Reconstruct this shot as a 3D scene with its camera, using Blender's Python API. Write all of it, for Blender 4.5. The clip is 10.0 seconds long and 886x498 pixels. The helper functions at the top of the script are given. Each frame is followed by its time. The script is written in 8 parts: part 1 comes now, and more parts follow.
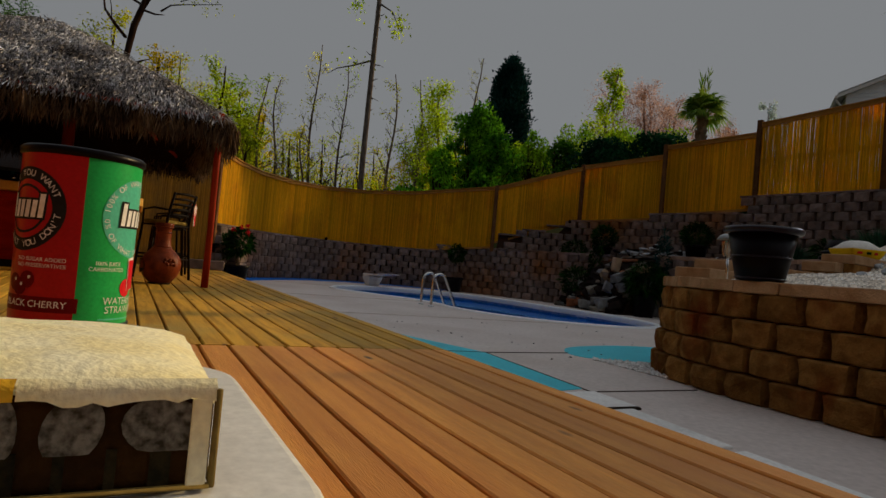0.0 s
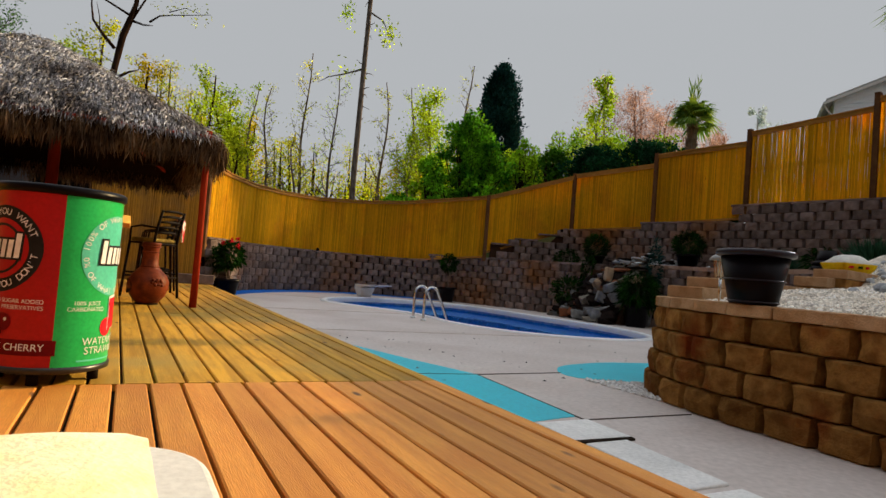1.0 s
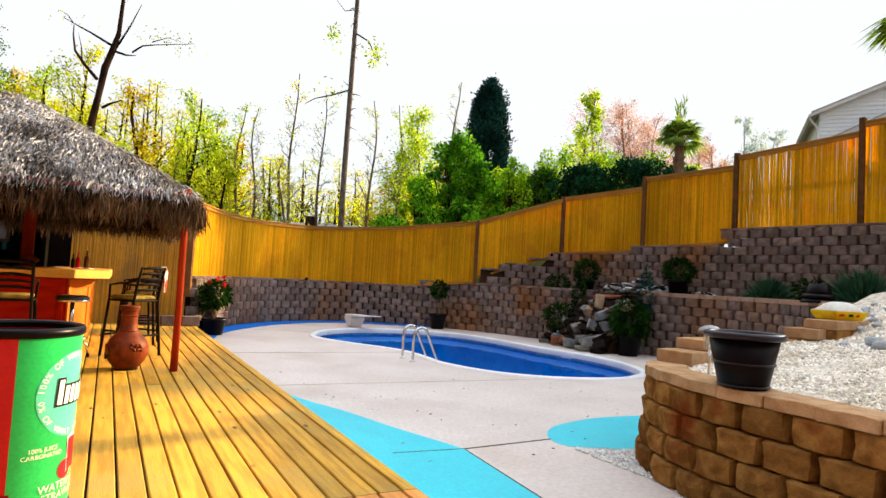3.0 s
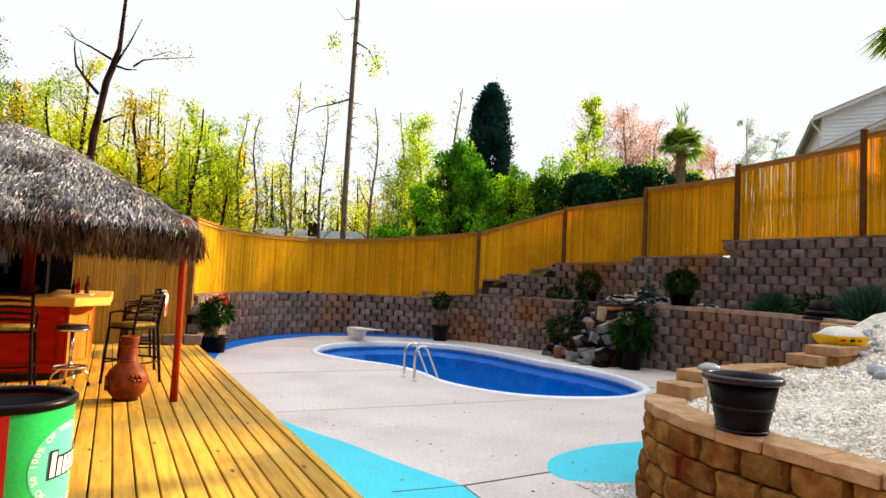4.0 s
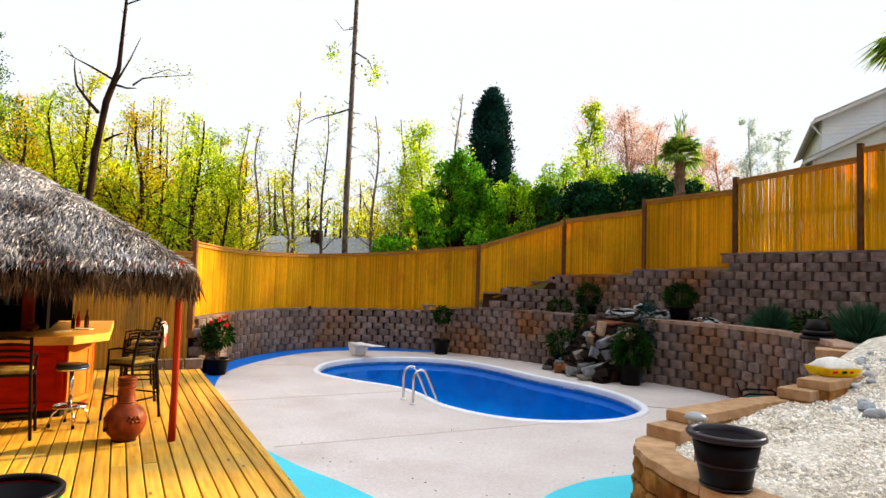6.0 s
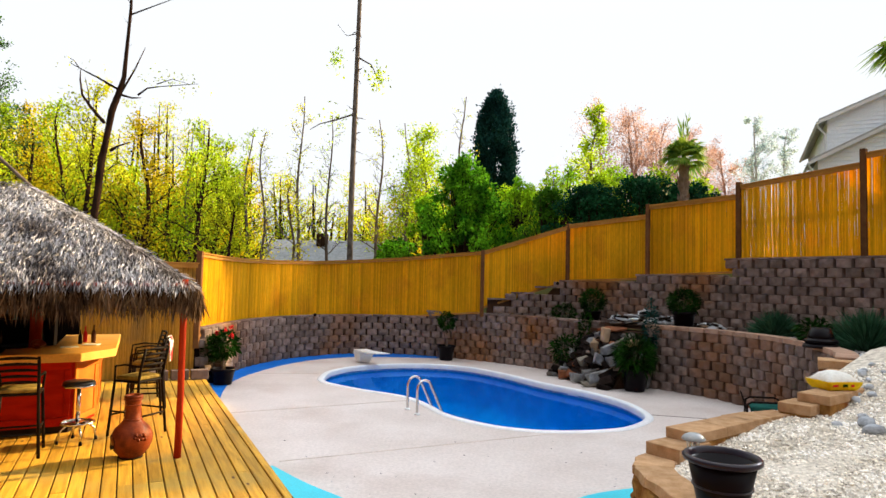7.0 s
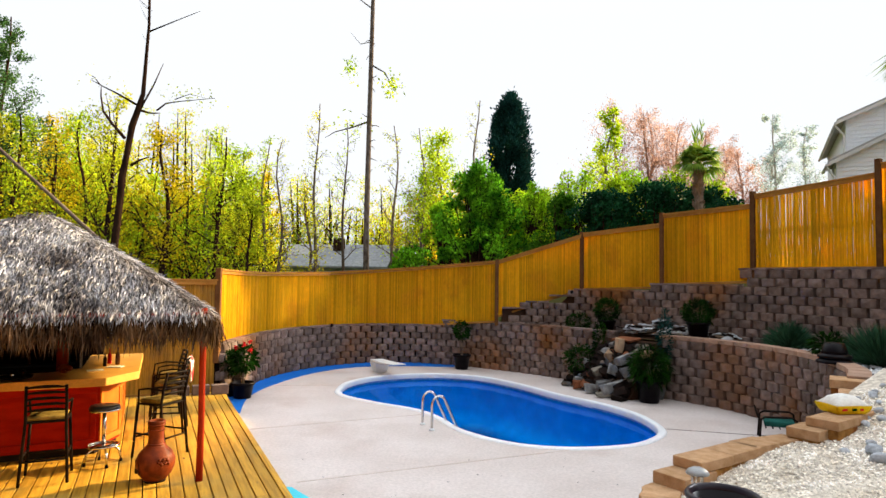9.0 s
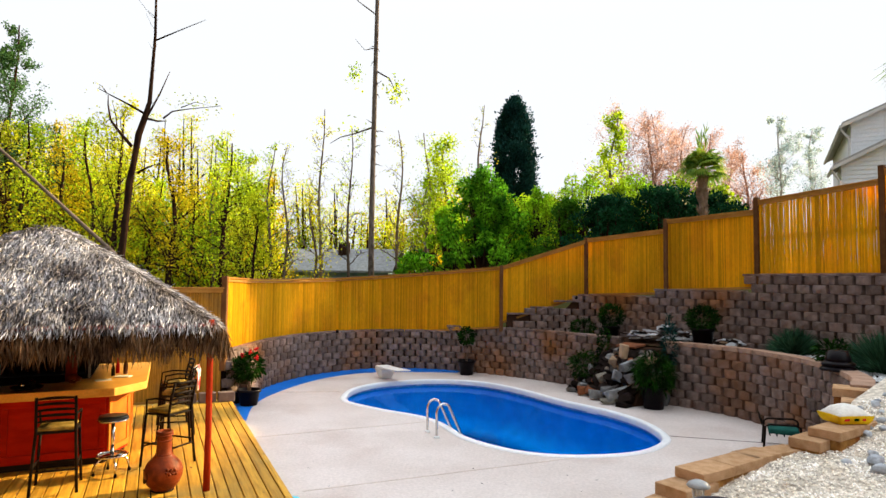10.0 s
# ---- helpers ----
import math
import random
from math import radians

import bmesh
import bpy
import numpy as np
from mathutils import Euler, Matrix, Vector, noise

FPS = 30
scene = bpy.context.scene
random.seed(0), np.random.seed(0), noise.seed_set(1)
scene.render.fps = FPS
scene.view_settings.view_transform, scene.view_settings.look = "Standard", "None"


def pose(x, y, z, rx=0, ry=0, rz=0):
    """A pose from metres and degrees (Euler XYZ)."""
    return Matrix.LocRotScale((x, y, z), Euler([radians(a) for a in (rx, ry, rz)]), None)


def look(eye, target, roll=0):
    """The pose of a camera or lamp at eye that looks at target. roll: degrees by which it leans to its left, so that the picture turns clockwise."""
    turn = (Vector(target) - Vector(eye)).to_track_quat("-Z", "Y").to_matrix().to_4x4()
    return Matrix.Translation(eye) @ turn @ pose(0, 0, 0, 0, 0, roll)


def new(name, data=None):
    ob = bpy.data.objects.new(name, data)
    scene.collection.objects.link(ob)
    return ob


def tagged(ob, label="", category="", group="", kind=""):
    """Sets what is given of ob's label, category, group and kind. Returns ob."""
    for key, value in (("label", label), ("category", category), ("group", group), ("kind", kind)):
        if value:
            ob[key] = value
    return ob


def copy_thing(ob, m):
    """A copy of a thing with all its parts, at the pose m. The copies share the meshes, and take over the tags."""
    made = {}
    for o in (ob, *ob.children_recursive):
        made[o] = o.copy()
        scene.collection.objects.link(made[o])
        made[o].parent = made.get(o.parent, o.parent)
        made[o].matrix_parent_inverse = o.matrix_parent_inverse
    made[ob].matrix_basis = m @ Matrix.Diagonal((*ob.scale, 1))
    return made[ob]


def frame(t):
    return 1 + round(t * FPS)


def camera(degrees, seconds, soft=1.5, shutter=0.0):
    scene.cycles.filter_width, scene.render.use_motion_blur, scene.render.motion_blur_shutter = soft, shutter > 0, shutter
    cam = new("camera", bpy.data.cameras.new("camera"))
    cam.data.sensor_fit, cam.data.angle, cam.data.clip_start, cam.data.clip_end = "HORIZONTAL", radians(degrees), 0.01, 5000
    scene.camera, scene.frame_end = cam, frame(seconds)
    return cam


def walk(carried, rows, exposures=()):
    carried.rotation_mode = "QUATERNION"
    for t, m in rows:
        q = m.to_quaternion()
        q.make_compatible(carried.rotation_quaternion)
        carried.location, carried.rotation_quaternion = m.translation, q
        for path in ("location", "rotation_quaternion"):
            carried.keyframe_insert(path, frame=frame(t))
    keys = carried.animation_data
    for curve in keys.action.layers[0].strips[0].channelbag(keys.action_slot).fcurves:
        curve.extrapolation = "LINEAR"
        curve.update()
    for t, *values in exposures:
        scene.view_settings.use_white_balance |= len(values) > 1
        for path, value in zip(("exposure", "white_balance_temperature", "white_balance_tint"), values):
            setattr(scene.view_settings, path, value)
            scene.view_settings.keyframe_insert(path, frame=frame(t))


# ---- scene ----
cam = camera(71.8, 10.0)
PATH = [
    (0, (0.236, 0.088, 0.515), (0.128, 2.084, 0.572), 5.2),
    (0.5, (0.237, 0.113, 0.58), (0.141, 2.11, 0.647), 5.0),
    (1, (0.24, 0.143, 0.662), (0.154, 2.14, 0.738), 4.7),
    (1.5, (0.246, 0.178, 0.77), (0.177, 2.175, 0.856), 4.4),
    (2, (0.252, 0.213, 0.904), (0.198, 2.21, 0.997), 4.1),
    (2.5, (0.266, 0.246, 1.062), (0.209, 2.243, 1.161), 3.7),
    (4, (0.323, 0.244, 1.533), (0.248, 2.239, 1.642), 2.8),
    (4.5, (0.347, 0.231, 1.653), (0.263, 2.226, 1.762), 2.5),
    (5, (0.378, 0.213, 1.767), (0.287, 2.208, 1.877), 2.2),
    (5.5, (0.414, 0.193, 1.873), (0.327, 2.189, 1.981), 2.0),
    (7, (0.516, 0.102, 2.174), (0.406, 2.097, 2.279), 1.4),
    (7.5, (0.527, 0.06, 2.267), (0.394, 2.053, 2.37), 1.3),
    (8, (0.547, 0.017, 2.36), (0.401, 2.009, 2.462), 1.1),
    (8.5, (0.58, -0.027, 2.443), (0.424, 1.964, 2.546), 0.9),
    (9, (0.602, -0.074, 2.52), (0.437, 1.916, 2.619), 0.8),
    (9.5, (0.619, -0.119, 2.583), (0.444, 1.871, 2.681), 0.7),
    (10, (0.629, -0.155, 2.629), (0.447, 1.834, 2.736), 0.6),
]
# the picture fades in from half brightness over the first two seconds
FADE = [(t, 1.29 + 2.3 * math.log2(min(1.0, 0.502 + 0.212 * t))) for t in (0, 0.25, 0.5, 0.75, 1.0, 1.25, 1.5, 1.75, 2.0, 2.2, 2.35)] + [(10.0, 1.29)]
walk(cam, [(t, look(eye, target, roll)) for t, eye, target, roll in PATH], FADE)

# ---- light ----
SUN_EL, SUN_AZ = 21.9, (0.79, 0.613)
world = bpy.data.worlds.new("sky")
scene.world = world
world.use_nodes = True
wn, wl = world.node_tree.nodes, world.node_tree.links
bg = wn["Background"]
sky = wn.new("ShaderNodeTexSky")
sky.sky_type, sky.sun_disc = "NISHITA", False
sky.sun_elevation = radians(SUN_EL)
sky.sun_rotation = math.atan2(SUN_AZ[0], SUN_AZ[1])
sky.dust_density, sky.ozone_density = 4.0, 1.0
sc = wn.new("ShaderNodeVectorMath")
sc.operation = "SCALE"
sc.inputs["Scale"].default_value = 0.06
wl.new(sky.outputs[0], sc.inputs[0])
# bright white haze overhead and on the side of the low sun, clearer and darker sky away from it
coord = wn.new("ShaderNodeTexCoord")
toward, level, glow = wn.new("ShaderNodeVectorMath"), wn.new("ShaderNodeSeparateXYZ"), wn.new("ShaderNodeMath")
toward.operation, glow.operation = "DOT_PRODUCT", "MULTIPLY"
toward.inputs[1].default_value = (SUN_AZ[0], SUN_AZ[1], 0.0)
wl.new(coord.outputs["Generated"], toward.inputs[0])
wl.new(coord.outputs["Generated"], level.inputs[0])
for source, lo, hi, slot in ((toward.outputs["Value"], -0.72, -0.05, 0), (level.outputs["Z"], 3.0, 0.5, 1)):
    ramp = wn.new("ShaderNodeMapRange")
    ramp.interpolation_type = "SMOOTHSTEP"
    ramp.inputs["From Min"].default_value, ramp.inputs["From Max"].default_value = lo, hi
    wl.new(source, ramp.inputs["Value"])
    ramp.inputs["To Min"].default_value = (0.24, 0.0)[slot]
    wl.new(ramp.outputs[0], glow.inputs[slot])
haze = wn.new("ShaderNodeMix")
haze.data_type = "RGBA"
wl.new(glow.outputs[0], haze.inputs[0])
haze.inputs["B"].default_value = (0.96, 1.0, 1.045, 1)
wl.new(sc.outputs[0], haze.inputs["A"])
# the haze is brightest round the sun itself
near_sun, halo, boost, lit = wn.new("ShaderNodeVectorMath"), wn.new("ShaderNodeMapRange"), wn.new("ShaderNodeMath"), wn.new("ShaderNodeVectorMath")
near_sun.operation, boost.operation, lit.operation = "DOT_PRODUCT", "MULTIPLY_ADD", "SCALE"
near_sun.inputs[1].default_value = (SUN_AZ[0] * math.cos(radians(SUN_EL)), SUN_AZ[1] * math.cos(radians(SUN_EL)), math.sin(radians(SUN_EL)))
halo.interpolation_type = "SMOOTHSTEP"
halo.inputs["From Min"].default_value, halo.inputs["From Max"].default_value = 0.955, 1.0
boost.inputs[1].default_value, boost.inputs[2].default_value = 20.0, 1.0
wl.new(coord.outputs["Generated"], near_sun.inputs[0])
wl.new(near_sun.outputs["Value"], halo.inputs["Value"])
wl.new(halo.outputs[0], boost.inputs[0])
wl.new(haze.outputs["Result"], lit.inputs[0])
# and brighter overhead than at the horizon, as under thin cloud
zenith, both = wn.new("ShaderNodeMapRange"), wn.new("ShaderNodeMath")
zenith.interpolation_type, both.operation = "SMOOTHSTEP", "MULTIPLY"
zenith.inputs["From Min"].default_value, zenith.inputs["From Max"].default_value = 0.38, 1.0
zenith.inputs["To Min"].default_value, zenith.inputs["To Max"].default_value = 1.0, 2.2
wl.new(level.outputs["Z"], zenith.inputs["Value"])
wl.new(zenith.outputs[0], both.inputs[0])
wl.new(boost.outputs[0], both.inputs[1])
wl.new(both.outputs[0], lit.inputs["Scale"])
wl.new(lit.outputs[0], bg.inputs["Color"])
bg.inputs["Strength"].default_value = 0.42
sun = new("sun", bpy.data.lights.new("sun", "SUN"))
sun.data.energy, sun.data.angle, sun.data.color = 5.0, radians(0.6), (1.0, 0.70, 0.31)
_e = radians(SUN_EL)
sun.matrix_world = look((0, 0, 30), (-SUN_AZ[0] * math.cos(_e), -SUN_AZ[1] * math.cos(_e), 30 - math.sin(_e)))


# ---- materials ----
def mat(name, c1, c2, rough=0.75, scale=4.0, fine=60.0, bump=0.3, rand=0.12, metal=0.0, island=0.0, stretch=(1, 1, 1),
        translucent=0.0, contrast=(0.35, 0.65), spec=0.03, third=None, tscale=1.0, knots=False):
    """Two colours mixed by a coarse noise, fine grain on top, a different tone for each object or island, and relief."""
    m = bpy.data.materials.new(name)
    m.use_nodes = True
    n, l = m.node_tree.nodes, m.node_tree.links
    p = n["Principled BSDF"]
    tc, oi = n.new("ShaderNodeTexCoord"), n.new("ShaderNodeObjectInfo")
    mp = n.new("ShaderNodeMapping")
    mp.inputs["Scale"].default_value = stretch
    sh = n.new("ShaderNodeVectorMath")
    sh.operation = "SCALE"
    sh.inputs[0].default_value = (13.1, 7.7, 3.3)
    l.new(oi.outputs["Random"], sh.inputs["Scale"])
    ad = n.new("ShaderNodeVectorMath")
    l.new(tc.outputs["Object"], mp.inputs["Vector"])
    l.new(mp.outputs[0], ad.inputs[0])
    l.new(sh.outputs[0], ad.inputs[1])
    a, b = n.new("ShaderNodeTexNoise"), n.new("ShaderNodeTexNoise")
    a.inputs["Scale"].default_value, a.inputs["Detail"].default_value = scale, 5
    b.inputs["Scale"].default_value, b.inputs["Detail"].default_value = fine, 3
    for t in (a, b):
        l.new(ad.outputs[0], t.inputs["Vector"])
    r = n.new("ShaderNodeMapRange")
    r.inputs["From Min"].default_value, r.inputs["From Max"].default_value = contrast
    l.new(a.outputs["Fac"], r.inputs["Value"])
    mx = n.new("ShaderNodeMix")
    mx.data_type = "RGBA"
    mx.inputs["A"].default_value, mx.inputs["B"].default_value = (*c1, 1), (*c2, 1)
    l.new(r.outputs[0], mx.inputs[0])
    col = mx.outputs["Result"]
    if third:
        c = n.new("ShaderNodeTexNoise")
        c.inputs["Scale"].default_value, c.inputs["Detail"].default_value = tscale, 4
        ps = n.new("ShaderNodeNewGeometry")
        l.new(ps.outputs["Position"], c.inputs["Vector"])
        r3 = n.new("ShaderNodeMapRange")
        r3.inputs["From Min"].default_value, r3.inputs["From Max"].default_value = 0.52, 0.68
        l.new(c.outputs["Fac"], r3.inputs["Value"])
        m3 = n.new("ShaderNodeMix")
        m3.data_type = "RGBA"
        m3.inputs["B"].default_value = (*third, 1)
        l.new(r3.outputs[0], m3.inputs[0])
        l.new(col, m3.inputs["A"])
        col = m3.outputs["Result"]
    if knots:
        vo, kr, km = n.new("ShaderNodeTexVoronoi"), n.new("ShaderNodeMapRange"), n.new("ShaderNodeMix")
        ks = n.new("ShaderNodeMapping")
        ks.inputs["Scale"].default_value = (1.6, 4.5, 4.5)
        l.new(tc.outputs["Object"], ks.inputs["Vector"])
        ka = n.new("ShaderNodeVectorMath")
        l.new(ks.outputs[0], ka.inputs[0])
        l.new(sh.outputs[0], ka.inputs[1])
        l.new(ka.outputs[0], vo.inputs["Vector"])
        vo.inputs["Scale"].default_value = 1.0
        kr.inputs["From Min"].default_value, kr.inputs["From Max"].default_value = 0.10, 0.045
        l.new(vo.outputs["Distance"], kr.inputs["Value"])
        km.data_type = "RGBA"
        km.inputs["B"].default_value = (0.10, 0.035, 0.012, 1)
        l.new(kr.outputs[0], km.inputs[0])
        l.new(col, km.inputs["A"])
        col = km.outputs["Result"]
    hs = n.new("ShaderNodeHueSaturation")
    l.new(col, hs.inputs["Color"])
    val = n.new("ShaderNodeMath")
    val.operation = "MULTIPLY_ADD"
    val.inputs[1].default_value, val.inputs[2].default_value = 0.5, 0.75
    l.new(b.outputs["Fac"], val.inputs[0])
    src = oi.outputs["Random"]
    amount = rand
    if island:
        ge = n.new("ShaderNodeNewGeometry")
        src, amount = ge.outputs["Random Per Island"], island
    rr = n.new("ShaderNodeMapRange")
    rr.inputs["To Min"].default_value, rr.inputs["To Max"].default_value = 1 - amount, 1 + amount
    l.new(src, rr.inputs["Value"])
    mu = n.new("ShaderNodeMath")
    mu.operation = "MULTIPLY"
    l.new(val.outputs[0], mu.inputs[0])
    l.new(rr.outputs[0], mu.inputs[1])
    l.new(mu.outputs[0], hs.inputs["Value"])
    l.new(hs.outputs[0], p.inputs["Base Color"])
    p.inputs["Roughness"].default_value, p.inputs["Metallic"].default_value = rough, metal
    p.inputs["Specular IOR Level"].default_value = spec
    if bump:
        bp = n.new("ShaderNodeBump")
        bp.inputs["Strength"].default_value, bp.inputs["Distance"].default_value = bump, 0.01
        l.new(b.outputs["Fac"], bp.inputs["Height"])
        l.new(bp.outputs[0], p.inputs["Normal"])
    if translucent:
        tr, ms = n.new("ShaderNodeBsdfTranslucent"), n.new("ShaderNodeMixShader")
        l.new(hs.outputs[0], tr.inputs["Color"])
        ms.inputs[0].default_value = translucent
        l.new(p.outputs[0], ms.inputs[1])
        l.new(tr.outputs[0], ms.inputs[2])
        l.new(ms.outputs[0], n["Material Output"].inputs["Surface"])
    return m


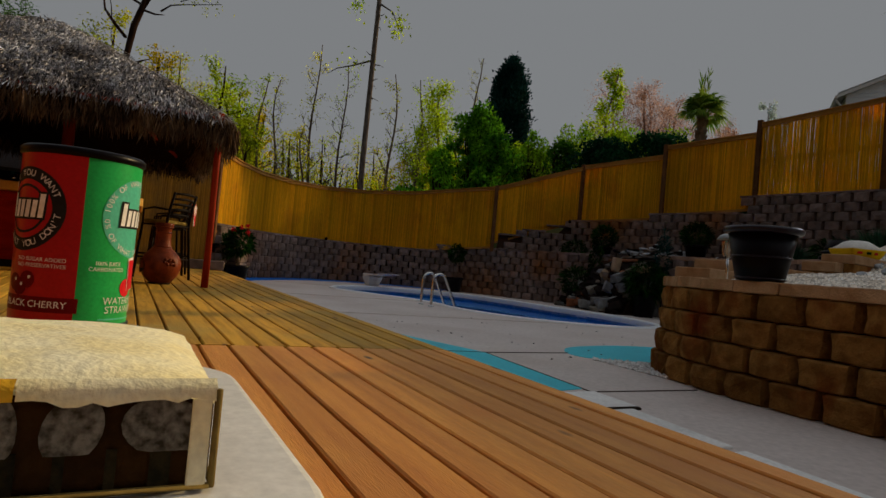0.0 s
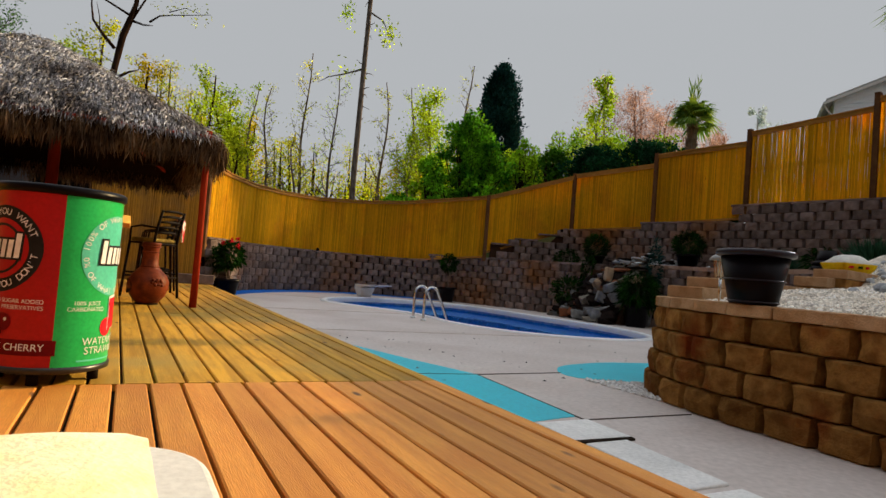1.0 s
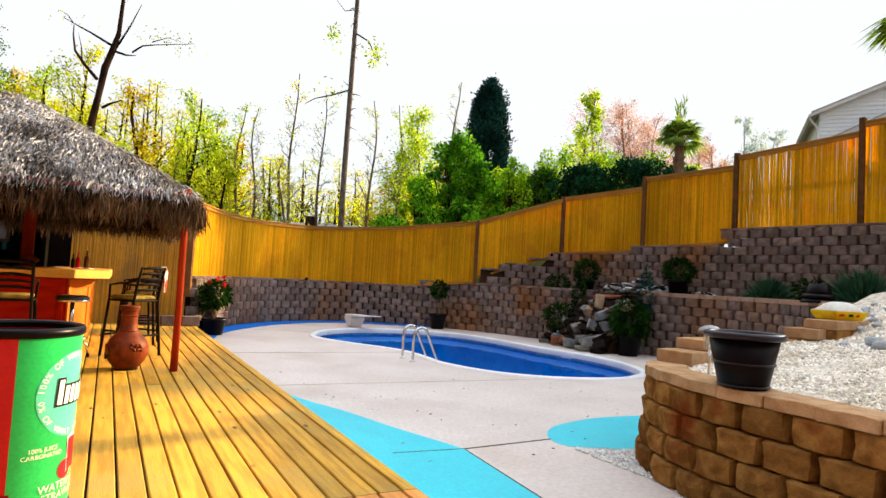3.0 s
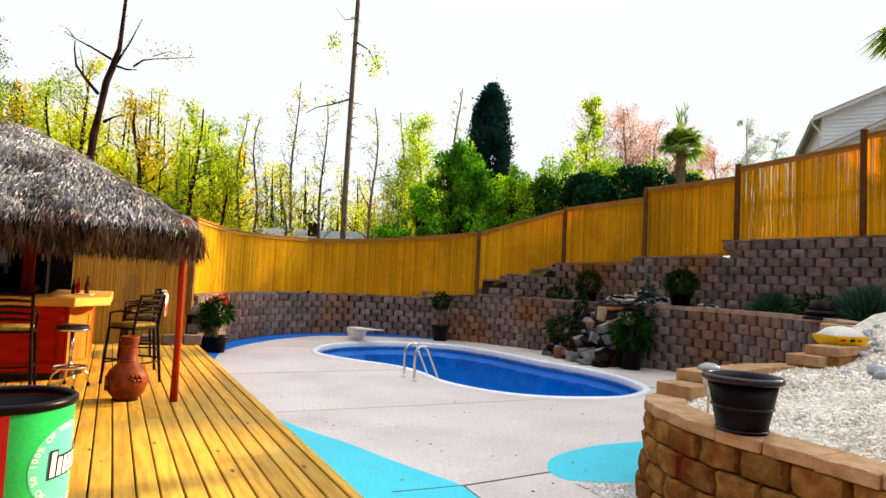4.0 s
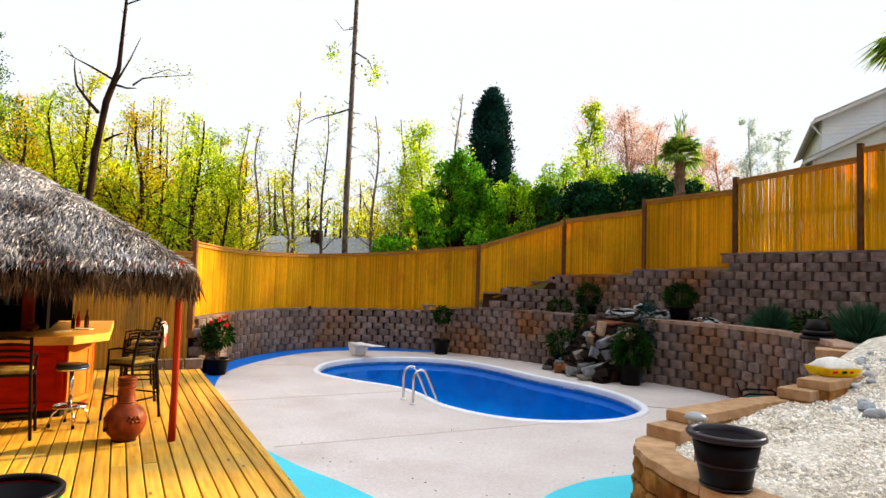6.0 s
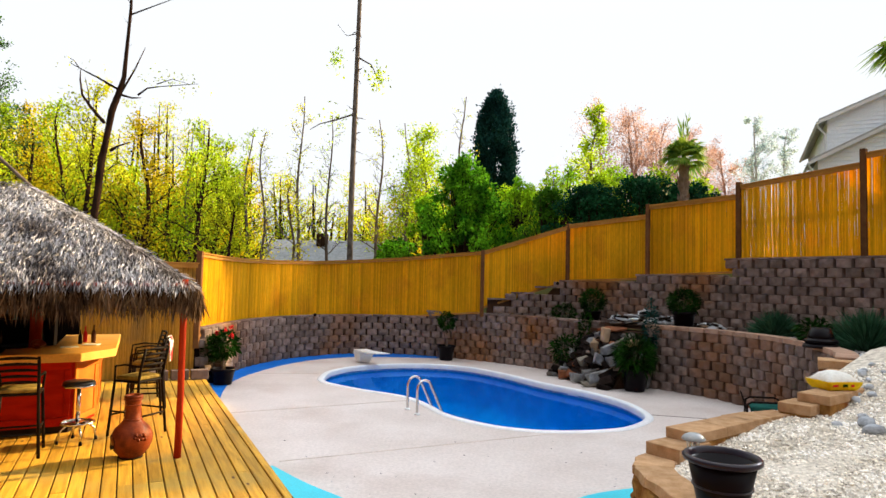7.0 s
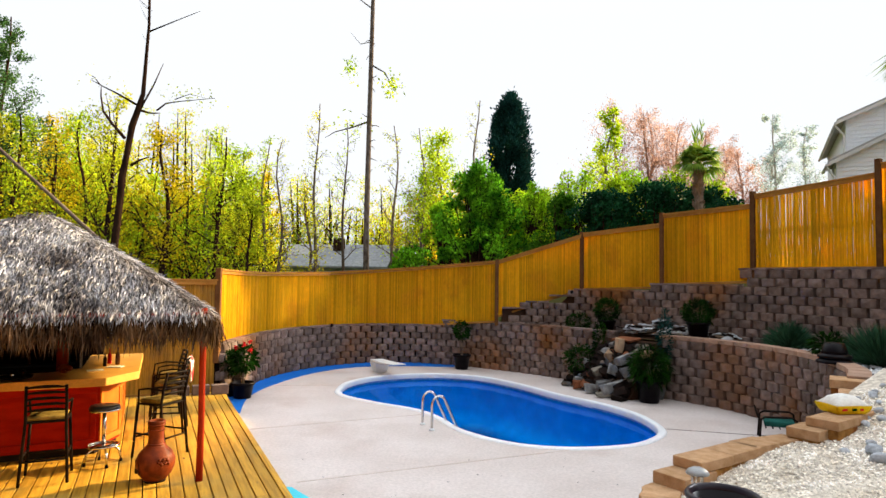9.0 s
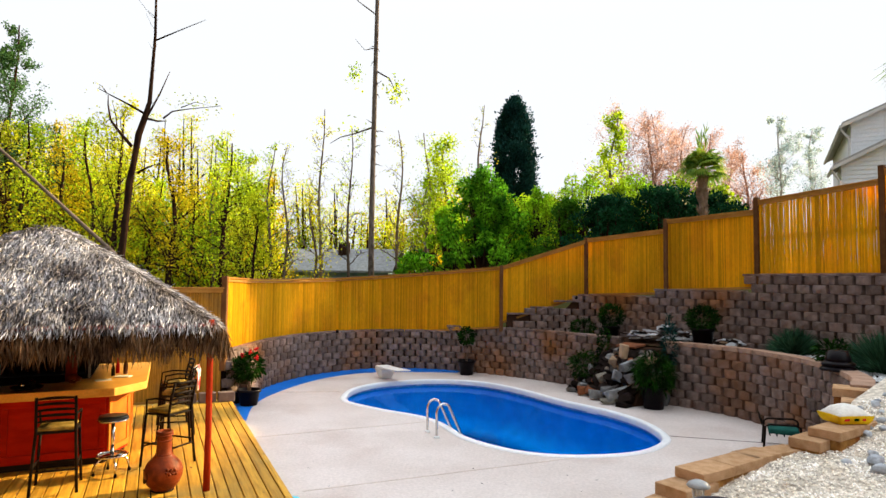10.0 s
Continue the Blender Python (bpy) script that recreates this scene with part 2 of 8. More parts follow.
M = dict(
    deck_near=mat("deck_orange", (0.74, 0.32, 0.05), (0.58, 0.215, 0.028), 0.55, 2.5, 30, 0.3, 0.20, stretch=(0.7, 9, 9), contrast=(0.34, 0.72), third=(0.62, 0.22, 0.03), tscale=1.2, spec=0.5, knots=True),
    deck_far=mat("deck_yellow", (0.60, 0.325, 0.03), (0.42, 0.215, 0.016), 0.6, 2.5, 30, 0.3, 0.20, stretch=(0.7, 9, 9), contrast=(0.42, 0.62), third=(0.42, 0.28, 0.06), tscale=1.0, spec=0.30, knots=True),
    dark=mat("dark_gap", (0.02, 0.015, 0.01), (0.03, 0.02, 0.015), 0.9),
    concrete=mat("pool_concrete", (0.62, 0.56, 0.535), (0.55, 0.485, 0.455), 0.6, 0.9, 25, 0.15, 0, third=(0.50, 0.42, 0.385), tscale=0.5, spec=0.5),
    joint=mat("concrete_joint", (0.16, 0.13, 0.11), (0.11, 0.09, 0.08), 0.9),
    joint_faint=mat("worn_concrete_joint", (0.78, 0.69, 0.63), (0.62, 0.54, 0.49), 0.9),
    teal=mat("teal_paint", (0.02, 0.59, 0.74), (0.015, 0.52, 0.67), 0.45, 1.5, 40, 0.1, 0.05, spec=0.5),
    # the teal paint again, bluer: its different light is put into the colour
    blue=mat("teal_paint_bluer", (0.012, 0.16, 0.62), (0.012, 0.13, 0.53), 0.55, 1.5, 40, 0.1, 0.05),
    coping=mat("white_coping", (0.80, 0.83, 0.86), (0.72, 0.76, 0.80), 0.4, 3, 40, 0.05, 0.03, spec=0.45),
    liner=mat("pool_liner", (0.002, 0.40, 0.88), (0.002, 0.32, 0.78), 0.5, 3, 20, 0, 0),
    block=mat("grey_brown_block", (0.235, 0.178, 0.158), (0.135, 0.098, 0.084), 0.95, 6, 70, 0.7, 0.30, third=(0.22, 0.095, 0.035), tscale=0.4),
    block_core=mat("wall_core", (0.016, 0.008, 0.006), (0.010, 0.005, 0.004), 0.95),
    cap=mat("tan_cap_block", (0.50, 0.32, 0.185), (0.38, 0.225, 0.115), 0.95, 9, 90, 0.9, 0.14),
    block_tan=mat("tan_rock_face_block", (0.30, 0.155, 0.045), (0.15, 0.066, 0.018), 0.95, 9, 70, 1.0, 0.25, third=(0.17, 0.038, 0.009), tscale=2.2),
    soil=mat("terrace_soil", (0.06, 0.03, 0.018), (0.035, 0.02, 0.012), 0.95, 3, 40, 0.8, 0),
    gravel=mat("white_gravel", (0.97, 0.94, 0.88), (0.72, 0.66, 0.56), 0.85, 3, 50, 0.3, 0.1, island=0.42),
    pebble=mat("white_pebble", (0.75, 0.76, 0.76), (0.6, 0.62, 0.63), 0.8, 3, 50, 0.3, 0.1, island=0.3),
    slate=mat("grey_slate", (0.19, 0.195, 0.20), (0.09, 0.085, 0.08), 0.7, 5, 40, 0.6, 0.45, third=(0.24, 0.16, 0.10), tscale=2.0),
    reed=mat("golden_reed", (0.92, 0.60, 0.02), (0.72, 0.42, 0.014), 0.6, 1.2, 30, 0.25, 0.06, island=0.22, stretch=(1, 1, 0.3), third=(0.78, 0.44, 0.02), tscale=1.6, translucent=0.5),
    # golden reed again, browner to put the shade behind the bar into colour
    reed_shade=mat("shaded_reed", (0.60, 0.32, 0.045), (0.40, 0.19, 0.025), 0.7, 1.2, 30, 0.25, 0.06, island=0.3, stretch=(1, 1, 0.3), third=(0.36, 0.20, 0.05), tscale=1.6, translucent=0.1),
    rail=mat("golden_rail", (0.42, 0.21, 0.045), (0.33, 0.15, 0.03), 0.6, 3, 40, 0.3, 0.1),
    postwood=mat("fence_post_wood", (0.16, 0.075, 0.03), (0.11, 0.05, 0.02), 0.7, 5, 50, 0.3, 0.2),
    redpost=mat("red_stained_wood", (0.32, 0.030, 0.008), (0.22, 0.019, 0.006), 0.5, 4, 60, 0.25, 0.1, stretch=(4, 4, 0.6)),
    barred=mat("bar_red_wood", (0.42, 0.016, 0.004), (0.30, 0.010, 0.003), 0.45, 3, 50, 0.15, 0.08, stretch=(1, 1, 4)),
    bartop=mat("bar_top_wood", (0.78, 0.43, 0.09), (0.66, 0.33, 0.06), 0.35, 3, 50, 0.15, 0.08, spec=0.45),
    # brighter copy of the bar wood: sunlight on its pool side put into colour
    barlit=mat("bar_sunlit_panel", (0.55, 0.17, 0.025), (0.45, 0.12, 0.018), 0.5, 3, 50, 0.15, 0.08),
    thatch=mat("dry_thatch", (0.54, 0.54, 0.57), (0.13, 0.115, 0.115), 0.85, 2.0, 30, 0.2, 0.1, island=0.92, translucent=0.1),
    # the thatch straw again, darkened to carry the shade at the eaves
    fringe=mat("thatch_fringe_shade", (0.19, 0.12, 0.068), (0.03, 0.018, 0.012), 0.85, 2.0, 30, 0.2, 0.1, island=0.7, translucent=0.15),
    # near-black that stands for the deep shade inside the hut
    hut_shade=mat("hut_shade_black", (0.007, 0.0045, 0.0035), (0.004, 0.003, 0.0025), 0.8, 5, 50, 0.2, 0.2),
    roof_shade=mat("roof_shade_black", (0.012, 0.006, 0.003), (0.008, 0.004, 0.002), 0.95),
    terracotta=mat("terracotta", (0.24, 0.045, 0.010), (0.09, 0.015, 0.004), 0.45, 7, 60, 0.5, 0.1, spec=0.12),
    iron=mat("black_iron", (0.009, 0.006, 0.005), (0.016, 0.011, 0.009), 0.45, 10, 60, 0.1, 0.1),
    seatpad=mat("yellow_seat_pad", (0.34, 0.24, 0.06), (0.13, 0.09, 0.025), 0.8, 9, 60, 0.3, 0.1),
    black_vinyl=mat("black_vinyl", (0.015, 0.014, 0.014), (0.025, 0.022, 0.02), 0.3, 6, 50, 0.05, spec=0.45),
    chrome=mat("chrome", (0.75, 0.75, 0.75), (0.62, 0.62, 0.62), 0.18, 6, 50, 0, 0.03, metal=1.0, spec=0.45),
    steel=mat("stainless_tube", (0.66, 0.66, 0.64), (0.55, 0.55, 0.53), 0.22, 6, 50, 0, 0.03, metal=1.0, spec=0.45),
    plastic_black=mat("dark_plastic", (0.004, 0.002, 0.004), (0.0025, 0.0015, 0.0025), 0.34, 6, 80, 0.05, 0.15, spec=0.10),
    white_plastic=mat("white_resin", (0.80, 0.80, 0.78), (0.74, 0.74, 0.72), 0.4, 4, 60, 0.05, 0.03, spec=0.45),
    red_print=mat("cooler_red", (0.44, 0.010, 0.014), (0.37, 0.008, 0.011), 0.3, 3, 60, 0.02, 0.02, spec=0.2),
    green_print=mat("cooler_green", (0.02, 0.46, 0.11), (0.02, 0.40, 0.095), 0.3, 3, 60, 0.02, 0.02, spec=0.2),
    aqua_print=mat("cooler_aqua", (0.11, 0.58, 0.42), (0.09, 0.52, 0.38), 0.3, 3, 60, 0.02, 0.02, spec=0.2),
    white_ink=mat("white_ink", (0.8, 0.8, 0.8), (0.75, 0.75, 0.75), 0.4, 5, 50, 0),
    black_ink=mat("black_ink", (0.02, 0.02, 0.02), (0.03, 0.03, 0.03), 0.4, 5, 50, 0),
    red_ink=mat("red_ink", (0.62, 0.02, 0.03), (0.5, 0.015, 0.02), 0.4, 5, 50, 0),
    bark=mat("grey_bark", (0.17, 0.125, 0.095), (0.10, 0.075, 0.055), 0.95, 6, 40, 0.8, 0.25, stretch=(1, 1, 0.3)),
    bark_dark=mat("dark_bark", (0.042, 0.022, 0.013), (0.018, 0.010, 0.007), 0.95, 6, 40, 0.8, 0.2, stretch=(1, 1, 0.3)),
    leaf_yellow=mat("spring_leaf", (0.66, 0.63, 0.02), (0.32, 0.40, 0.012), 0.6, 0.3, 10, 0, 0.2, island=0.6, translucent=0.7),
    leaf_lime=mat("lime_leaf", (0.50, 0.64, 0.02), (0.22, 0.38, 0.010), 0.6, 0.4, 10, 0, 0.2, island=0.6, translucent=0.7),
    leaf_green=mat("green_leaf", (0.07, 0.20, 0.010), (0.02, 0.08, 0.006), 0.55, 0.5, 10, 0, 0.15, island=0.5, translucent=0.35),
    leaf_dark=mat("dark_needle", (0.016, 0.07, 0.06), (0.006, 0.03, 0.027), 0.7, 0.5, 10, 0, 0.1, island=0.5, translucent=0.1),
    leaf_pot=mat("pot_plant_leaf", (0.014, 0.060, 0.004), (0.002, 0.009, 0.0015), 0.5, 3, 20, 0, 0.1, island=0.5, translucent=0.2),
    leaf_red=mat("maple_leaf_red", (0.58, 0.38, 0.31), (0.40, 0.23, 0.17), 0.6, 0.5, 10, 0, 0.15, island=0.4, translucent=0.6),
    flower=mat("red_flower", (0.62, 0.02, 0.03), (0.5, 0.015, 0.02), 0.6, 8, 30, 0, 0.1, island=0.3, translucent=0.2),
    siding=mat("white_siding", (0.90, 0.92, 0.95), (0.87, 0.89, 0.92), 0.6, 1, 30, 0.1, 0.04),
    trim=mat("white_trim", (0.76, 0.74, 0.72), (0.68, 0.66, 0.64), 0.6, 2, 30, 0.1, 0.04),
    roof_dark=mat("pale_grey_shingle", (0.27, 0.285, 0.30), (0.19, 0.20, 0.21), 0.9, 4, 30, 0.4, 0.1),
    roof_grey=mat("grey_shingle", (0.46, 0.45, 0.44), (0.36, 0.35, 0.34), 0.9, 4, 30, 0.4, 0.1),
    wall_blue=mat("blue_grey_siding", (0.25, 0.36, 0.42), (0.20, 0.30, 0.36), 0.8, 2, 30, 0.1, 0.05),
    glass_dark=mat("dark_window", (0.02, 0.025, 0.03), (0.03, 0.035, 0.04), 0.08, 2, 30, 0, 0.05, spec=0.45),
    ground=mat("woodland_ground", (0.10, 0.085, 0.03), (0.06, 0.07, 0.02), 0.95, 0.4, 8, 0.8, 0),
    bag_white=mat("bag_white", (0.78, 0.78, 0.74), (0.7, 0.7, 0.66), 0.45, 5, 30, 0.3, 0.03),
    bag_yellow=mat("bag_yellow", (0.75, 0.50, 0.01), (0.68, 0.43, 0.01), 0.45, 5, 30, 0.3, 0.03),
    cushion_top=mat("cushion_yellow", (0.93, 0.91, 0.70), (0.86, 0.76, 0.40), 0.85, 6, 90, 0.3, 0.03),
    cushion_side=mat("cushion_brown", (0.045, 0.022, 0.007), (0.024, 0.012, 0.005), 0.9, 20, 120, 0.5, 0.03),
    cushion_leaf=mat("cushion_leaf_print", (0.22, 0.215, 0.20), (0.045, 0.04, 0.03), 0.9, 90, 200, 0.5, 0.1),
    piping=mat("cushion_piping", (0.24, 0.18, 0.06), (0.17, 0.12, 0.04), 0.8, 20, 90, 0.2, 0.03),
    edge_band=mat("cushion_edge_band", (0.80, 0.50, 0.05), (0.64, 0.34, 0.02), 0.85, 12, 90, 0.3, 0.03),
    paver=mat("pale_paver", (0.84, 0.84, 0.83), (0.72, 0.73, 0.72), 0.85, 4, 50, 0.4, 0.06),
    towel=mat("red_white_towel", (0.55, 0.04, 0.05), (0.75, 0.72, 0.68), 0.9, 7, 60, 0.3, 0, contrast=(0.45, 0.55)),
    green_vinyl=mat("green_cushion", (0.02, 0.12, 0.10), (0.015, 0.08, 0.07), 0.7, 6, 60, 0.2),
    glass_bottle=mat("brown_bottle", (0.06, 0.02, 0.008), (0.09, 0.03, 0.01), 0.1, 5, 30, 0, spec=0.45),
)


def water_material():
    m = bpy.data.materials.new("pool_water")
    m.use_nodes = True
    n, l = m.node_tree.nodes, m.node_tree.links
    n.remove(n["Principled BSDF"])
    tr, gl, mx, fr = (n.new("ShaderNodeBsdfTransparent"), n.new("ShaderNodeBsdfGlossy"), n.new("ShaderNodeMixShader"), n.new("ShaderNodeFresnel"))
    tr.inputs["Color"].default_value = (0.08, 0.86, 1.0, 1)
    gl.inputs["Roughness"].default_value = 0.02
    gl.inputs["Color"].default_value = (0.30, 0.66, 1.0, 1)
    fr.inputs["IOR"].default_value = 1.11
    no, bp, tc = n.new("ShaderNodeTexNoise"), n.new("ShaderNodeBump"), n.new("ShaderNodeTexCoord")
    no.inputs["Scale"].default_value, no.inputs["Detail"].default_value = 3.0, 2
    bp.inputs["Strength"].default_value, bp.inputs["Distance"].default_value = 0.12, 0.02
    l.new(tc.outputs["Object"], no.inputs["Vector"])
    l.new(no.outputs["Fac"], bp.inputs["Height"])
    l.new(bp.outputs[0], gl.inputs["Normal"])
    l.new(bp.outputs[0], fr.inputs["Normal"])
    l.new(fr.outputs[0], mx.inputs[0])
    l.new(tr.outputs[0], mx.inputs[1])
    l.new(gl.outputs[0], mx.inputs[2])
    l.new(mx.outputs[0], n["Material Output"].inputs["Surface"])
    return m


# ---- mesh helpers ----
def thing(name, label, category, x=0, y=0, z=0, rz=0, group="", kind=""):
    ob = new(name)
    ob.matrix_basis = pose(x, y, z, 0, 0, rz)
    return tagged(ob, label, category, group, kind)


def mesh_of(name, bm, material, smooth=False):
    me = bpy.data.meshes.new(name)
    bm.normal_update()
    bm.to_mesh(me)
    bm.free()
    me.materials.append(material)
    if smooth:
        me.polygons.foreach_set("use_smooth", [True] * len(me.polygons))
    return me


def part(name, bm, material, parent=None, label="", smooth=False):
    ob = new(name, mesh_of(name, bm, material, smooth))
    ob.parent = parent
    if label:
        ob["label"] = label
    return ob


def raw(name, verts, faces, material, parent=None, label="", smooth=False):
    me = bpy.data.meshes.new(name)
    if isinstance(verts, np.ndarray) and isinstance(faces, np.ndarray):
        n, k = faces.shape
        me.vertices.add(len(verts))
        me.vertices.foreach_set("co", verts.astype(np.float32).ravel())
        me.loops.add(n * k)
        me.loops.foreach_set("vertex_index", faces.astype(np.int32).ravel())
        me.polygons.add(n)
        me.polygons.foreach_set("loop_start", np.arange(0, n * k, k, dtype=np.int32))
        me.update(calc_edges=True)
    else:
        me.from_pydata([tuple(v) for v in verts], [], [tuple(f) for f in faces])
    me.materials.append(material)
    if smooth:
        me.polygons.foreach_set("use_smooth", [True] * len(me.polygons))
    ob = new(name, me)
    ob.parent = parent
    if label:
        ob["label"] = label
    return ob


def box(bm, x, y, z, sx, sy, sz, bevel=0.0, rot=None):
    """A box with its middle at x, y, z."""
    m = Matrix.Translation((x, y, z)) @ (rot or Matrix()) @ Matrix.Diagonal((sx, sy, sz, 1))
    g = bmesh.ops.create_cube(bm, size=1.0, matrix=m)
    if bevel:
        edges = list({e for v in g["verts"] for e in v.link_edges})
        bmesh.ops.bevel(bm, geom=edges, offset=bevel, segments=2, affect="EDGES", profile=0.5)
    return bm


def tube(bm, pts, r, seg=8, cap=True):
    """A round bar along pts; r is one radius or one for each point."""
    pts = [Vector(p) for p in pts]
    rs = r if isinstance(r, (list, tuple)) else [r] * len(pts)
    rings = []
    side = None
    for i, p in enumerate(pts):
        d = (pts[min(i + 1, len(pts) - 1)] - pts[max(i - 1, 0)]).normalized()
        ref = Vector((0, 0, 1)) if abs(d.z) < 0.9 else Vector((1, 0, 0))
        side = d.cross(ref).normalized() if side is None else (side - d * side.dot(d)).normalized()
        up = d.cross(side)
        rings.append([bm.verts.new(p + (side * math.cos(a) + up * math.sin(a)) * rs[i]) for a in (2 * math.pi * k / seg for k in range(seg))])
    for a, b in zip(rings, rings[1:]):
        for k in range(seg):
            bm.faces.new((a[k], a[(k + 1) % seg], b[(k + 1) % seg], b[k]))
    if cap:
        bm.faces.new(rings[0][::-1])
        bm.faces.new(rings[-1])
    return bm


def lathe(bm, profile, seg=32, x=0, y=0):
    """A turned shape; profile: radius, height from the bottom up."""
    rings = []
    for r, z in profile:
        if r < 1e-5:
            rings.append([bm.verts.new((x, y, z))])
        else:
            rings.append([bm.verts.new((x + r * math.cos(2 * math.pi * k / seg), y + r * math.sin(2 * math.pi * k / seg), z)) for k in range(seg)])
    for a, b in zip(rings, rings[1:]):
        for k in range(seg):
            q = [a[k % len(a)], a[(k + 1) % len(a)], b[(k + 1) % len(b)], b[k % len(b)]]
            q = [v for i, v in enumerate(q) if v not in q[:i]]
            if len(q) > 2:
                bm.faces.new(q)
    return bm


def slab(bm, pts, z0, z1):
    """A plate with the outline pts (anticlockwise) between two heights."""
    lo, hi = [bm.verts.new((x, y, z0)) for x, y in pts], [bm.verts.new((x, y, z1)) for x, y in pts]
    bm.faces.new(hi)
    bm.faces.new(lo[::-1])
    for i in range(len(pts)):
        j = (i + 1) % len(pts)
        bm.faces.new((lo[i], lo[j], hi[j], hi[i]))
    return bm


def smooth_line(pts, step=0.1, closed=False):
    """A Catmull-Rom line through pts, at even steps."""
    P = [Vector((*p, 0)) if len(p) == 2 else Vector(p) for p in pts]
    n = len(P)
    out = []
    for i in range(n if closed else n - 1):
        a, b, c, d = (P[(i - 1) % n], P[i], P[(i + 1) % n], P[(i + 2) % n]) if closed else (P[max(i - 1, 0)], P[i], P[i + 1], P[min(i + 2, n - 1)])
        k = max(2, int((c - b).length / step * 2))
        for s in range(k):
            t = s / k
            out.append(0.5 * (2 * b + (c - a) * t + (2 * a - 5 * b + 4 * c - d) * t * t + (3 * b - a - 3 * c + d) * t ** 3))
    if not closed:
        out.append(P[-1])
    line, left = [out[0]], step
    seq = out + ([out[0]] if closed else [])
    for p, q in zip(seq, seq[1:]):
        seg = (q - p).length
        at = 0.0
        while seg - at >= left:
            at += left
            line.append(p.lerp(q, at / seg))
            left = step
        left -= seg - at
    if closed and (line[-1] - line[0]).length < step * 0.5:
        line.pop()
    return line


U, V, O = Vector((-0.506, 0.8625, 0)), Vector((-0.8625, -0.506, 0)), Vector((0.10, 3.92, 0))
DECK_ROT = math.degrees(math.atan2(U.y, U.x))


def D(u, v, z=0.0):
    """A place on the timber deck: u along the boards, v in from the pool edge."""
    return O + U * u + V * v + Vector((0, 0, z))


G = -0.23


def blades(rng, centres, ways, length, width, droop=0.0):
    """Flat leaves or straws: one quad each, from a centre along a way."""
    c, w = np.asarray(centres, float), np.asarray(ways, float)
    n = len(c)
    w /= np.linalg.norm(w, axis=1, keepdims=True) + 1e-9
    s = np.cross(w, rng.normal(size=(n, 3)))
    s /= np.linalg.norm(s, axis=1, keepdims=True) + 1e-9
    L = (length * rng.uniform(0.6, 1.3, n))[:, None]
    W = (width * rng.uniform(0.6, 1.3, n))[:, None]
    tip = c + w * L - np.array([0, 0, 1]) * droop * L
    mid = c + w * L * 0.5
    v = np.stack([c, mid + s * W * 0.5, tip, mid - s * W * 0.5], 1).reshape(-1, 3)
    f = np.arange(4 * n).reshape(-1, 4)
    return v, f


# ---- ground, deck, pool ----
def smoothstep(a, b, x):
    t = np.clip((x - a) / (b - a), 0, 1)
    return t * t * (3 - 2 * t)


def terrain(x, y):
    """Height of the land: the yard lies low, the slope rises behind the upper wall, the wood lies a little higher."""
    s = (x - 5.3) * 0.72 + (y - 17.2) * 0.69
    h = -1.8 + smoothstep(0.3, 1.6, s) * smoothstep(-7, 1, x) * 4.3 + np.clip(s, 0, 40) * 0.06 * smoothstep(0, 8, x)
    return h + smoothstep(24, 44, y) * smoothstep(4, -6, x) * 2.2


def build_ground():
    xs = np.unique(np.concatenate([np.linspace(-600, -40, 12), np.linspace(-40, 40, 61), np.linspace(40, 600, 12)]))
    ys = np.unique(np.concatenate([np.linspace(-600, -30, 12), np.linspace(-30, 70, 76), np.linspace(70, 600, 12)]))
    X, Y = np.meshgrid(xs, ys)
    Z = terrain(X, Y)
    v = np.stack([X, Y, Z], -1).reshape(-1, 3)
    nx = len(xs)
    f = [(j * nx + i, j * nx + i + 1, (j + 1) * nx + i + 1, (j + 1) * nx + i) for j in range(len(ys) - 1) for i in range(nx - 1)]
    tagged(raw("ground", v, f, M["ground"], smooth=True), "leaf-strewn woodland ground around the yard", "ground", kind="structure")


POOL = smooth_line([(-3.16, 15.0), (-3.12, 16.05), (-2.5, 17.05), (-1.2, 17.72), (0.15, 17.5), (1.2, 16.5), (2.17, 15.07), (3.1, 13.97), (3.63, 12.89), (3.73, 11.76),
                    (3.40, 11.04), (2.83, 10.54), (1.81, 10.27), (0.91, 10.46), (0.08, 11.17), (-0.35, 11.98), (-0.74, 12.6), (-1.21, 13.0), (-1.98, 13.45), (-2.9, 14.2)],
                   0.12, closed=True)


def offset_loop(line, d):
    """The closed line moved outwards by d (the line runs clockwise)."""
    out, n = [], len(line)
    for i, p in enumerate(line):
        t = (line[(i + 1) % n] - line[i - 1]).normalized()
        out.append(p + Vector((-t.y, t.x, 0)) * d)
    return out


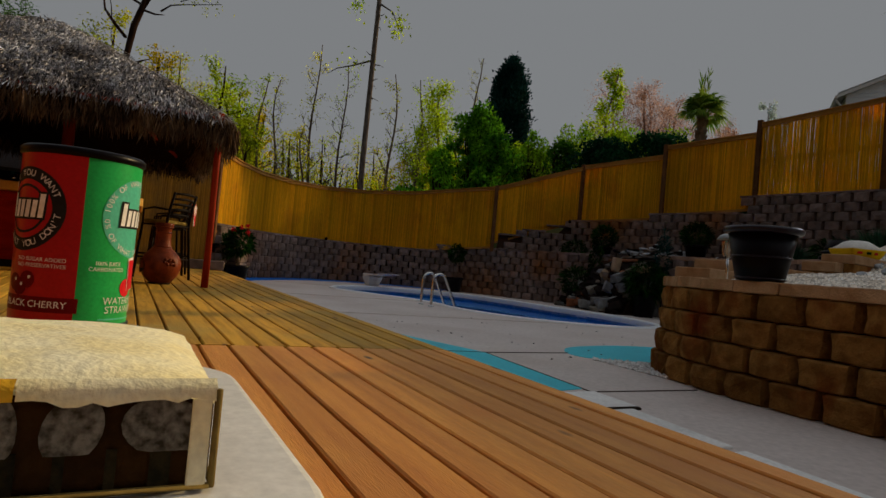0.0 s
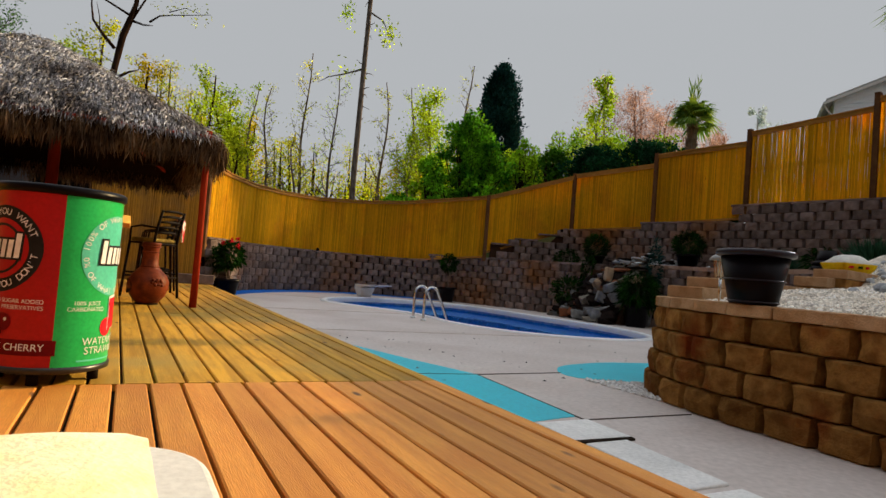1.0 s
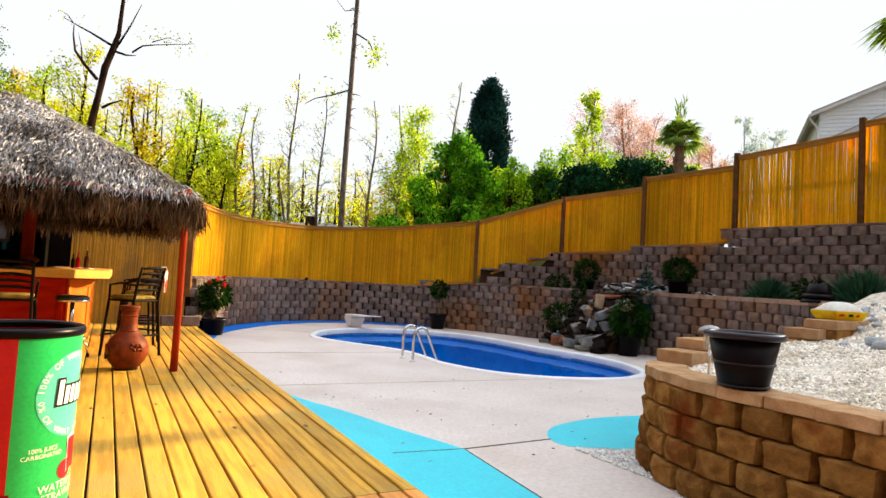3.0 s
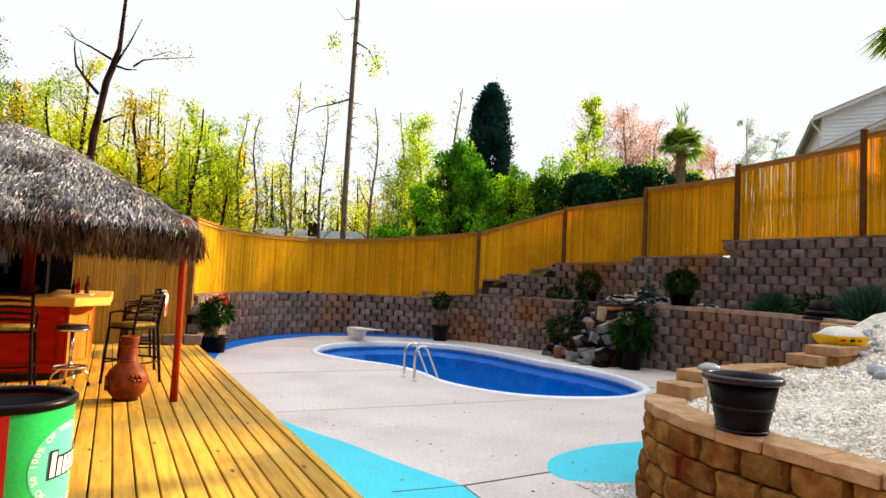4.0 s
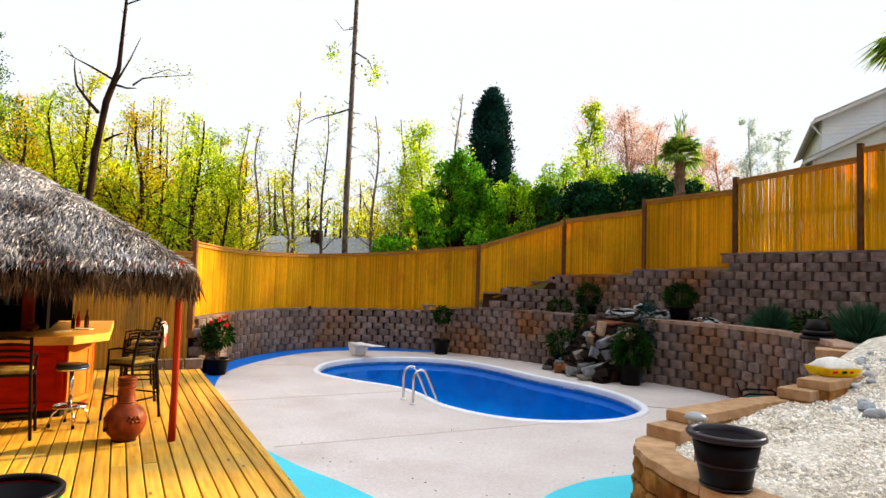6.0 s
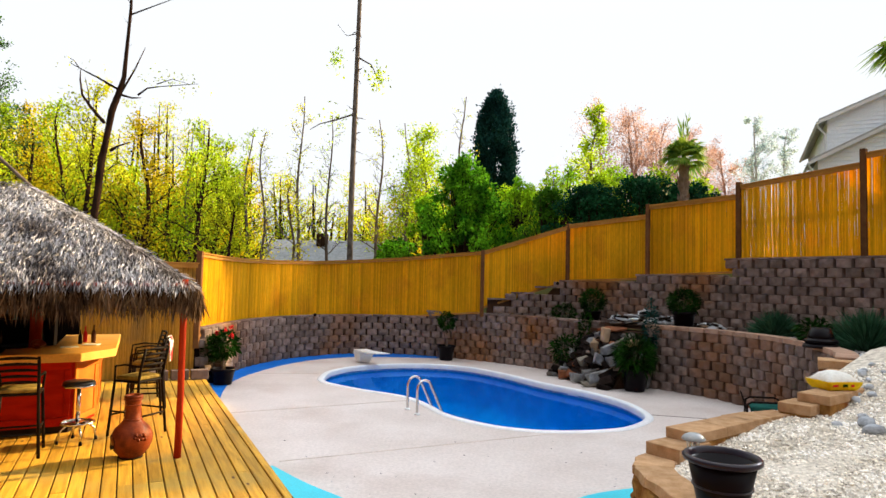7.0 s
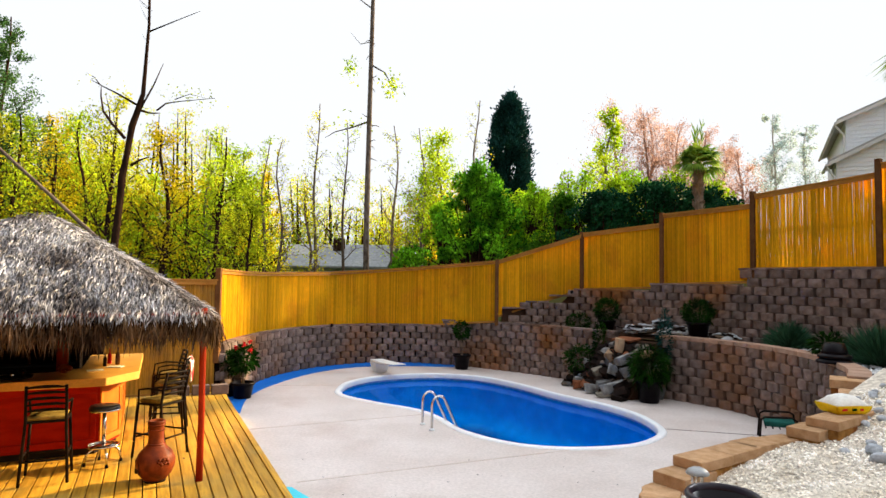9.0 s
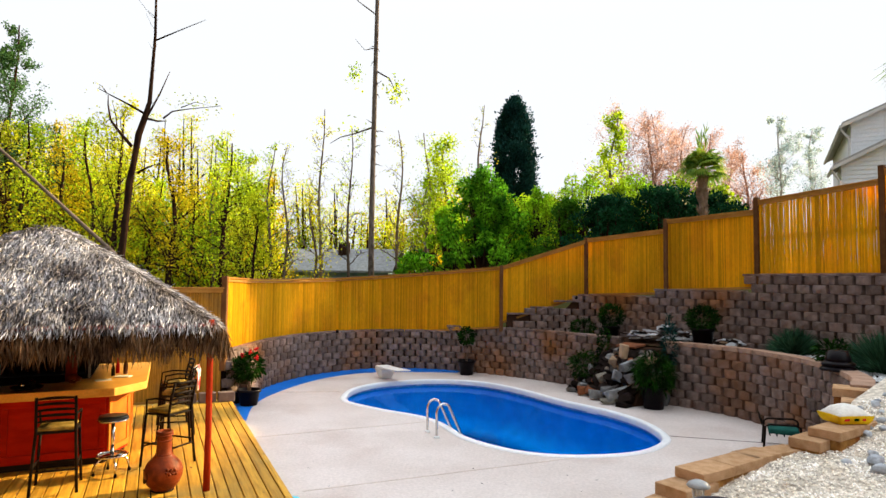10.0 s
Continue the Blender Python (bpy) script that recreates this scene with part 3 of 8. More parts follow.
def build_pool():
    outer = [(-9.0, 25.0), (-9.0, 12.0), (1.5, -6.0), (9.0, -6.0), (9.0, 25.0)]
    bm = bmesh.new()
    hole = offset_loop(POOL, 0.02)
    edges = []
    for loop in (outer, [(p.x, p.y) for p in hole]):
        vs = [bm.verts.new((x, y, G)) for x, y in loop]
        edges += [bm.edges.new((vs[i], vs[(i + 1) % len(vs)])) for i in range(len(vs))]
    bmesh.ops.triangle_fill(bm, use_beauty=True, use_dissolve=False, edges=edges)
    for f in bm.faces:
        f.normal_update()
        if f.normal.z < 0:
            f.normal_flip()
    tagged(part("pavement", bm, M["concrete"]), "pale pinkish broom-finished concrete pool surround", "pavement", kind="structure")
    pool = thing("swimming_pool", "kidney-shaped pool with blue water and white coping", "swimming pool", kind="structure")
    # coping: a rounded bull-nose ring
    n = len(POOL)
    prof = [(-0.05, -0.10), (-0.055, 0.0), (-0.04, 0.022), (0.0, 0.03), (0.07, 0.026), (0.10, 0.006), (0.10, -0.03)]
    rings = [[p + Vector((0, 0, G + z)) for p in offset_loop(POOL, d)] for d, z in prof]
    v = [q for r in rings for q in r]
    f = [(k * n + i, k * n + (i + 1) % n, (k + 1) * n + (i + 1) % n, (k + 1) * n + i) for k in range(len(prof) - 1) for i in range(n)]
    raw("coping", v, [q[::-1] for q in f], M["coping"], pool, "white bull-nose coping", smooth=True)
    # basin: wall and sloping floor
    prof = [(0.0, -0.05), (0.0, -0.16), (0.0, -0.9), (-0.25, -1.2), (-0.8, -1.32)]
    rings = [[p + Vector((0, 0, G + z)) for p in offset_loop(POOL, d)] for d, z in prof]
    v = [q for r in rings for q in r]
    f = [(k * n + i, k * n + (i + 1) % n, (k + 1) * n + (i + 1) % n, (k + 1) * n + i) for k in range(len(prof) - 1) for i in range(n)]
    f.append(tuple((len(prof) - 1) * n + i for i in range(n))[::-1])
    raw("basin", v, f, M["liner"], pool, "blue vinyl liner", smooth=True)
    # lighter band at the waterline
    a, b = [[p + Vector((0, 0, G + z)) for p in offset_loop(POOL, -0.004)] for z in (-0.10, -0.20)]
    raw("waterline_band", a + b, [(i, (i + 1) % n, n + (i + 1) % n, n + i) for i in range(n)], M["liner_band"], pool, "patterned light blue liner border")
    w = [p + Vector((0, 0, G - 0.15)) for p in offset_loop(POOL, -0.006)]
    raw("water", w, [tuple(range(n))[::-1]], water_material(), pool, "still blue water")
    # skimmer mouth
    bm = bmesh.new()
    box(bm, 0, 0, 0, 0.30, 0.03, 0.10, 0.008)
    sk = part("skimmer_frame", bm, M["coping"], pool)
    i = min(range(n), key=lambda k: (POOL[k] - Vector((2.75, 14.4, 0))).length)
    t = POOL[(i + 1) % n] - POOL[i - 1]
    sk.matrix_basis = Matrix.Translation(POOL[i] + Vector((0, 0, G - 0.085))) @ pose(0, 0, 0, 0, 0, math.degrees(math.atan2(t.y, t.x)))


M["liner_band"] = mat("liner_band", (0.07, 0.30, 0.62), (0.30, 0.50, 0.70), 0.4, 14, 40, 0, 0)
DECK_U = (-9.0, 10.6)


def build_deck():
    deck = thing("deck", "weathered timber deck boards, orange near the house and yellower beyond", "deck", kind="structure")
    pitch, w, th = 0.147, 0.1335, 0.035
    rng = random.Random(5)
    meshes = {}

    def plank(length, key):
        k = (round(length, 2), key)
        if k not in meshes:
            bm = bmesh.new()
            box(bm, 0, 0, 0, length, w, th)
            edges = [e for e in bm.edges if abs((e.verts[0].co - e.verts[1].co).normalized().x) > 0.9 and e.verts[0].co.z > 0]
            bmesh.ops.bevel(bm, geom=edges, offset=0.006, segments=1, affect="EDGES")
            meshes[k] = mesh_of("plank", bm, M[key])
        return meshes[k]
    rot = Matrix.Rotation(radians(DECK_ROT), 4, "Z")
    for i in range(46):
        v = pitch * (i + 0.5) - 0.052 if i else 0.0435
        narrow = 0.62 if i == 0 else 1.0
        far_len = [DECK_U[1]] if i % 2 else [3.66, DECK_U[1] - 3.66 - 0.004]
        if i % 3 == 0:
            far_len = [6.1, DECK_U[1] - 6.1 - 0.004]
        at = 0.006
        for L in far_len:
            ob = new("plank", plank(L, "deck_far"))
            ob.parent = deck
            ob.matrix_basis = Matrix.Translation(D(at + L / 2, v, -th / 2 + rng.uniform(-0.0015, 0.0015))) @ rot @ Matrix.Diagonal((1, narrow, 1, 1))
            at += L + 0.004
        # the near boards run a little askew to the far ones
        at, skew = -0.006, 0.012
        v = 0.104 + 0.1492 * (i - 0.5) if i else 0.048
        for L in ([3.05, 5.9] if i % 2 else [4.88, 4.1]):
            ob = new("plank", plank(L, "deck_near"))
            ob.parent = deck
            lean = skew if i else 0.006
            ob.matrix_basis = Matrix.Translation(D(at - L / 2, v - lean * (at - L / 2), -th / 2 + rng.uniform(-0.0015, 0.0015))) @ Matrix.Rotation(-math.atan(lean), 4, "Z") @ rot @ Matrix.Diagonal((1, 0.73 if i == 0 else 1.012, 1, 1))
            at -= L + 0.004
    bm = bmesh.new()
    for u0, u1 in (DECK_U,):
        a = [D(u0, 0.03), D(u1, 0.03), D(u1, 6.9), D(u0, 6.9)]
        slab(bm, [(p.x, p.y) for p in a], -0.21, -0.04)
    part("joists", bm, M["dark"], deck)
    bm = bmesh.new()
    p = [D(DECK_U[0], 0.028), D(DECK_U[0], 0.0), D(DECK_U[1], 0.0), D(DECK_U[1], 0.028)]
    slab(bm, [(q.x, q.y) for q in p][::-1], G + 0.01, -0.038)
    part("fascia", bm, M["deck_far"], deck)


def painted(name, outline, key, label, lift):
    bm = bmesh.new()
    slab(bm, outline, G - 0.01, G + lift)
    bmesh.ops.recalc_face_normals(bm, faces=bm.faces)
    tagged(part(name, bm, M[key]), label, "painted concrete", kind="structure")


def build_paint():
    e = lambda u: tuple(D(u, 0.0)[:2])
    inner = [tuple(p[:2]) for p in smooth_line([(-2.12, 8.02), (-1.43, 7.33), (-0.86, 6.86), (-0.25, 6.27), (0.36, 5.74), (0.40, 5.69), (0.72, 5.0), (1.08, 4.25)], 0.15)]
    painted("pavement_paint_1", [e(4.6)] + inner[1:] + [(0.68, 4.02), e(-0.72)], "teal", "turquoise painted concrete strip beside the timber deck", 0.004)
    lobe = [tuple(p[:2]) for p in smooth_line([(2.7, 7.75), (2.0, 7.42), (1.61, 7.10), (1.32, 6.75), (1.22, 6.40), (1.27, 6.12), (1.45, 5.97)], 0.12)]
    painted("pavement_paint_2", lobe + [(1.95, 6.05), (2.4, 6.6), (2.9, 7.2)], "teal", "turquoise painted concrete patch by the block planter", 0.004)
    inn = [tuple(p[:2]) for p in smooth_line([(-4.45, 12.0), (-4.93, 13.6), (-4.98, 15.13), (-4.65, 17.0), (-4.0, 18.3), (-3.1, 19.0), (-1.8, 19.25), (-0.6, 19.3)], 0.2)]
    out = [(0.0, 20.4), (-2.0, 20.9), (-4.2, 20.6), (-6.0, 18.5), (-6.3, 15.0), (-6.2, 14.2), e(10.55)]
    painted("pavement_paint_3", inn + out + [e(10.0)], "blue", "painted concrete band along the wall foot, tinted blue for its light", 0.004)
    # control joints in the slab
    for i, (a, b) in enumerate([((-0.2, 5.42), (0.40, 5.70)), ((0.40, 5.70), (1.23, 6.25)), ((1.10, 4.25), (1.96, 4.75)), ((-3.9, 10.7), (-0.8, 12.45)), ((3.74, 11.9), (6.1, 11.5)), ((0.40, 5.69), (1.08, 4.25)),
                                ((-2.0, 8.1), (1.9, 10.2)), ((-4.9, 15.2), (-3.45, 15.5))]):
        d = (Vector(b) - Vector(a)).normalized()
        s = Vector((-d.y, d.x)) * (0.003 if i in (3, 6, 7) else 0.006)
        bm = bmesh.new()
        slab(bm, [tuple(Vector(a) - s), tuple(Vector(b) - s), tuple(Vector(b) + s), tuple(Vector(a) + s)], G - 0.01, G + 0.0065)
        bmesh.ops.recalc_face_normals(bm, faces=bm.faces)
        tagged(part("trim_joint", bm, M["joint_faint" if i in (3, 6, 7) else "joint"]), "dark control joint in the concrete", "joint", kind="structure")
    # pale pavers beside the deck, with a dark strip between two of them
    for q in ([(0.74, 4.00), (1.10, 4.23), (1.29, 3.87), (0.91, 3.65)], [(0.97, 3.61), (1.24, 3.78), (1.55, 3.12), (1.30, 2.97)], [(1.34, 2.92), (1.58, 3.06), (1.93, 2.37), (1.70, 2.23)], [(0.69, 3.98), (0.72, 3.995), (0.89, 3.655), (0.86, 3.635)]):
        bm = bmesh.new()
        slab(bm, q[::-1], G - 0.01, G + 0.014)
        bmesh.ops.recalc_face_normals(bm, faces=bm.faces)
        bmesh.ops.bevel(bm, geom=list(bm.edges), offset=0.006, segments=1, affect="EDGES")
        tagged(part("paver", bm, M["paver"]), "pale rectangular paver beside the deck edge", "paver", "pavers beside the deck")
    bm = bmesh.new()
    slab(bm, [(0.90, 3.645), (1.29, 3.865), (1.30, 3.82), (0.96, 3.62)][::-1], G, G + 0.012)
    bmesh.ops.recalc_face_normals(bm, faces=bm.faces)
    tagged(part("edging_strip", bm, M["dark"]), "short dark strip between two pavers", "edging")


# ---- block walls ----
BLOCKS = {}


def block_meshes(key, w, h, d, bulge, count=6, rough=0.008):
    """Rock-faced blocks: the face is broken, its corners are cut back. x along the wall, -y towards the viewer."""
    k = (key, w, h)
    if k not in BLOCKS:
        out = []
        for s in range(count):
            rng = random.Random(s * 7 + 3)
            bm = bmesh.new()
            cols = ((-0.49, 0.085), (-0.415, 0.006), (-0.17, -bulge * 0.35), (0.2, -bulge * 0.4), (0.425, 0.006), (0.49, 0.085)) if key == "block_tan" else ((-0.485, 0.095), (-0.405, 0.006), (-0.14, -bulge), (0.14, -bulge), (0.405, 0.006), (0.485, 0.095))
            rows = ((0.01, 0.024), (0.075, 0.0), (0.5, -0.004), (0.90, 0.0), (0.97, 0.024)) if key == "block_tan" else ((0.0, 0.012), (0.10, 0.0), (0.5, -0.006), (0.88, 0.0), (0.97, 0.012))
            nx, nz = len(cols) - 1, len(rows) - 1
            grid = []
            for i, (cx, cy) in enumerate(cols):
                row = []
                for j, (rz, ry) in enumerate(rows):
                    jit = rough if 0 < i < nx else rough * 0.3
                    row.append(bm.verts.new((cx * w + rng.uniform(-jit, jit), cy + ry + rng.uniform(-jit, jit), rz * h)))
                grid.append(row)
            for i in range(nx):
                for j in range(nz):
                    bm.faces.new((grid[i][j], grid[i + 1][j], grid[i + 1][j + 1], grid[i][j + 1]))
            bk = [bm.verts.new((x, d, z)) for x, z in ((-w * 0.44, 0), (w * 0.44, 0), (w * 0.44, h * 0.97), (-w * 0.44, h * 0.97))]
            bm.faces.new([grid[i][nz] for i in range(nx + 1)] + [bk[2], bk[3]])
            bm.faces.new([grid[0][j] for j in range(nz + 1)] + [bk[3], bk[0]])
            bm.faces.new([grid[nx][nz - j] for j in range(nz + 1)] + [bk[1], bk[2]])
            out.append(mesh_of("block", bm, M[key]))
        BLOCKS[k] = out
    return BLOCKS[k]


def cap_mesh(key, w, h, d):
    k = (key, "cap", w, h)
    if k not in BLOCKS:
        out = []
        for s in range(3):
            rng = random.Random(s + 40)
            bm = bmesh.new()
            box(bm, 0, d / 2, h / 2, w * 0.985, d, h)
            bmesh.ops.subdivide_edges(bm, edges=[e for e in bm.edges if abs(e.verts[0].co.x - e.verts[1].co.x) > 0.1], cuts=3)
            for v in bm.verts:
                edge = 0.010 if v.co.y < 0.01 else 0.003
                v.co += Vector((rng.uniform(-0.003, 0.003), rng.uniform(-edge, edge), rng.uniform(-0.003, 0.003)))
            bmesh.ops.bevel(bm, geom=[e for e in bm.edges if e.calc_face_angle(0) > 0.9], offset=0.007, segments=1, affect="EDGES")
            out.append(mesh_of("cap_block", bm, M[key]))
        BLOCKS[k] = out
    return BLOCKS[k]


def block_wall(name, label, line, base, tops, key, cap_key, bw=0.355, bh=0.20, depth=0.24, bulge=0.03, cap_h=0.09, batter=0.012, cap_w=None, seed=1):
    """Courses of blocks along a line that is walked with the viewer on the right hand; tops: wall top along the line by distance."""
    wall = thing(name, label, "wall", kind="structure")
    rng = random.Random(seed)
    pts = smooth_line(line, bw / 2)
    n = len(pts)

    def top(s):
        for a, z in reversed(tops):
            if s >= a - 1e-6:
                return z
        return tops[0][1]

    def place(ob, i, z, back):
        t = (pts[min(i + 1, n - 1)] - pts[max(i - 1, 0)]).normalized()
        nrm = Vector((-t.y, t.x, 0))
        ob.parent = wall
        ob.matrix_basis = Matrix.Translation(pts[i] + nrm * back + Vector((0, 0, z))) @ Matrix.Rotation(math.atan2(t.y, t.x) + rng.uniform(-0.02, 0.02), 4, "Z")
    ms, cs = block_meshes(key, bw, bh, depth, bulge, rough=0.014 if key == "block_tan" else 0.008), cap_mesh(cap_key, cap_w or bw, cap_h, depth + 0.05)
    course = 0
    zmax = max(z for _, z in tops)
    while base + course * bh < zmax - cap_h - 0.02:
        z = base + course * bh
        for i in range(1 + course % 2, n, 2):
            s = i * bw / 2
            if z + bh <= top(s) - cap_h + 0.05:
                place(new("block", rng.choice(ms)), i, z, course * batter + rng.uniform(-0.006, 0.006))
        course += 1
    for i in range(1, n, 2):
        z = top(i * bw / 2)
        k = int((z - cap_h + 0.05 - base) / bh + 1e-6)
        place(new("cap_block", rng.choice(cs)), i, base + k * bh - 0.004 + (rng.uniform(0, 0.006) if key == "block_tan" else 0.0), k * batter - 0.025 + (rng.uniform(-0.014, 0.014) if key == "block_tan" else 0.0))
    # core that closes the joints
    v, f = [], []
    for i, p in enumerate(pts):
        t = (pts[min(i + 1, n - 1)] - pts[max(i - 1, 0)]).normalized()
        nrm = Vector((-t.y, t.x, 0))
        zt = base + int((min(top(max(i - 3, 0) * bw / 2), top(min(i + 3, n - 1) * bw / 2)) - cap_h + 0.05 - base) / bh + 1e-6) * bh - 0.01
        zh = zt - base
        for off, z in ((0.10, base - 0.05), (0.10 + zh / bh * batter, zt), (depth + 0.1, zt), (depth + 0.1, base - 0.05)):
            v.append(p + nrm * off + Vector((0, 0, z)))
    for i in range(n - 1):
        for k in range(4):
            f.append((4 * i + k, 4 * i + 4 + k, 4 * i + 4 + (k + 1) % 4, 4 * i + (k + 1) % 4))
    f += [(0, 1, 2, 3), (4 * n - 1, 4 * n - 2, 4 * n - 3, 4 * n - 4)]
    raw("core", v, f, M["soil" if name == "wall_upper" else "block_core"], wall)
    return wall


LOWER = [(-5.50, 13.35), (-5.42, 14.1), (-5.52, 16.0), (-5.2, 17.6), (-4.55, 18.8), (-3.5, 19.75), (-2.0, 20.05), (-0.5, 19.6), (1.0, 18.75), (2.6, 17.5), (3.6, 16.4)]
LOWER_R = [(4.55, 15.05), (5.1, 14.55), (5.75, 13.75), (6.2, 12.5), (6.25, 11.2), (5.95, 9.9), (5.5, 9.05)]
UPPER = [(0.9, 18.85), (2.0, 18.95), (3.27, 18.75), (4.3, 17.75), (5.15, 16.85), (6.72, 15.03), (8.35, 12.75), (9.9, 10.4), (11.45, 8.2), (13.0, 5.8), (14.6, 3.4)]
PLANTER = [(2.55, 6.45), (2.08, 6.05), (1.91, 5.72), (1.88, 5.35), (1.94, 4.97), (2.12, 4.50), (2.57, 3.68), (3.11, 2.75), (3.6, 1.8), (4.2, 0.5)]


def build_walls():
    block_wall("wall_pool_back", "grey-brown split-face block retaining wall around the pool", LOWER, G, [(0, 0.98), (9.6, 1.19)], "block", "block", cap_h=0.06, seed=2)
    block_wall("wall_pool_side", "grey-brown split-face block retaining wall with tan caps", LOWER_R, G, [(0, 1.22)], "block", "cap_grey", cap_h=0.09, seed=3)
    block_wall("wall_upper", "tall grey-brown block retaining wall under the fence", UPPER, 1.05, [(0, 1.65), (0.7, 1.85), (1.4, 2.05), (2.0, 2.27), (4.7, 2.45), (7.15, 2.86), (12.2, 3.06)], "block", "block", cap_h=0.05, bh=0.2, seed=4)
    block_wall("wall_planter", "tan rock-face block planter wall with flat caps", PLANTER, G, [(0, 0.622)], "block_tan", "cap", bw=0.355, bh=0.1895, depth=0.28, bulge=0.05, cap_h=0.085, batter=0.02, cap_w=0.355, seed=5)


M["cap_grey"] = mat("brown_cap_block", (0.40, 0.27, 0.20), (0.33, 0.21, 0.15), 0.95, 6, 80, 0.5, 0.1)


# ---- fences ----
def fence_panel(a, b, za, zb, ta, tb, seed, label, post=True, post_h=0.06, first_only=True, rail=0.09):
    """A reed panel between a and b: bottoms za, zb and tops ta, tb; the post stands at a."""
    a, b = Vector((*a, 0)), Vector((*b, 0))
    d = b - a
    L = d.length
    yaw = math.degrees(math.atan2(d.y, d.x))
    f = thing("fence_panel", label, "fence", a.x, a.y, 0, yaw, "reed fence panels")
    rng = np.random.default_rng(seed)
    verts, faces = [], []
    for layer in range(2 if seed == 3 else 1):
        x = -0.012 if 20 <= seed < 40 else 0.03
        while x < L - (-0.012 if 20 <= seed < 40 else 0.03):
            w = rng.uniform(0.014, 0.034)
            k = (x + w / 2) / L
            z0, z1 = za + (zb - za) * k + 0.03, ta + (tb - ta) * k - 0.02
            y = rng.uniform(-0.006, 0.006) + 0.035 * layer
            lean = rng.normal(0, 0.006)
            r = w / 2
            i = len(verts)
            # crooked reeds leave short slits of light between them
            bends = 6 if seed in (3, 4, 5) else 1
            for k in range(bends + 1):
                dx = lean * k / bends + (rng.normal(0, 0.0024 if seed in (4, 5) else 0.0015) if bends > 1 else 0.0)
                for j in range(5):
                    t = math.pi * j / 4
                    verts.append((x + r + dx - r * math.cos(t), y - r * 0.8 * math.sin(t), z0 + (z1 - z0) * k / bends))
            for k in range(bends):
                for j in range(4):
                    faces.append((i + j, i + j + 1, i + 6 + j, i + 5 + j))
                faces.append((i + 4, i, i + 5, i + 9))
                i += 5
            x += w + (-0.0048 if seed in (4, 5) else -0.0015 if rng.random() < 0.985 else rng.uniform(0.003, 0.008))
    ob = raw("reed_screen", verts, faces, M["reed_shade" if seed >= 40 else "reed"], f, "upright reeds coloured brown for their shade" if seed >= 40 else "upright golden reeds")
    ob["kind"] = "stuff"

    if seed not in (3, 4, 5):
        bm = bmesh.new()
        e = 0.001 if 20 <= seed < 40 else 0.02
        vs = [bm.verts.new(q) for q in ((e, 0.012, za), (L - e, 0.012, zb), (L - e, 0.012, tb), (e, 0.012, ta), (e, 0.02, za), (L - e, 0.02, zb), (L - e, 0.02, tb), (e, 0.02, ta))]
        for q in ((0, 1, 2, 3), (7, 6, 5, 4), (0, 4, 5, 1), (3, 2, 6, 7), (0, 3, 7, 4), (1, 5, 6, 2)):
            bm.faces.new([vs[i] for i in q])
        part("backing_mat", bm, M["reed_shade" if seed >= 40 else "reed"], f)

    def bar(name, z0, z1, t, dep, off=0.0, key="rail"):
        bm = bmesh.new()
        box(bm, 0, 0, 0, (Vector((L, 0, z1 - z0))).length, dep, t, 0.006)
        o = part(name, bm, M[key], f)
        o.matrix_basis = Matrix.Translation((L / 2, off, (z0 + z1) / 2)) @ Matrix.Rotation(-math.atan2(z1 - z0, L), 4, "Y")
    bar("top_cap", ta + 0.015, tb + 0.015, 0.035, 0.13)
    bar("top_rail", ta - 0.05, tb - 0.05, rail, 0.03, -0.034)
    bar("bottom_rail", za + 0.02, zb + 0.02, 0.06, 0.03, -0.034)
    bar("back_rail", (za + ta) / 2, (zb + tb) / 2, 0.09, 0.04, 0.05)
    if post:
        bm = bmesh.new()
        h = max(ta, 0) + post_h - (za - 0.25)
        box(bm, 0, -0.02, za - 0.25 + h / 2, 0.11, 0.12, h, 0.008)
        part("post", bm, M["postwood"], f, "dark stained square post")
    return f


FENCE = [((0.71, 19.05), 1.36, 3.10), ((3.35, 19.15), 2.28, 3.98), ((5.26, 17.27), 2.45, 4.38), ((6.84, 15.19), 2.86, 4.72), ((8.42, 13.0), 2.95, 4.98), ((10.0, 10.75), 3.10, 5.2), ((11.6, 8.4), 3.2, 5.4)]


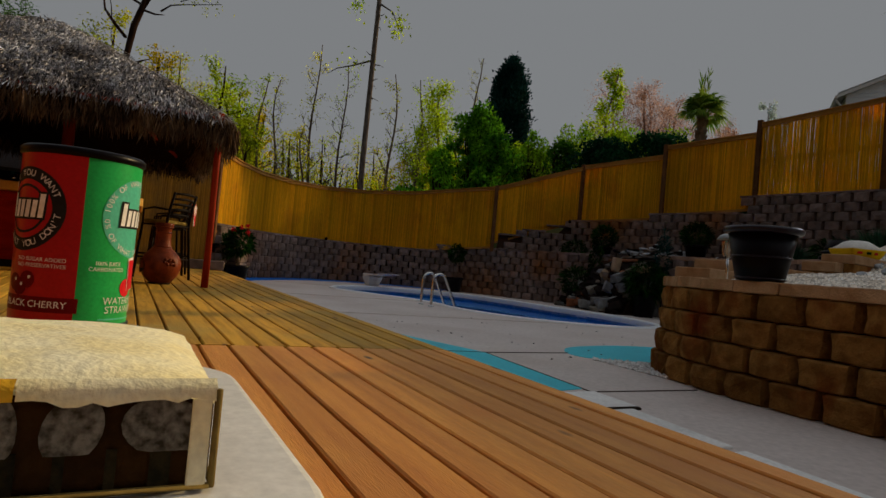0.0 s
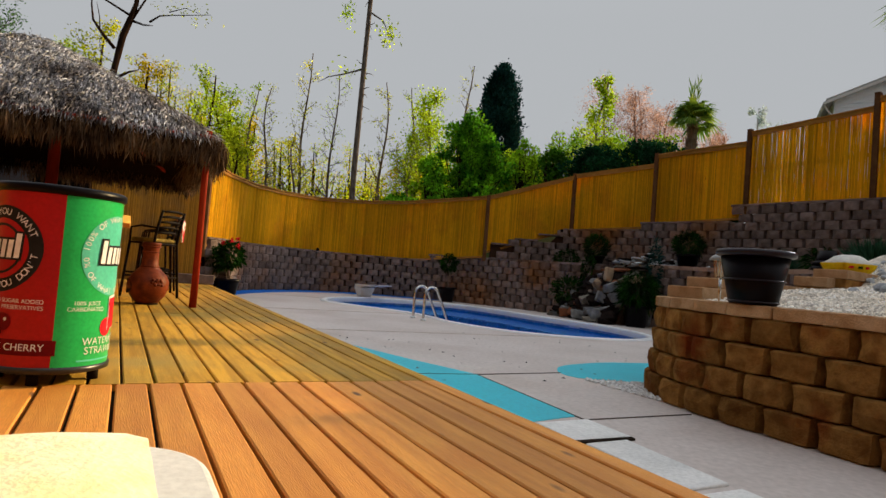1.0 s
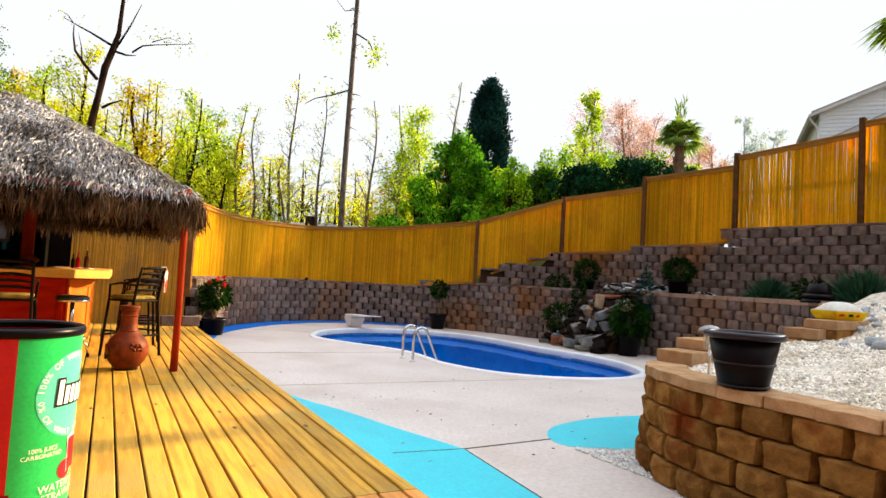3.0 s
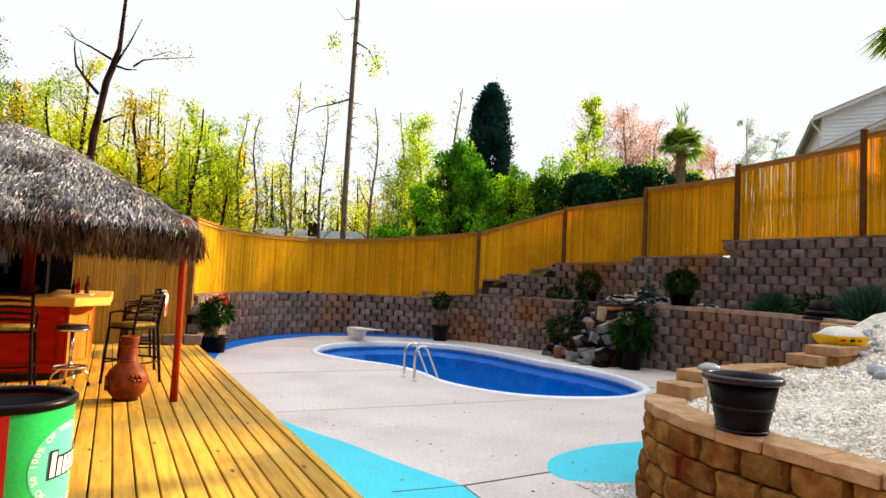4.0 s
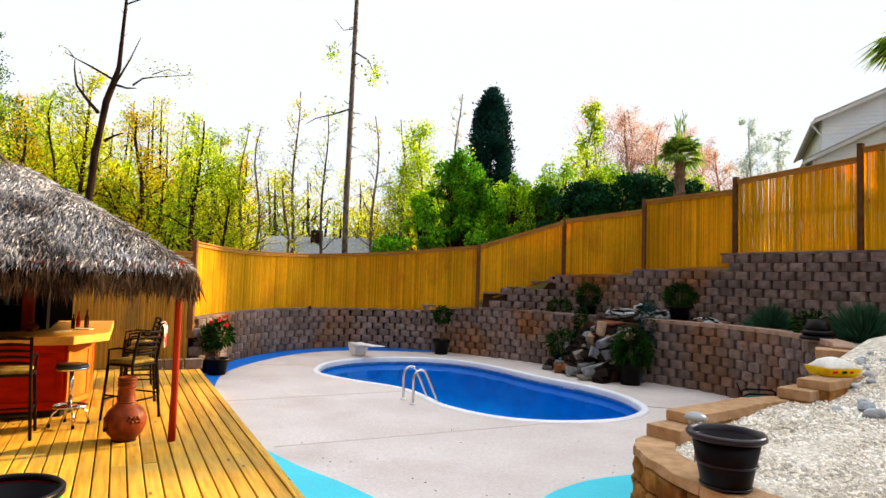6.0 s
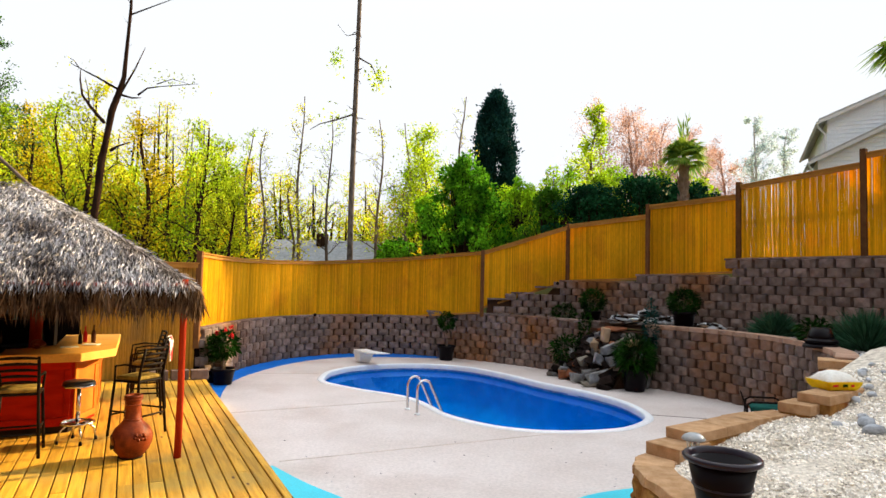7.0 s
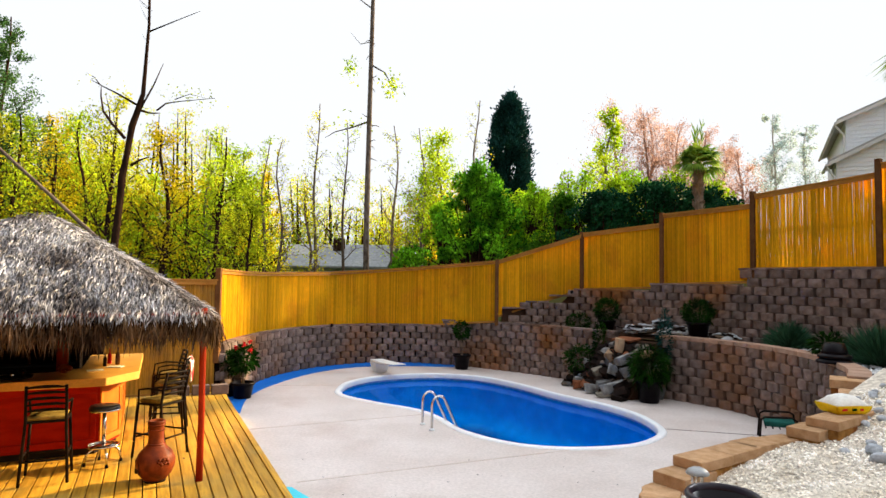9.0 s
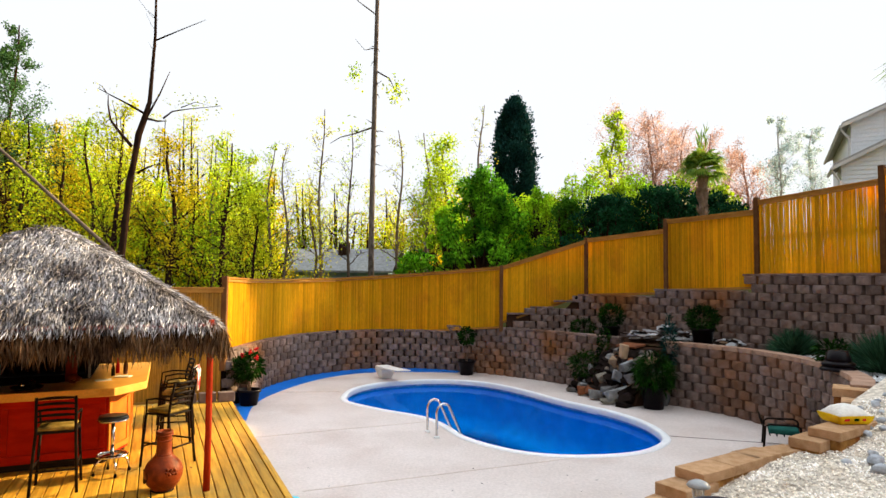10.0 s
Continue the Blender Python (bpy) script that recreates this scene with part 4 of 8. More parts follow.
def build_fences():
    lab = "tall golden reed fence panel on the block wall"
    fence_panel(FENCE[0][0], FENCE[1][0], 1.36, 2.26, 3.10, 3.96, 1, "sloping golden reed fence panel stepping up the block wall")
    fence_panel(FENCE[1][0], FENCE[2][0], 2.26, 2.36, 3.98, 4.13, 2, lab)
    fence_panel(FENCE[2][0], FENCE[3][0], 2.45, 2.54, 4.38, 4.42, 3, lab)
    fence_panel(FENCE[3][0], FENCE[4][0], 2.86, 2.86, 4.64, 4.80, 4, "golden reed fence panel with light showing between the reeds", post_h=0.1)
    fence_panel(FENCE[4][0], FENCE[5][0], 2.82, 2.86, 4.98, 5.1, 5, lab, post_h=0.12)
    fence_panel(FENCE[5][0], FENCE[6][0], 2.9, 2.9, 5.15, 5.3, 6, lab, post_h=0.12)
    # two unseen panels added past the fence end to block the low sun
    fence_panel(FENCE[6][0], (13.2, 6.0), 2.9, 2.9, 5.3, 5.4, 7, lab, post_h=0.12)
    fence_panel((13.2, 6.0), (14.8, 3.6), 2.9, 2.9, 5.3, 5.4, 8, lab, post_h=0.12)
    # the low fence that follows the curved wall
    back = smooth_line([(-5.62, 13.35), (-5.78, 15.5), (-5.62, 17.2), (-5.0, 18.9), (-3.7, 20.1), (-2.05, 20.4), (-0.5, 19.9), (0.71, 19.05)], 1.55)
    zs = [(0, 0.82, 2.66), (2, 0.82, 2.62), (4, 0.80, 2.63), (6, 0.78, 2.68), (7.6, 0.82, 2.78), (9.1, 0.95, 2.90), (10.6, 1.22, 3.10)]
    n = len(back)
    back[-1] = Vector((0.71, 19.05, 0))
    for i in range(n - 1):
        def zz(j, k):
            s = 10.6 * j / (n - 1)
            return float(np.interp(s, [q[0] for q in zs], [q[k] for q in zs]))
        fence_panel(back[i][:2], back[i + 1][:2], zz(i, 1), zz(i + 1, 1), zz(i, 2), zz(i + 1, 2), 20 + i, "golden reed fence length following the curved block wall", post=(i == 0), post_h=0.05, rail=0.06)
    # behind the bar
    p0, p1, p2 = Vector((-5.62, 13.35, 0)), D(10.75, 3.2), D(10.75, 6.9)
    fence_panel(p1[:2], p0[:2], -0.05, -0.05, 2.42, 2.42, 40, "reed fence behind the bar, coloured brown for its shade", post=True)
    fence_panel(p2[:2], p1[:2], -0.05, -0.05, 2.42, 2.42, 41, "reed fence behind the bar, coloured brown for its shade", post=True)
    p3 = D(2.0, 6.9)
    fence_panel(p3[:2], p2[:2], -0.05, -0.05, 2.42, 2.42, 42, "reed fence along the deck side, coloured brown for its shade", post=True)


# ---- terraces, gravel ----
def terrace(name, label, outline, zf, key, kind="structure"):
    bm = bmesh.new()
    vs = [bm.verts.new((x, y, 0)) for x, y in outline]
    f = bm.faces.new(vs)
    bmesh.ops.triangulate(bm, faces=[f])
    for _ in range(4):
        bmesh.ops.subdivide_edges(bm, edges=[e for e in bm.edges if e.calc_length() > 0.5], cuts=1, use_grid_fill=False)
        bmesh.ops.triangulate(bm, faces=bm.faces[:])
    for v in bm.verts:
        v.co.z = zf(v.co.x, v.co.y) + noise.noise(v.co * 1.7) * 0.03
    bmesh.ops.recalc_face_normals(bm, faces=bm.faces)
    for f in bm.faces:
        f.normal_update()
        if f.normal.z < 0:
            f.normal_flip()
    return tagged(part(name, bm, M[key], smooth=True), label, "ground", kind=kind)


def planter_z(x, y):
    """The gravel climbs from the tip of the planter to the back."""
    s = (x - 2.0) * 0.75 + (y - 5.0) * 0.30
    return 0.524 + 0.133 * max(s, 0.0) + 0.22 * max(s - 2.6, 0)


def inside(x, y, poly):
    c = False
    for i in range(len(poly)):
        (x0, y0), (x1, y1) = poly[i - 1], poly[i]
        if (y0 > y) != (y1 > y) and x < (x1 - x0) * (y - y0) / (y1 - y0) + x0:
            c = not c
    return c


def stones(name, label, poly, zf, count, size, key, seed, bounds=None):
    """Many small broken stones as real geometry, in one mesh."""
    rng = np.random.default_rng(seed)
    xs, ys = [p[0] for p in poly], [p[1] for p in poly]
    verts, faces = [], []
    base = np.array([(1, 0, 0), (0, 1, 0), (-1, 0, 0), (0, -1, 0), (0, 0, 1), (0, 0, -1)], float)
    tris = [(0, 1, 4), (1, 2, 4), (2, 3, 4), (3, 0, 4), (1, 0, 5), (2, 1, 5), (3, 2, 5), (0, 3, 5)]
    while len(verts) < count * 6:
        x, y = rng.uniform(min(xs), max(xs)), rng.uniform(min(ys), max(ys))
        if not inside(x, y, poly):
            continue
        s = size * rng.uniform(0.5, 1.5)
        v = base * (rng.uniform(0.6, 1.2, 3) * np.array([1, 0.75, 0.6]) * s) + rng.normal(0, s * 0.16, (6, 3))
        a = rng.uniform(0, 6.28)
        c, q = math.cos(a), math.sin(a)
        i = len(verts)
        for p in v:
            verts.append((x + p[0] * c - p[1] * q, y + p[0] * q + p[1] * c, zf(x, y) + 0.008 + p[2]))
        faces += [(i + a0, i + b0, i + c0) for a0, b0, c0 in tris]
    ob = raw(name, verts, faces, M[key])
    return tagged(ob, label, "gravel", kind="stuff")


PLANTER_IN = [(2.75, 6.55), (2.3, 6.05), (2.14, 5.7), (2.11, 5.35), (2.18, 5.02), (2.36, 4.60), (2.80, 3.80), (3.38, 2.85), (3.85, 1.9), (4.45, 0.6), (9.5, 0.6), (9.5, 8.8), (5.9, 8.8), (5.2, 8.3), (4.5, 7.55), (3.6, 7.1)]


def build_terraces():
    low = [(2.85, 17.6), (1.2, 18.95), (2.0, 19.3), (3.4, 19.1), (5.4, 17.0), (7.0, 15.1), (8.6, 12.9), (10.2, 10.5), (10.8, 8.8), (5.6, 8.8), (6.15, 9.8), (6.5, 11.2), (6.42, 12.6), (5.95, 13.9), (5.2, 14.8), (4.7, 15.3), (4.2, 15.85), (3.7, 16.55)]
    terrace("ground_terrace", "dark mulch terrace between the two block walls", low, lambda x, y: 1.10 + max(0.0, (x + y - 20.5)) * 0.01, "soil")
    right = [(6.2, 13.6), (6.75, 14.2), (8.3, 12.4), (9.8, 10.0), (9.5, 8.8), (6.0, 9.2), (6.6, 11.2), (6.55, 12.5)]
    stones("gravel_terrace", "loose white stones scattered over the mulch terrace", right, lambda x, y: 1.135 + max(0.0, (x + y - 20.5)) * 0.01, 1500, 0.05, "pebble", 5)
    terrace("ground_planter", "bed of crushed pale marble inside the block planter", PLANTER_IN, planter_z, "gravel_bed")
    zone = PLANTER_IN[:8] + [(4.4, 2.2), (6.8, 4.8), (6.6, 8.3), (5.2, 8.2), (4.5, 7.55), (3.6, 7.1)]
    stones("gravel", "crushed pale marble chips filling the block planter", zone, planter_z, 30000, 0.0155, "gravel", 6)
    stones("gravel_tip", "white pebbles at the foot of the planter wall", [(1.42, 5.93), (1.98, 6.02), (1.90, 5.35), (1.98, 5.05), (1.75, 5.35)], lambda x, y: G, 700, 0.022, "pebble", 7)


M["gravel_bed"] = mat("gravel_bed", (0.78, 0.72, 0.62), (0.46, 0.41, 0.34), 0.95, 20, 60, 1.0, 0)
build_ground()
build_pool()
build_deck()
build_paint()
build_walls()
build_fences()
build_terraces()


def build_sky_block_walls():
    """Unseen plain walls added behind the camera and beside the deck to block skylight."""
    bm = bmesh.new()
    box(bm, -1.0, -2.3, 2.6, 30.0, 0.3, 6.4)
    tagged(part("wall_house", bm, M["sky_block"]), "plain unseen wall added behind the deck to block the sky", "wall", kind="structure")
    bm = bmesh.new()
    box(bm, -12.5, 3.9, 2.6, 0.3, 12.0, 6.4)
    tagged(part("wall_house_side", bm, M["sky_block"]), "plain unseen wall added beyond the deck to block the sky", "wall", kind="structure")


M["sky_block"] = mat("tan_sky_block", (0.16, 0.11, 0.075), (0.13, 0.09, 0.06), 0.8, 1.0, 30, 0.2, 0)
build_sky_block_walls()


# ---- tiki hut and bar ----
def build_hut():
    hut = thing("thatched_hut", "square thatched tiki hut roof on red timber posts", "hut")
    c, half, zc, zp = D(6.52, 3.0), 2.22, 1.98, 3.36
    cu, cv = 6.52, 3.0
    rng = np.random.default_rng(11)

    def surf(a, b, lift=0.0):
        """a, b in -1..1 over the square plan; a gently bellied hip roof."""
        r = max(abs(a), abs(b))
        z = zp - (zp - zc) * (r ** 1.12) + lift
        p = D(cu + a * half, cv + b * half)
        return (p.x, p.y, z)
    # solid under-roof, its near-black colour standing for the shade beneath the thatch
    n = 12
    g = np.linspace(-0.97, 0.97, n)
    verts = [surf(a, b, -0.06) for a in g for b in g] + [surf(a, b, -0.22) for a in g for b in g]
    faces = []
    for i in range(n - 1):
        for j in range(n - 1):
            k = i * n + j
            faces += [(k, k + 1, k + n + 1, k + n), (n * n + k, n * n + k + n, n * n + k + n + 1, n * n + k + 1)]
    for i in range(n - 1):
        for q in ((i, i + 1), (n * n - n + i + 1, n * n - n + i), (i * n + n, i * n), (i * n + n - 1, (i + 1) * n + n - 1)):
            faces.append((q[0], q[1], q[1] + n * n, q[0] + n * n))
    raw("roof_shell", verts, faces, M["roof_shade"], hut)
    # straw
    cs, ws = [], []
    for _ in range(90000):
        a, b = rng.uniform(-0.965, 0.965, 2)
        r = max(abs(a), abs(b))
        e = 0.02
        if abs(a) > abs(b):
            dn = np.array(surf(min(max(a + math.copysign(e, a), -1.2), 1.2), b)) - np.array(surf(a, b))
        else:
            dn = np.array(surf(a, b + math.copysign(e, b))) - np.array(surf(a, b))
        dn = dn / np.linalg.norm(dn)
        cs.append(np.array(surf(a, b, rng.uniform(-0.05, 0.05))))
        ws.append(dn + rng.normal(0, 0.22, 3) + np.array([0, 0, 0.18 if rng.random() < 0.5 else 0.0]))
    v, f = blades(rng, cs, ws, 0.15, 0.0115, droop=0.12)
    ob = raw("thatch", v, f, M["thatch"], hut, "dry grey-brown palm thatch")
    ob["kind"] = "stuff"
    # hanging fringe at the eaves, in uneven bunches, its straw coloured as shaded
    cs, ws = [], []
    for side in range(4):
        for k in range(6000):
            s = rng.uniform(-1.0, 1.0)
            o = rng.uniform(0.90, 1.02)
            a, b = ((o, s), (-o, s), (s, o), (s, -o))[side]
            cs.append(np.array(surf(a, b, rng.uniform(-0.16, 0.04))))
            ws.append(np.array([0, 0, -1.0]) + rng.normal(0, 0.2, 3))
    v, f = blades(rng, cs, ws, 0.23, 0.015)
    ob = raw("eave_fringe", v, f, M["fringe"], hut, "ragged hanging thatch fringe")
    ob["kind"] = "stuff"
    for u, vv in ((4.50, 0.94), (4.50, 5.05), (8.55, 5.05)):
        bm = bmesh.new()
        p = D(u, vv)
        tube(bm, [(p.x, p.y, 0.0), (p.x + 0.004, p.y, 0.7), (p.x - 0.003, p.y, 1.4), (p.x, p.y, 2.12)], [0.043, 0.038, 0.039, 0.036], 10)
        part("post", bm, M["redpost"], hut, "red-stained round post", smooth=True)
    for (u0, v0), (u1, v1) in (((4.5, 0.94), (4.5, 5.05)), ((4.5, 0.94), (8.55, 0.94)), ((8.55, 0.94), (8.55, 5.05)), ((4.5, 5.05), (8.55, 5.05))):
        bm = bmesh.new()
        tube(bm, [D(u0, v0, 2.03), D(u1, v1, 2.03)], 0.045, 8)
        part("beam", bm, M["redpost"], hut, smooth=True)
    for a in (-1, 1):
        for b in (-1, 1):
            bm = bmesh.new()
            tube(bm, [D(cu, cv, 3.08), D(cu + a * 2.05, cv + b * 2.05, 1.90)], 0.04, 7)
            part("rafter", bm, M["redpost"], hut, smooth=True)


def uv_slab(bm, pts, z0, z1):
    q = [D(u, v) for u, v in pts]
    slab(bm, [(p.x, p.y) for p in q], z0, z1)
    bmesh.ops.recalc_face_normals(bm, faces=bm.faces)
    return bm


def build_bar():
    bar = thing("bar_counter", "red timber tiki bar with a chamfered corner and pale wooden top", "bar counter")
    body = [(6.25, 6.2), (6.25, 2.14), (6.80, 1.90), (8.75, 1.90), (8.75, 2.35), (7.05, 2.35), (6.70, 2.75), (6.70, 6.2)]
    part("body", uv_slab(bmesh.new(), body, 0.10, 0.98), M["barred"], bar)
    kick = [(6.30, 6.2), (6.30, 2.19), (6.84, 1.95), (8.70, 1.95), (8.70, 2.3), (7.05, 2.3), (6.68, 2.75), (6.68, 6.2)]
    part("kick_plate", uv_slab(bmesh.new(), kick, 0.0, 0.10), M["dark"], bar)
    bm = bmesh.new()
    uv_slab(bm, [(5.98, 6.25), (5.98, 2.06), (6.50, 1.66), (8.80, 1.62), (8.80, 2.45), (7.1, 2.45), (6.75, 2.85), (6.75, 6.25)], 0.985, 1.10)
    bmesh.ops.bevel(bm, geom=list(bm.edges), offset=0.008, segments=1, affect="EDGES")
    part("counter_top", bm, M["bartop"], bar, "thick pale wooden counter top")

    def panel(u0, v0, u1, v1, key, inset=0.07, trim_key="barlit"):
        a, b = D(u0, v0), D(u1, v1)
        d = (b - a)
        L = d.length
        d.normalize()
        nrm = Vector((d.y, -d.x, 0))
        for s0, s1, z0, z1, k, th, nm in ((0, L, 0.86, 0.96, "barlit", 0.022, "rail"), (0, L, 0.14, 0.22, "barlit", 0.022, "rail"), (0, inset, 0.225, 0.855, "barlit", 0.02, "stile"),
                                          (L - inset, L, 0.225, 0.855, "barlit", 0.02, "stile"), (inset + 0.004, L - inset - 0.004, 0.225, 0.855, key, 0.008, "panel")):
            bm = bmesh.new()
            m = (a + d * (s0 + s1) / 2) + nrm * th / 2
            box(bm, m.x, m.y, (z0 + z1) / 2, s1 - s0, th, z1 - z0, 0.003, Matrix.Rotation(math.atan2(d.y, d.x), 4, "Z"))
            part(nm, bm, M[key if nm == "panel" else trim_key], bar)
    # faces towards the sun take the lit colour, the front the shaded red
    panel(6.25, 2.14, 6.80, 1.90, "barlit")
    panel(6.82, 1.90, 7.75, 1.90, "barlit")
    panel(7.77, 1.90, 8.74, 1.90, "barlit")
    for v in (2.18, 3.43, 4.68):
        panel(6.25, v + 1.22, 6.25, v, "barred", trim_key="barred")
    # screens added beside and behind the hut to block light from its inside
    hw = thing("wall_hut_side", "added near-black screen that keeps light out of the hut", "wall", kind="structure")
    part("screen", uv_slab(bmesh.new(), [(4.4, 5.3), (9.7, 5.3), (9.7, 5.36), (4.4, 5.36)], 0.0, 2.15), M["hut_shade"], hw)
    part("screen", uv_slab(bmesh.new(), [(9.64, 2.3), (9.7, 2.3), (9.7, 5.3), (9.64, 5.3)], 0.0, 2.15), M["hut_shade"], hw)
    # red column behind the counter that carries the roof
    bm = bmesh.new()
    p = D(7.55, 2.75)
    box(bm, p.x, p.y, 1.15, 0.15, 0.15, 2.3, 0.01, Matrix.Rotation(radians(DECK_ROT), 4, "Z"))
    tagged(part("timber_column", bm, M["redpost"]), "square red-stained timber column behind the bar", "column")
    # back shelf unit, near-black for the hut's inner shade, with a pale screen
    unit = thing("back_bar_cabinet", "back bar cabinet with shelves of bottles, near-black for the shade", "cabinet")
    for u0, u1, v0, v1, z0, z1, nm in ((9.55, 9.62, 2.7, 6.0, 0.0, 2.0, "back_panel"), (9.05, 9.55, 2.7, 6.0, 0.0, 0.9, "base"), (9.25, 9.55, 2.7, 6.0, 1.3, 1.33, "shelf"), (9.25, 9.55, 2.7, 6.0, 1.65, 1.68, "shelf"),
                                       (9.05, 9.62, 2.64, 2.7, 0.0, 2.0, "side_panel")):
        part(nm, uv_slab(bmesh.new(), [(u0, v0), (u1, v0), (u1, v1), (u0, v1)], z0, z1), M["hut_shade"], unit)
    tv = thing("wall_screen", "flat pale grey screen hanging under the thatch", "screen")
    part("screen_frame", uv_slab(bmesh.new(), [(8.98, 3.15), (9.03, 3.15), (9.03, 4.25), (8.98, 4.25)], 1.45, 2.02), M["black_vinyl"], tv)
    part("screen", uv_slab(bmesh.new(), [(8.97, 3.20), (8.978, 3.20), (8.978, 4.20), (8.97, 4.20)], 1.50, 1.97), M["screen_grey"], tv)
    rng = random.Random(3)
    prof = [(0.0, 0.0), (0.036, 0.0), (0.038, 0.02), (0.038, 0.15), (0.03, 0.19), (0.014, 0.22), (0.013, 0.28), (0.016, 0.285), (0.016, 0.30), (0.0, 0.30)]
    for k in range(14):
        bm = bmesh.new()
        s = rng.uniform(0.8, 1.1)
        lathe(bm, [(r * s, z * s) for r, z in prof], 12)
        p = D(9.38 + rng.uniform(-0.05, 0.05), 2.85 + k * 0.2, (1.33, 1.68)[k % 2] if k % 3 else 0.9)
        b = part("bottle", bm, M["glass_bottle" if k % 2 else "green_vinyl"], None, smooth=True)
        b.location = p
        tagged(b, "dark glass bottle on the back bar", "bottle", "bottles on the back bar")
    # things on the counter
    for u, v, key, s, lab in ((7.35, 1.98, "glass_bottle", 0.9, "brown glass bottle standing on the bar"), (7.5, 2.1, "red_ink", 0.8, "red bottle standing on the bar"), (7.22, 2.15, "iron", 0.7, "dark bottle standing on the bar")):
        bm = bmesh.new()
        lathe(bm, [(r * s, z * s) for r, z in prof], 14)
        b = part("bottle", bm, M[key], smooth=True)
        b.location = D(u, v, 1.10)
        tagged(b, lab, "bottle")
    horn = thing("shell_ornament", "small orange shell ornament on the bar", "ornament", *D(6.42, 2.62, 1.10))
    bm = bmesh.new()
    pts = [(0.10 * math.cos(t) * (1 - t / 9), 0.05 * t / 6, 0.07 + 0.06 * math.sin(t) * (1 - t / 9)) for t in np.linspace(0, 6.2, 16)]
    tube(bm, pts, [0.045 * (1 - i / 20) for i in range(16)], 9)
    part("shell", bm, M["terracotta"], horn, smooth=True)
    for u, v, r in ((7.05, 2.0, 12), (6.75, 2.25, 40)):
        bm = bmesh.new()
        box(bm, 0, 0, 0.006, 0.22, 0.16, 0.012, 0.002)
        b = part("menu_card", bm, M["paver"])
        b.matrix_basis = Matrix.Translation(D(u, v, 1.10)) @ Matrix.Rotation(radians(r), 4, "Z")
        tagged(b, "pale card lying flat on the bar top", "card")
    tr = thing("serving_tray", "black tray of small bar tools on the counter", "tray", *D(6.35, 3.15, 1.10))
    bm = bmesh.new()
    lathe(bm, [(0, 0), (0.17, 0), (0.20, 0.03), (0.19, 0.03), (0.165, 0.008), (0, 0.008)], 24)
    part("tray", bm, M["iron"], tr, smooth=True)
    for k in range(4):
        bm = bmesh.new()
        lathe(bm, [(0, 0.009), (0.03, 0.009), (0.034, 0.10), (0.03, 0.10), (0.026, 0.02), (0, 0.02)], 12, 0.09 * math.cos(k * 1.6), 0.09 * math.sin(k * 1.6))
        part("cup", bm, M["chrome" if k % 2 else "iron"], tr, smooth=True)


M["screen_grey"] = mat("screen_grey", (0.22, 0.22, 0.24), (0.18, 0.18, 0.20), 0.25, 2, 30, 0)


def bar_chair():
    """A tall iron chair with a ladder back, seen from its own front (-y)."""
    ch = thing("bar_chair", "tall black iron bar chair with slatted back and yellow seat pad", "chair", group="chairs at the bar")
    w, d, sh, bh = 0.21, 0.20, 0.74, 1.18
    for sx in (-1, 1):
        bm = bmesh.new()
        tube(bm, [(sx * (w + 0.04), -d - 0.04, 0), (sx * w, -d, sh)], 0.018, 8)
        part("leg", bm, M["iron"], ch, smooth=True)
        bm = bmesh.new()
        tube(bm, [(sx * (w + 0.04), d + 0.06, 0), (sx * w, d, sh), (sx * w, d + 0.03, sh + 0.2), (sx * (w - 0.005), d + 0.09, bh)], 0.018, 8)
        part("leg", bm, M["iron"], ch, smooth=True)
        bm = bmesh.new()
        tube(bm, [(sx * w, d + 0.02, sh + 0.2), (sx * (w + 0.03), 0.0, sh + 0.22), (sx * (w + 0.02), -d + 0.02, sh + 0.19), (sx * w, -d, sh)], 0.014, 7)
        part("arm", bm, M["iron"], ch, smooth=True)
    for k in range(5):
        z = sh + 0.13 + k * 0.072
        y = d + 0.02 + (z - sh - 0.2) * 0.27
        bm = bmesh.new()
        tube(bm, [(-w, y, z), (-w * 0.5, y + 0.02, z + 0.012), (0, y + 0.03, z + 0.016), (w * 0.5, y + 0.02, z + 0.012), (w, y, z)], [0.012, 0.018, 0.020, 0.018, 0.012], 7)
        part("back_slat", bm, M["iron"], ch, smooth=True)
    for y, z in ((-d - 0.025, 0.28), (d + 0.035, 0.28)):
        bm = bmesh.new()
        tube(bm, [(-w - 0.025, y, z), (w + 0.025, y, z)], 0.013, 7)
        part("stretcher", bm, M["iron"], ch, smooth=True)
    for sx in (-1, 1):
        bm = bmesh.new()
        tube(bm, [(sx * (w + 0.022), -d - 0.02, 0.33), (sx * (w + 0.022), d + 0.03, 0.33)], 0.013, 7)
        part("stretcher", bm, M["iron"], ch, smooth=True)
    bm = bmesh.new()
    box(bm, 0, 0, sh - 0.008, 2 * w + 0.02, 2 * d + 0.02, 0.024, 0.006)
    part("seat_frame", bm, M["iron"], ch)
    bm = bmesh.new()
    box(bm, 0, 0, sh + 0.035, 2 * w - 0.01, 2 * d - 0.01, 0.055, 0.022)
    part("seat_pad", bm, M["seatpad"], ch, "yellow patterned seat pad", smooth=True)
    return ch


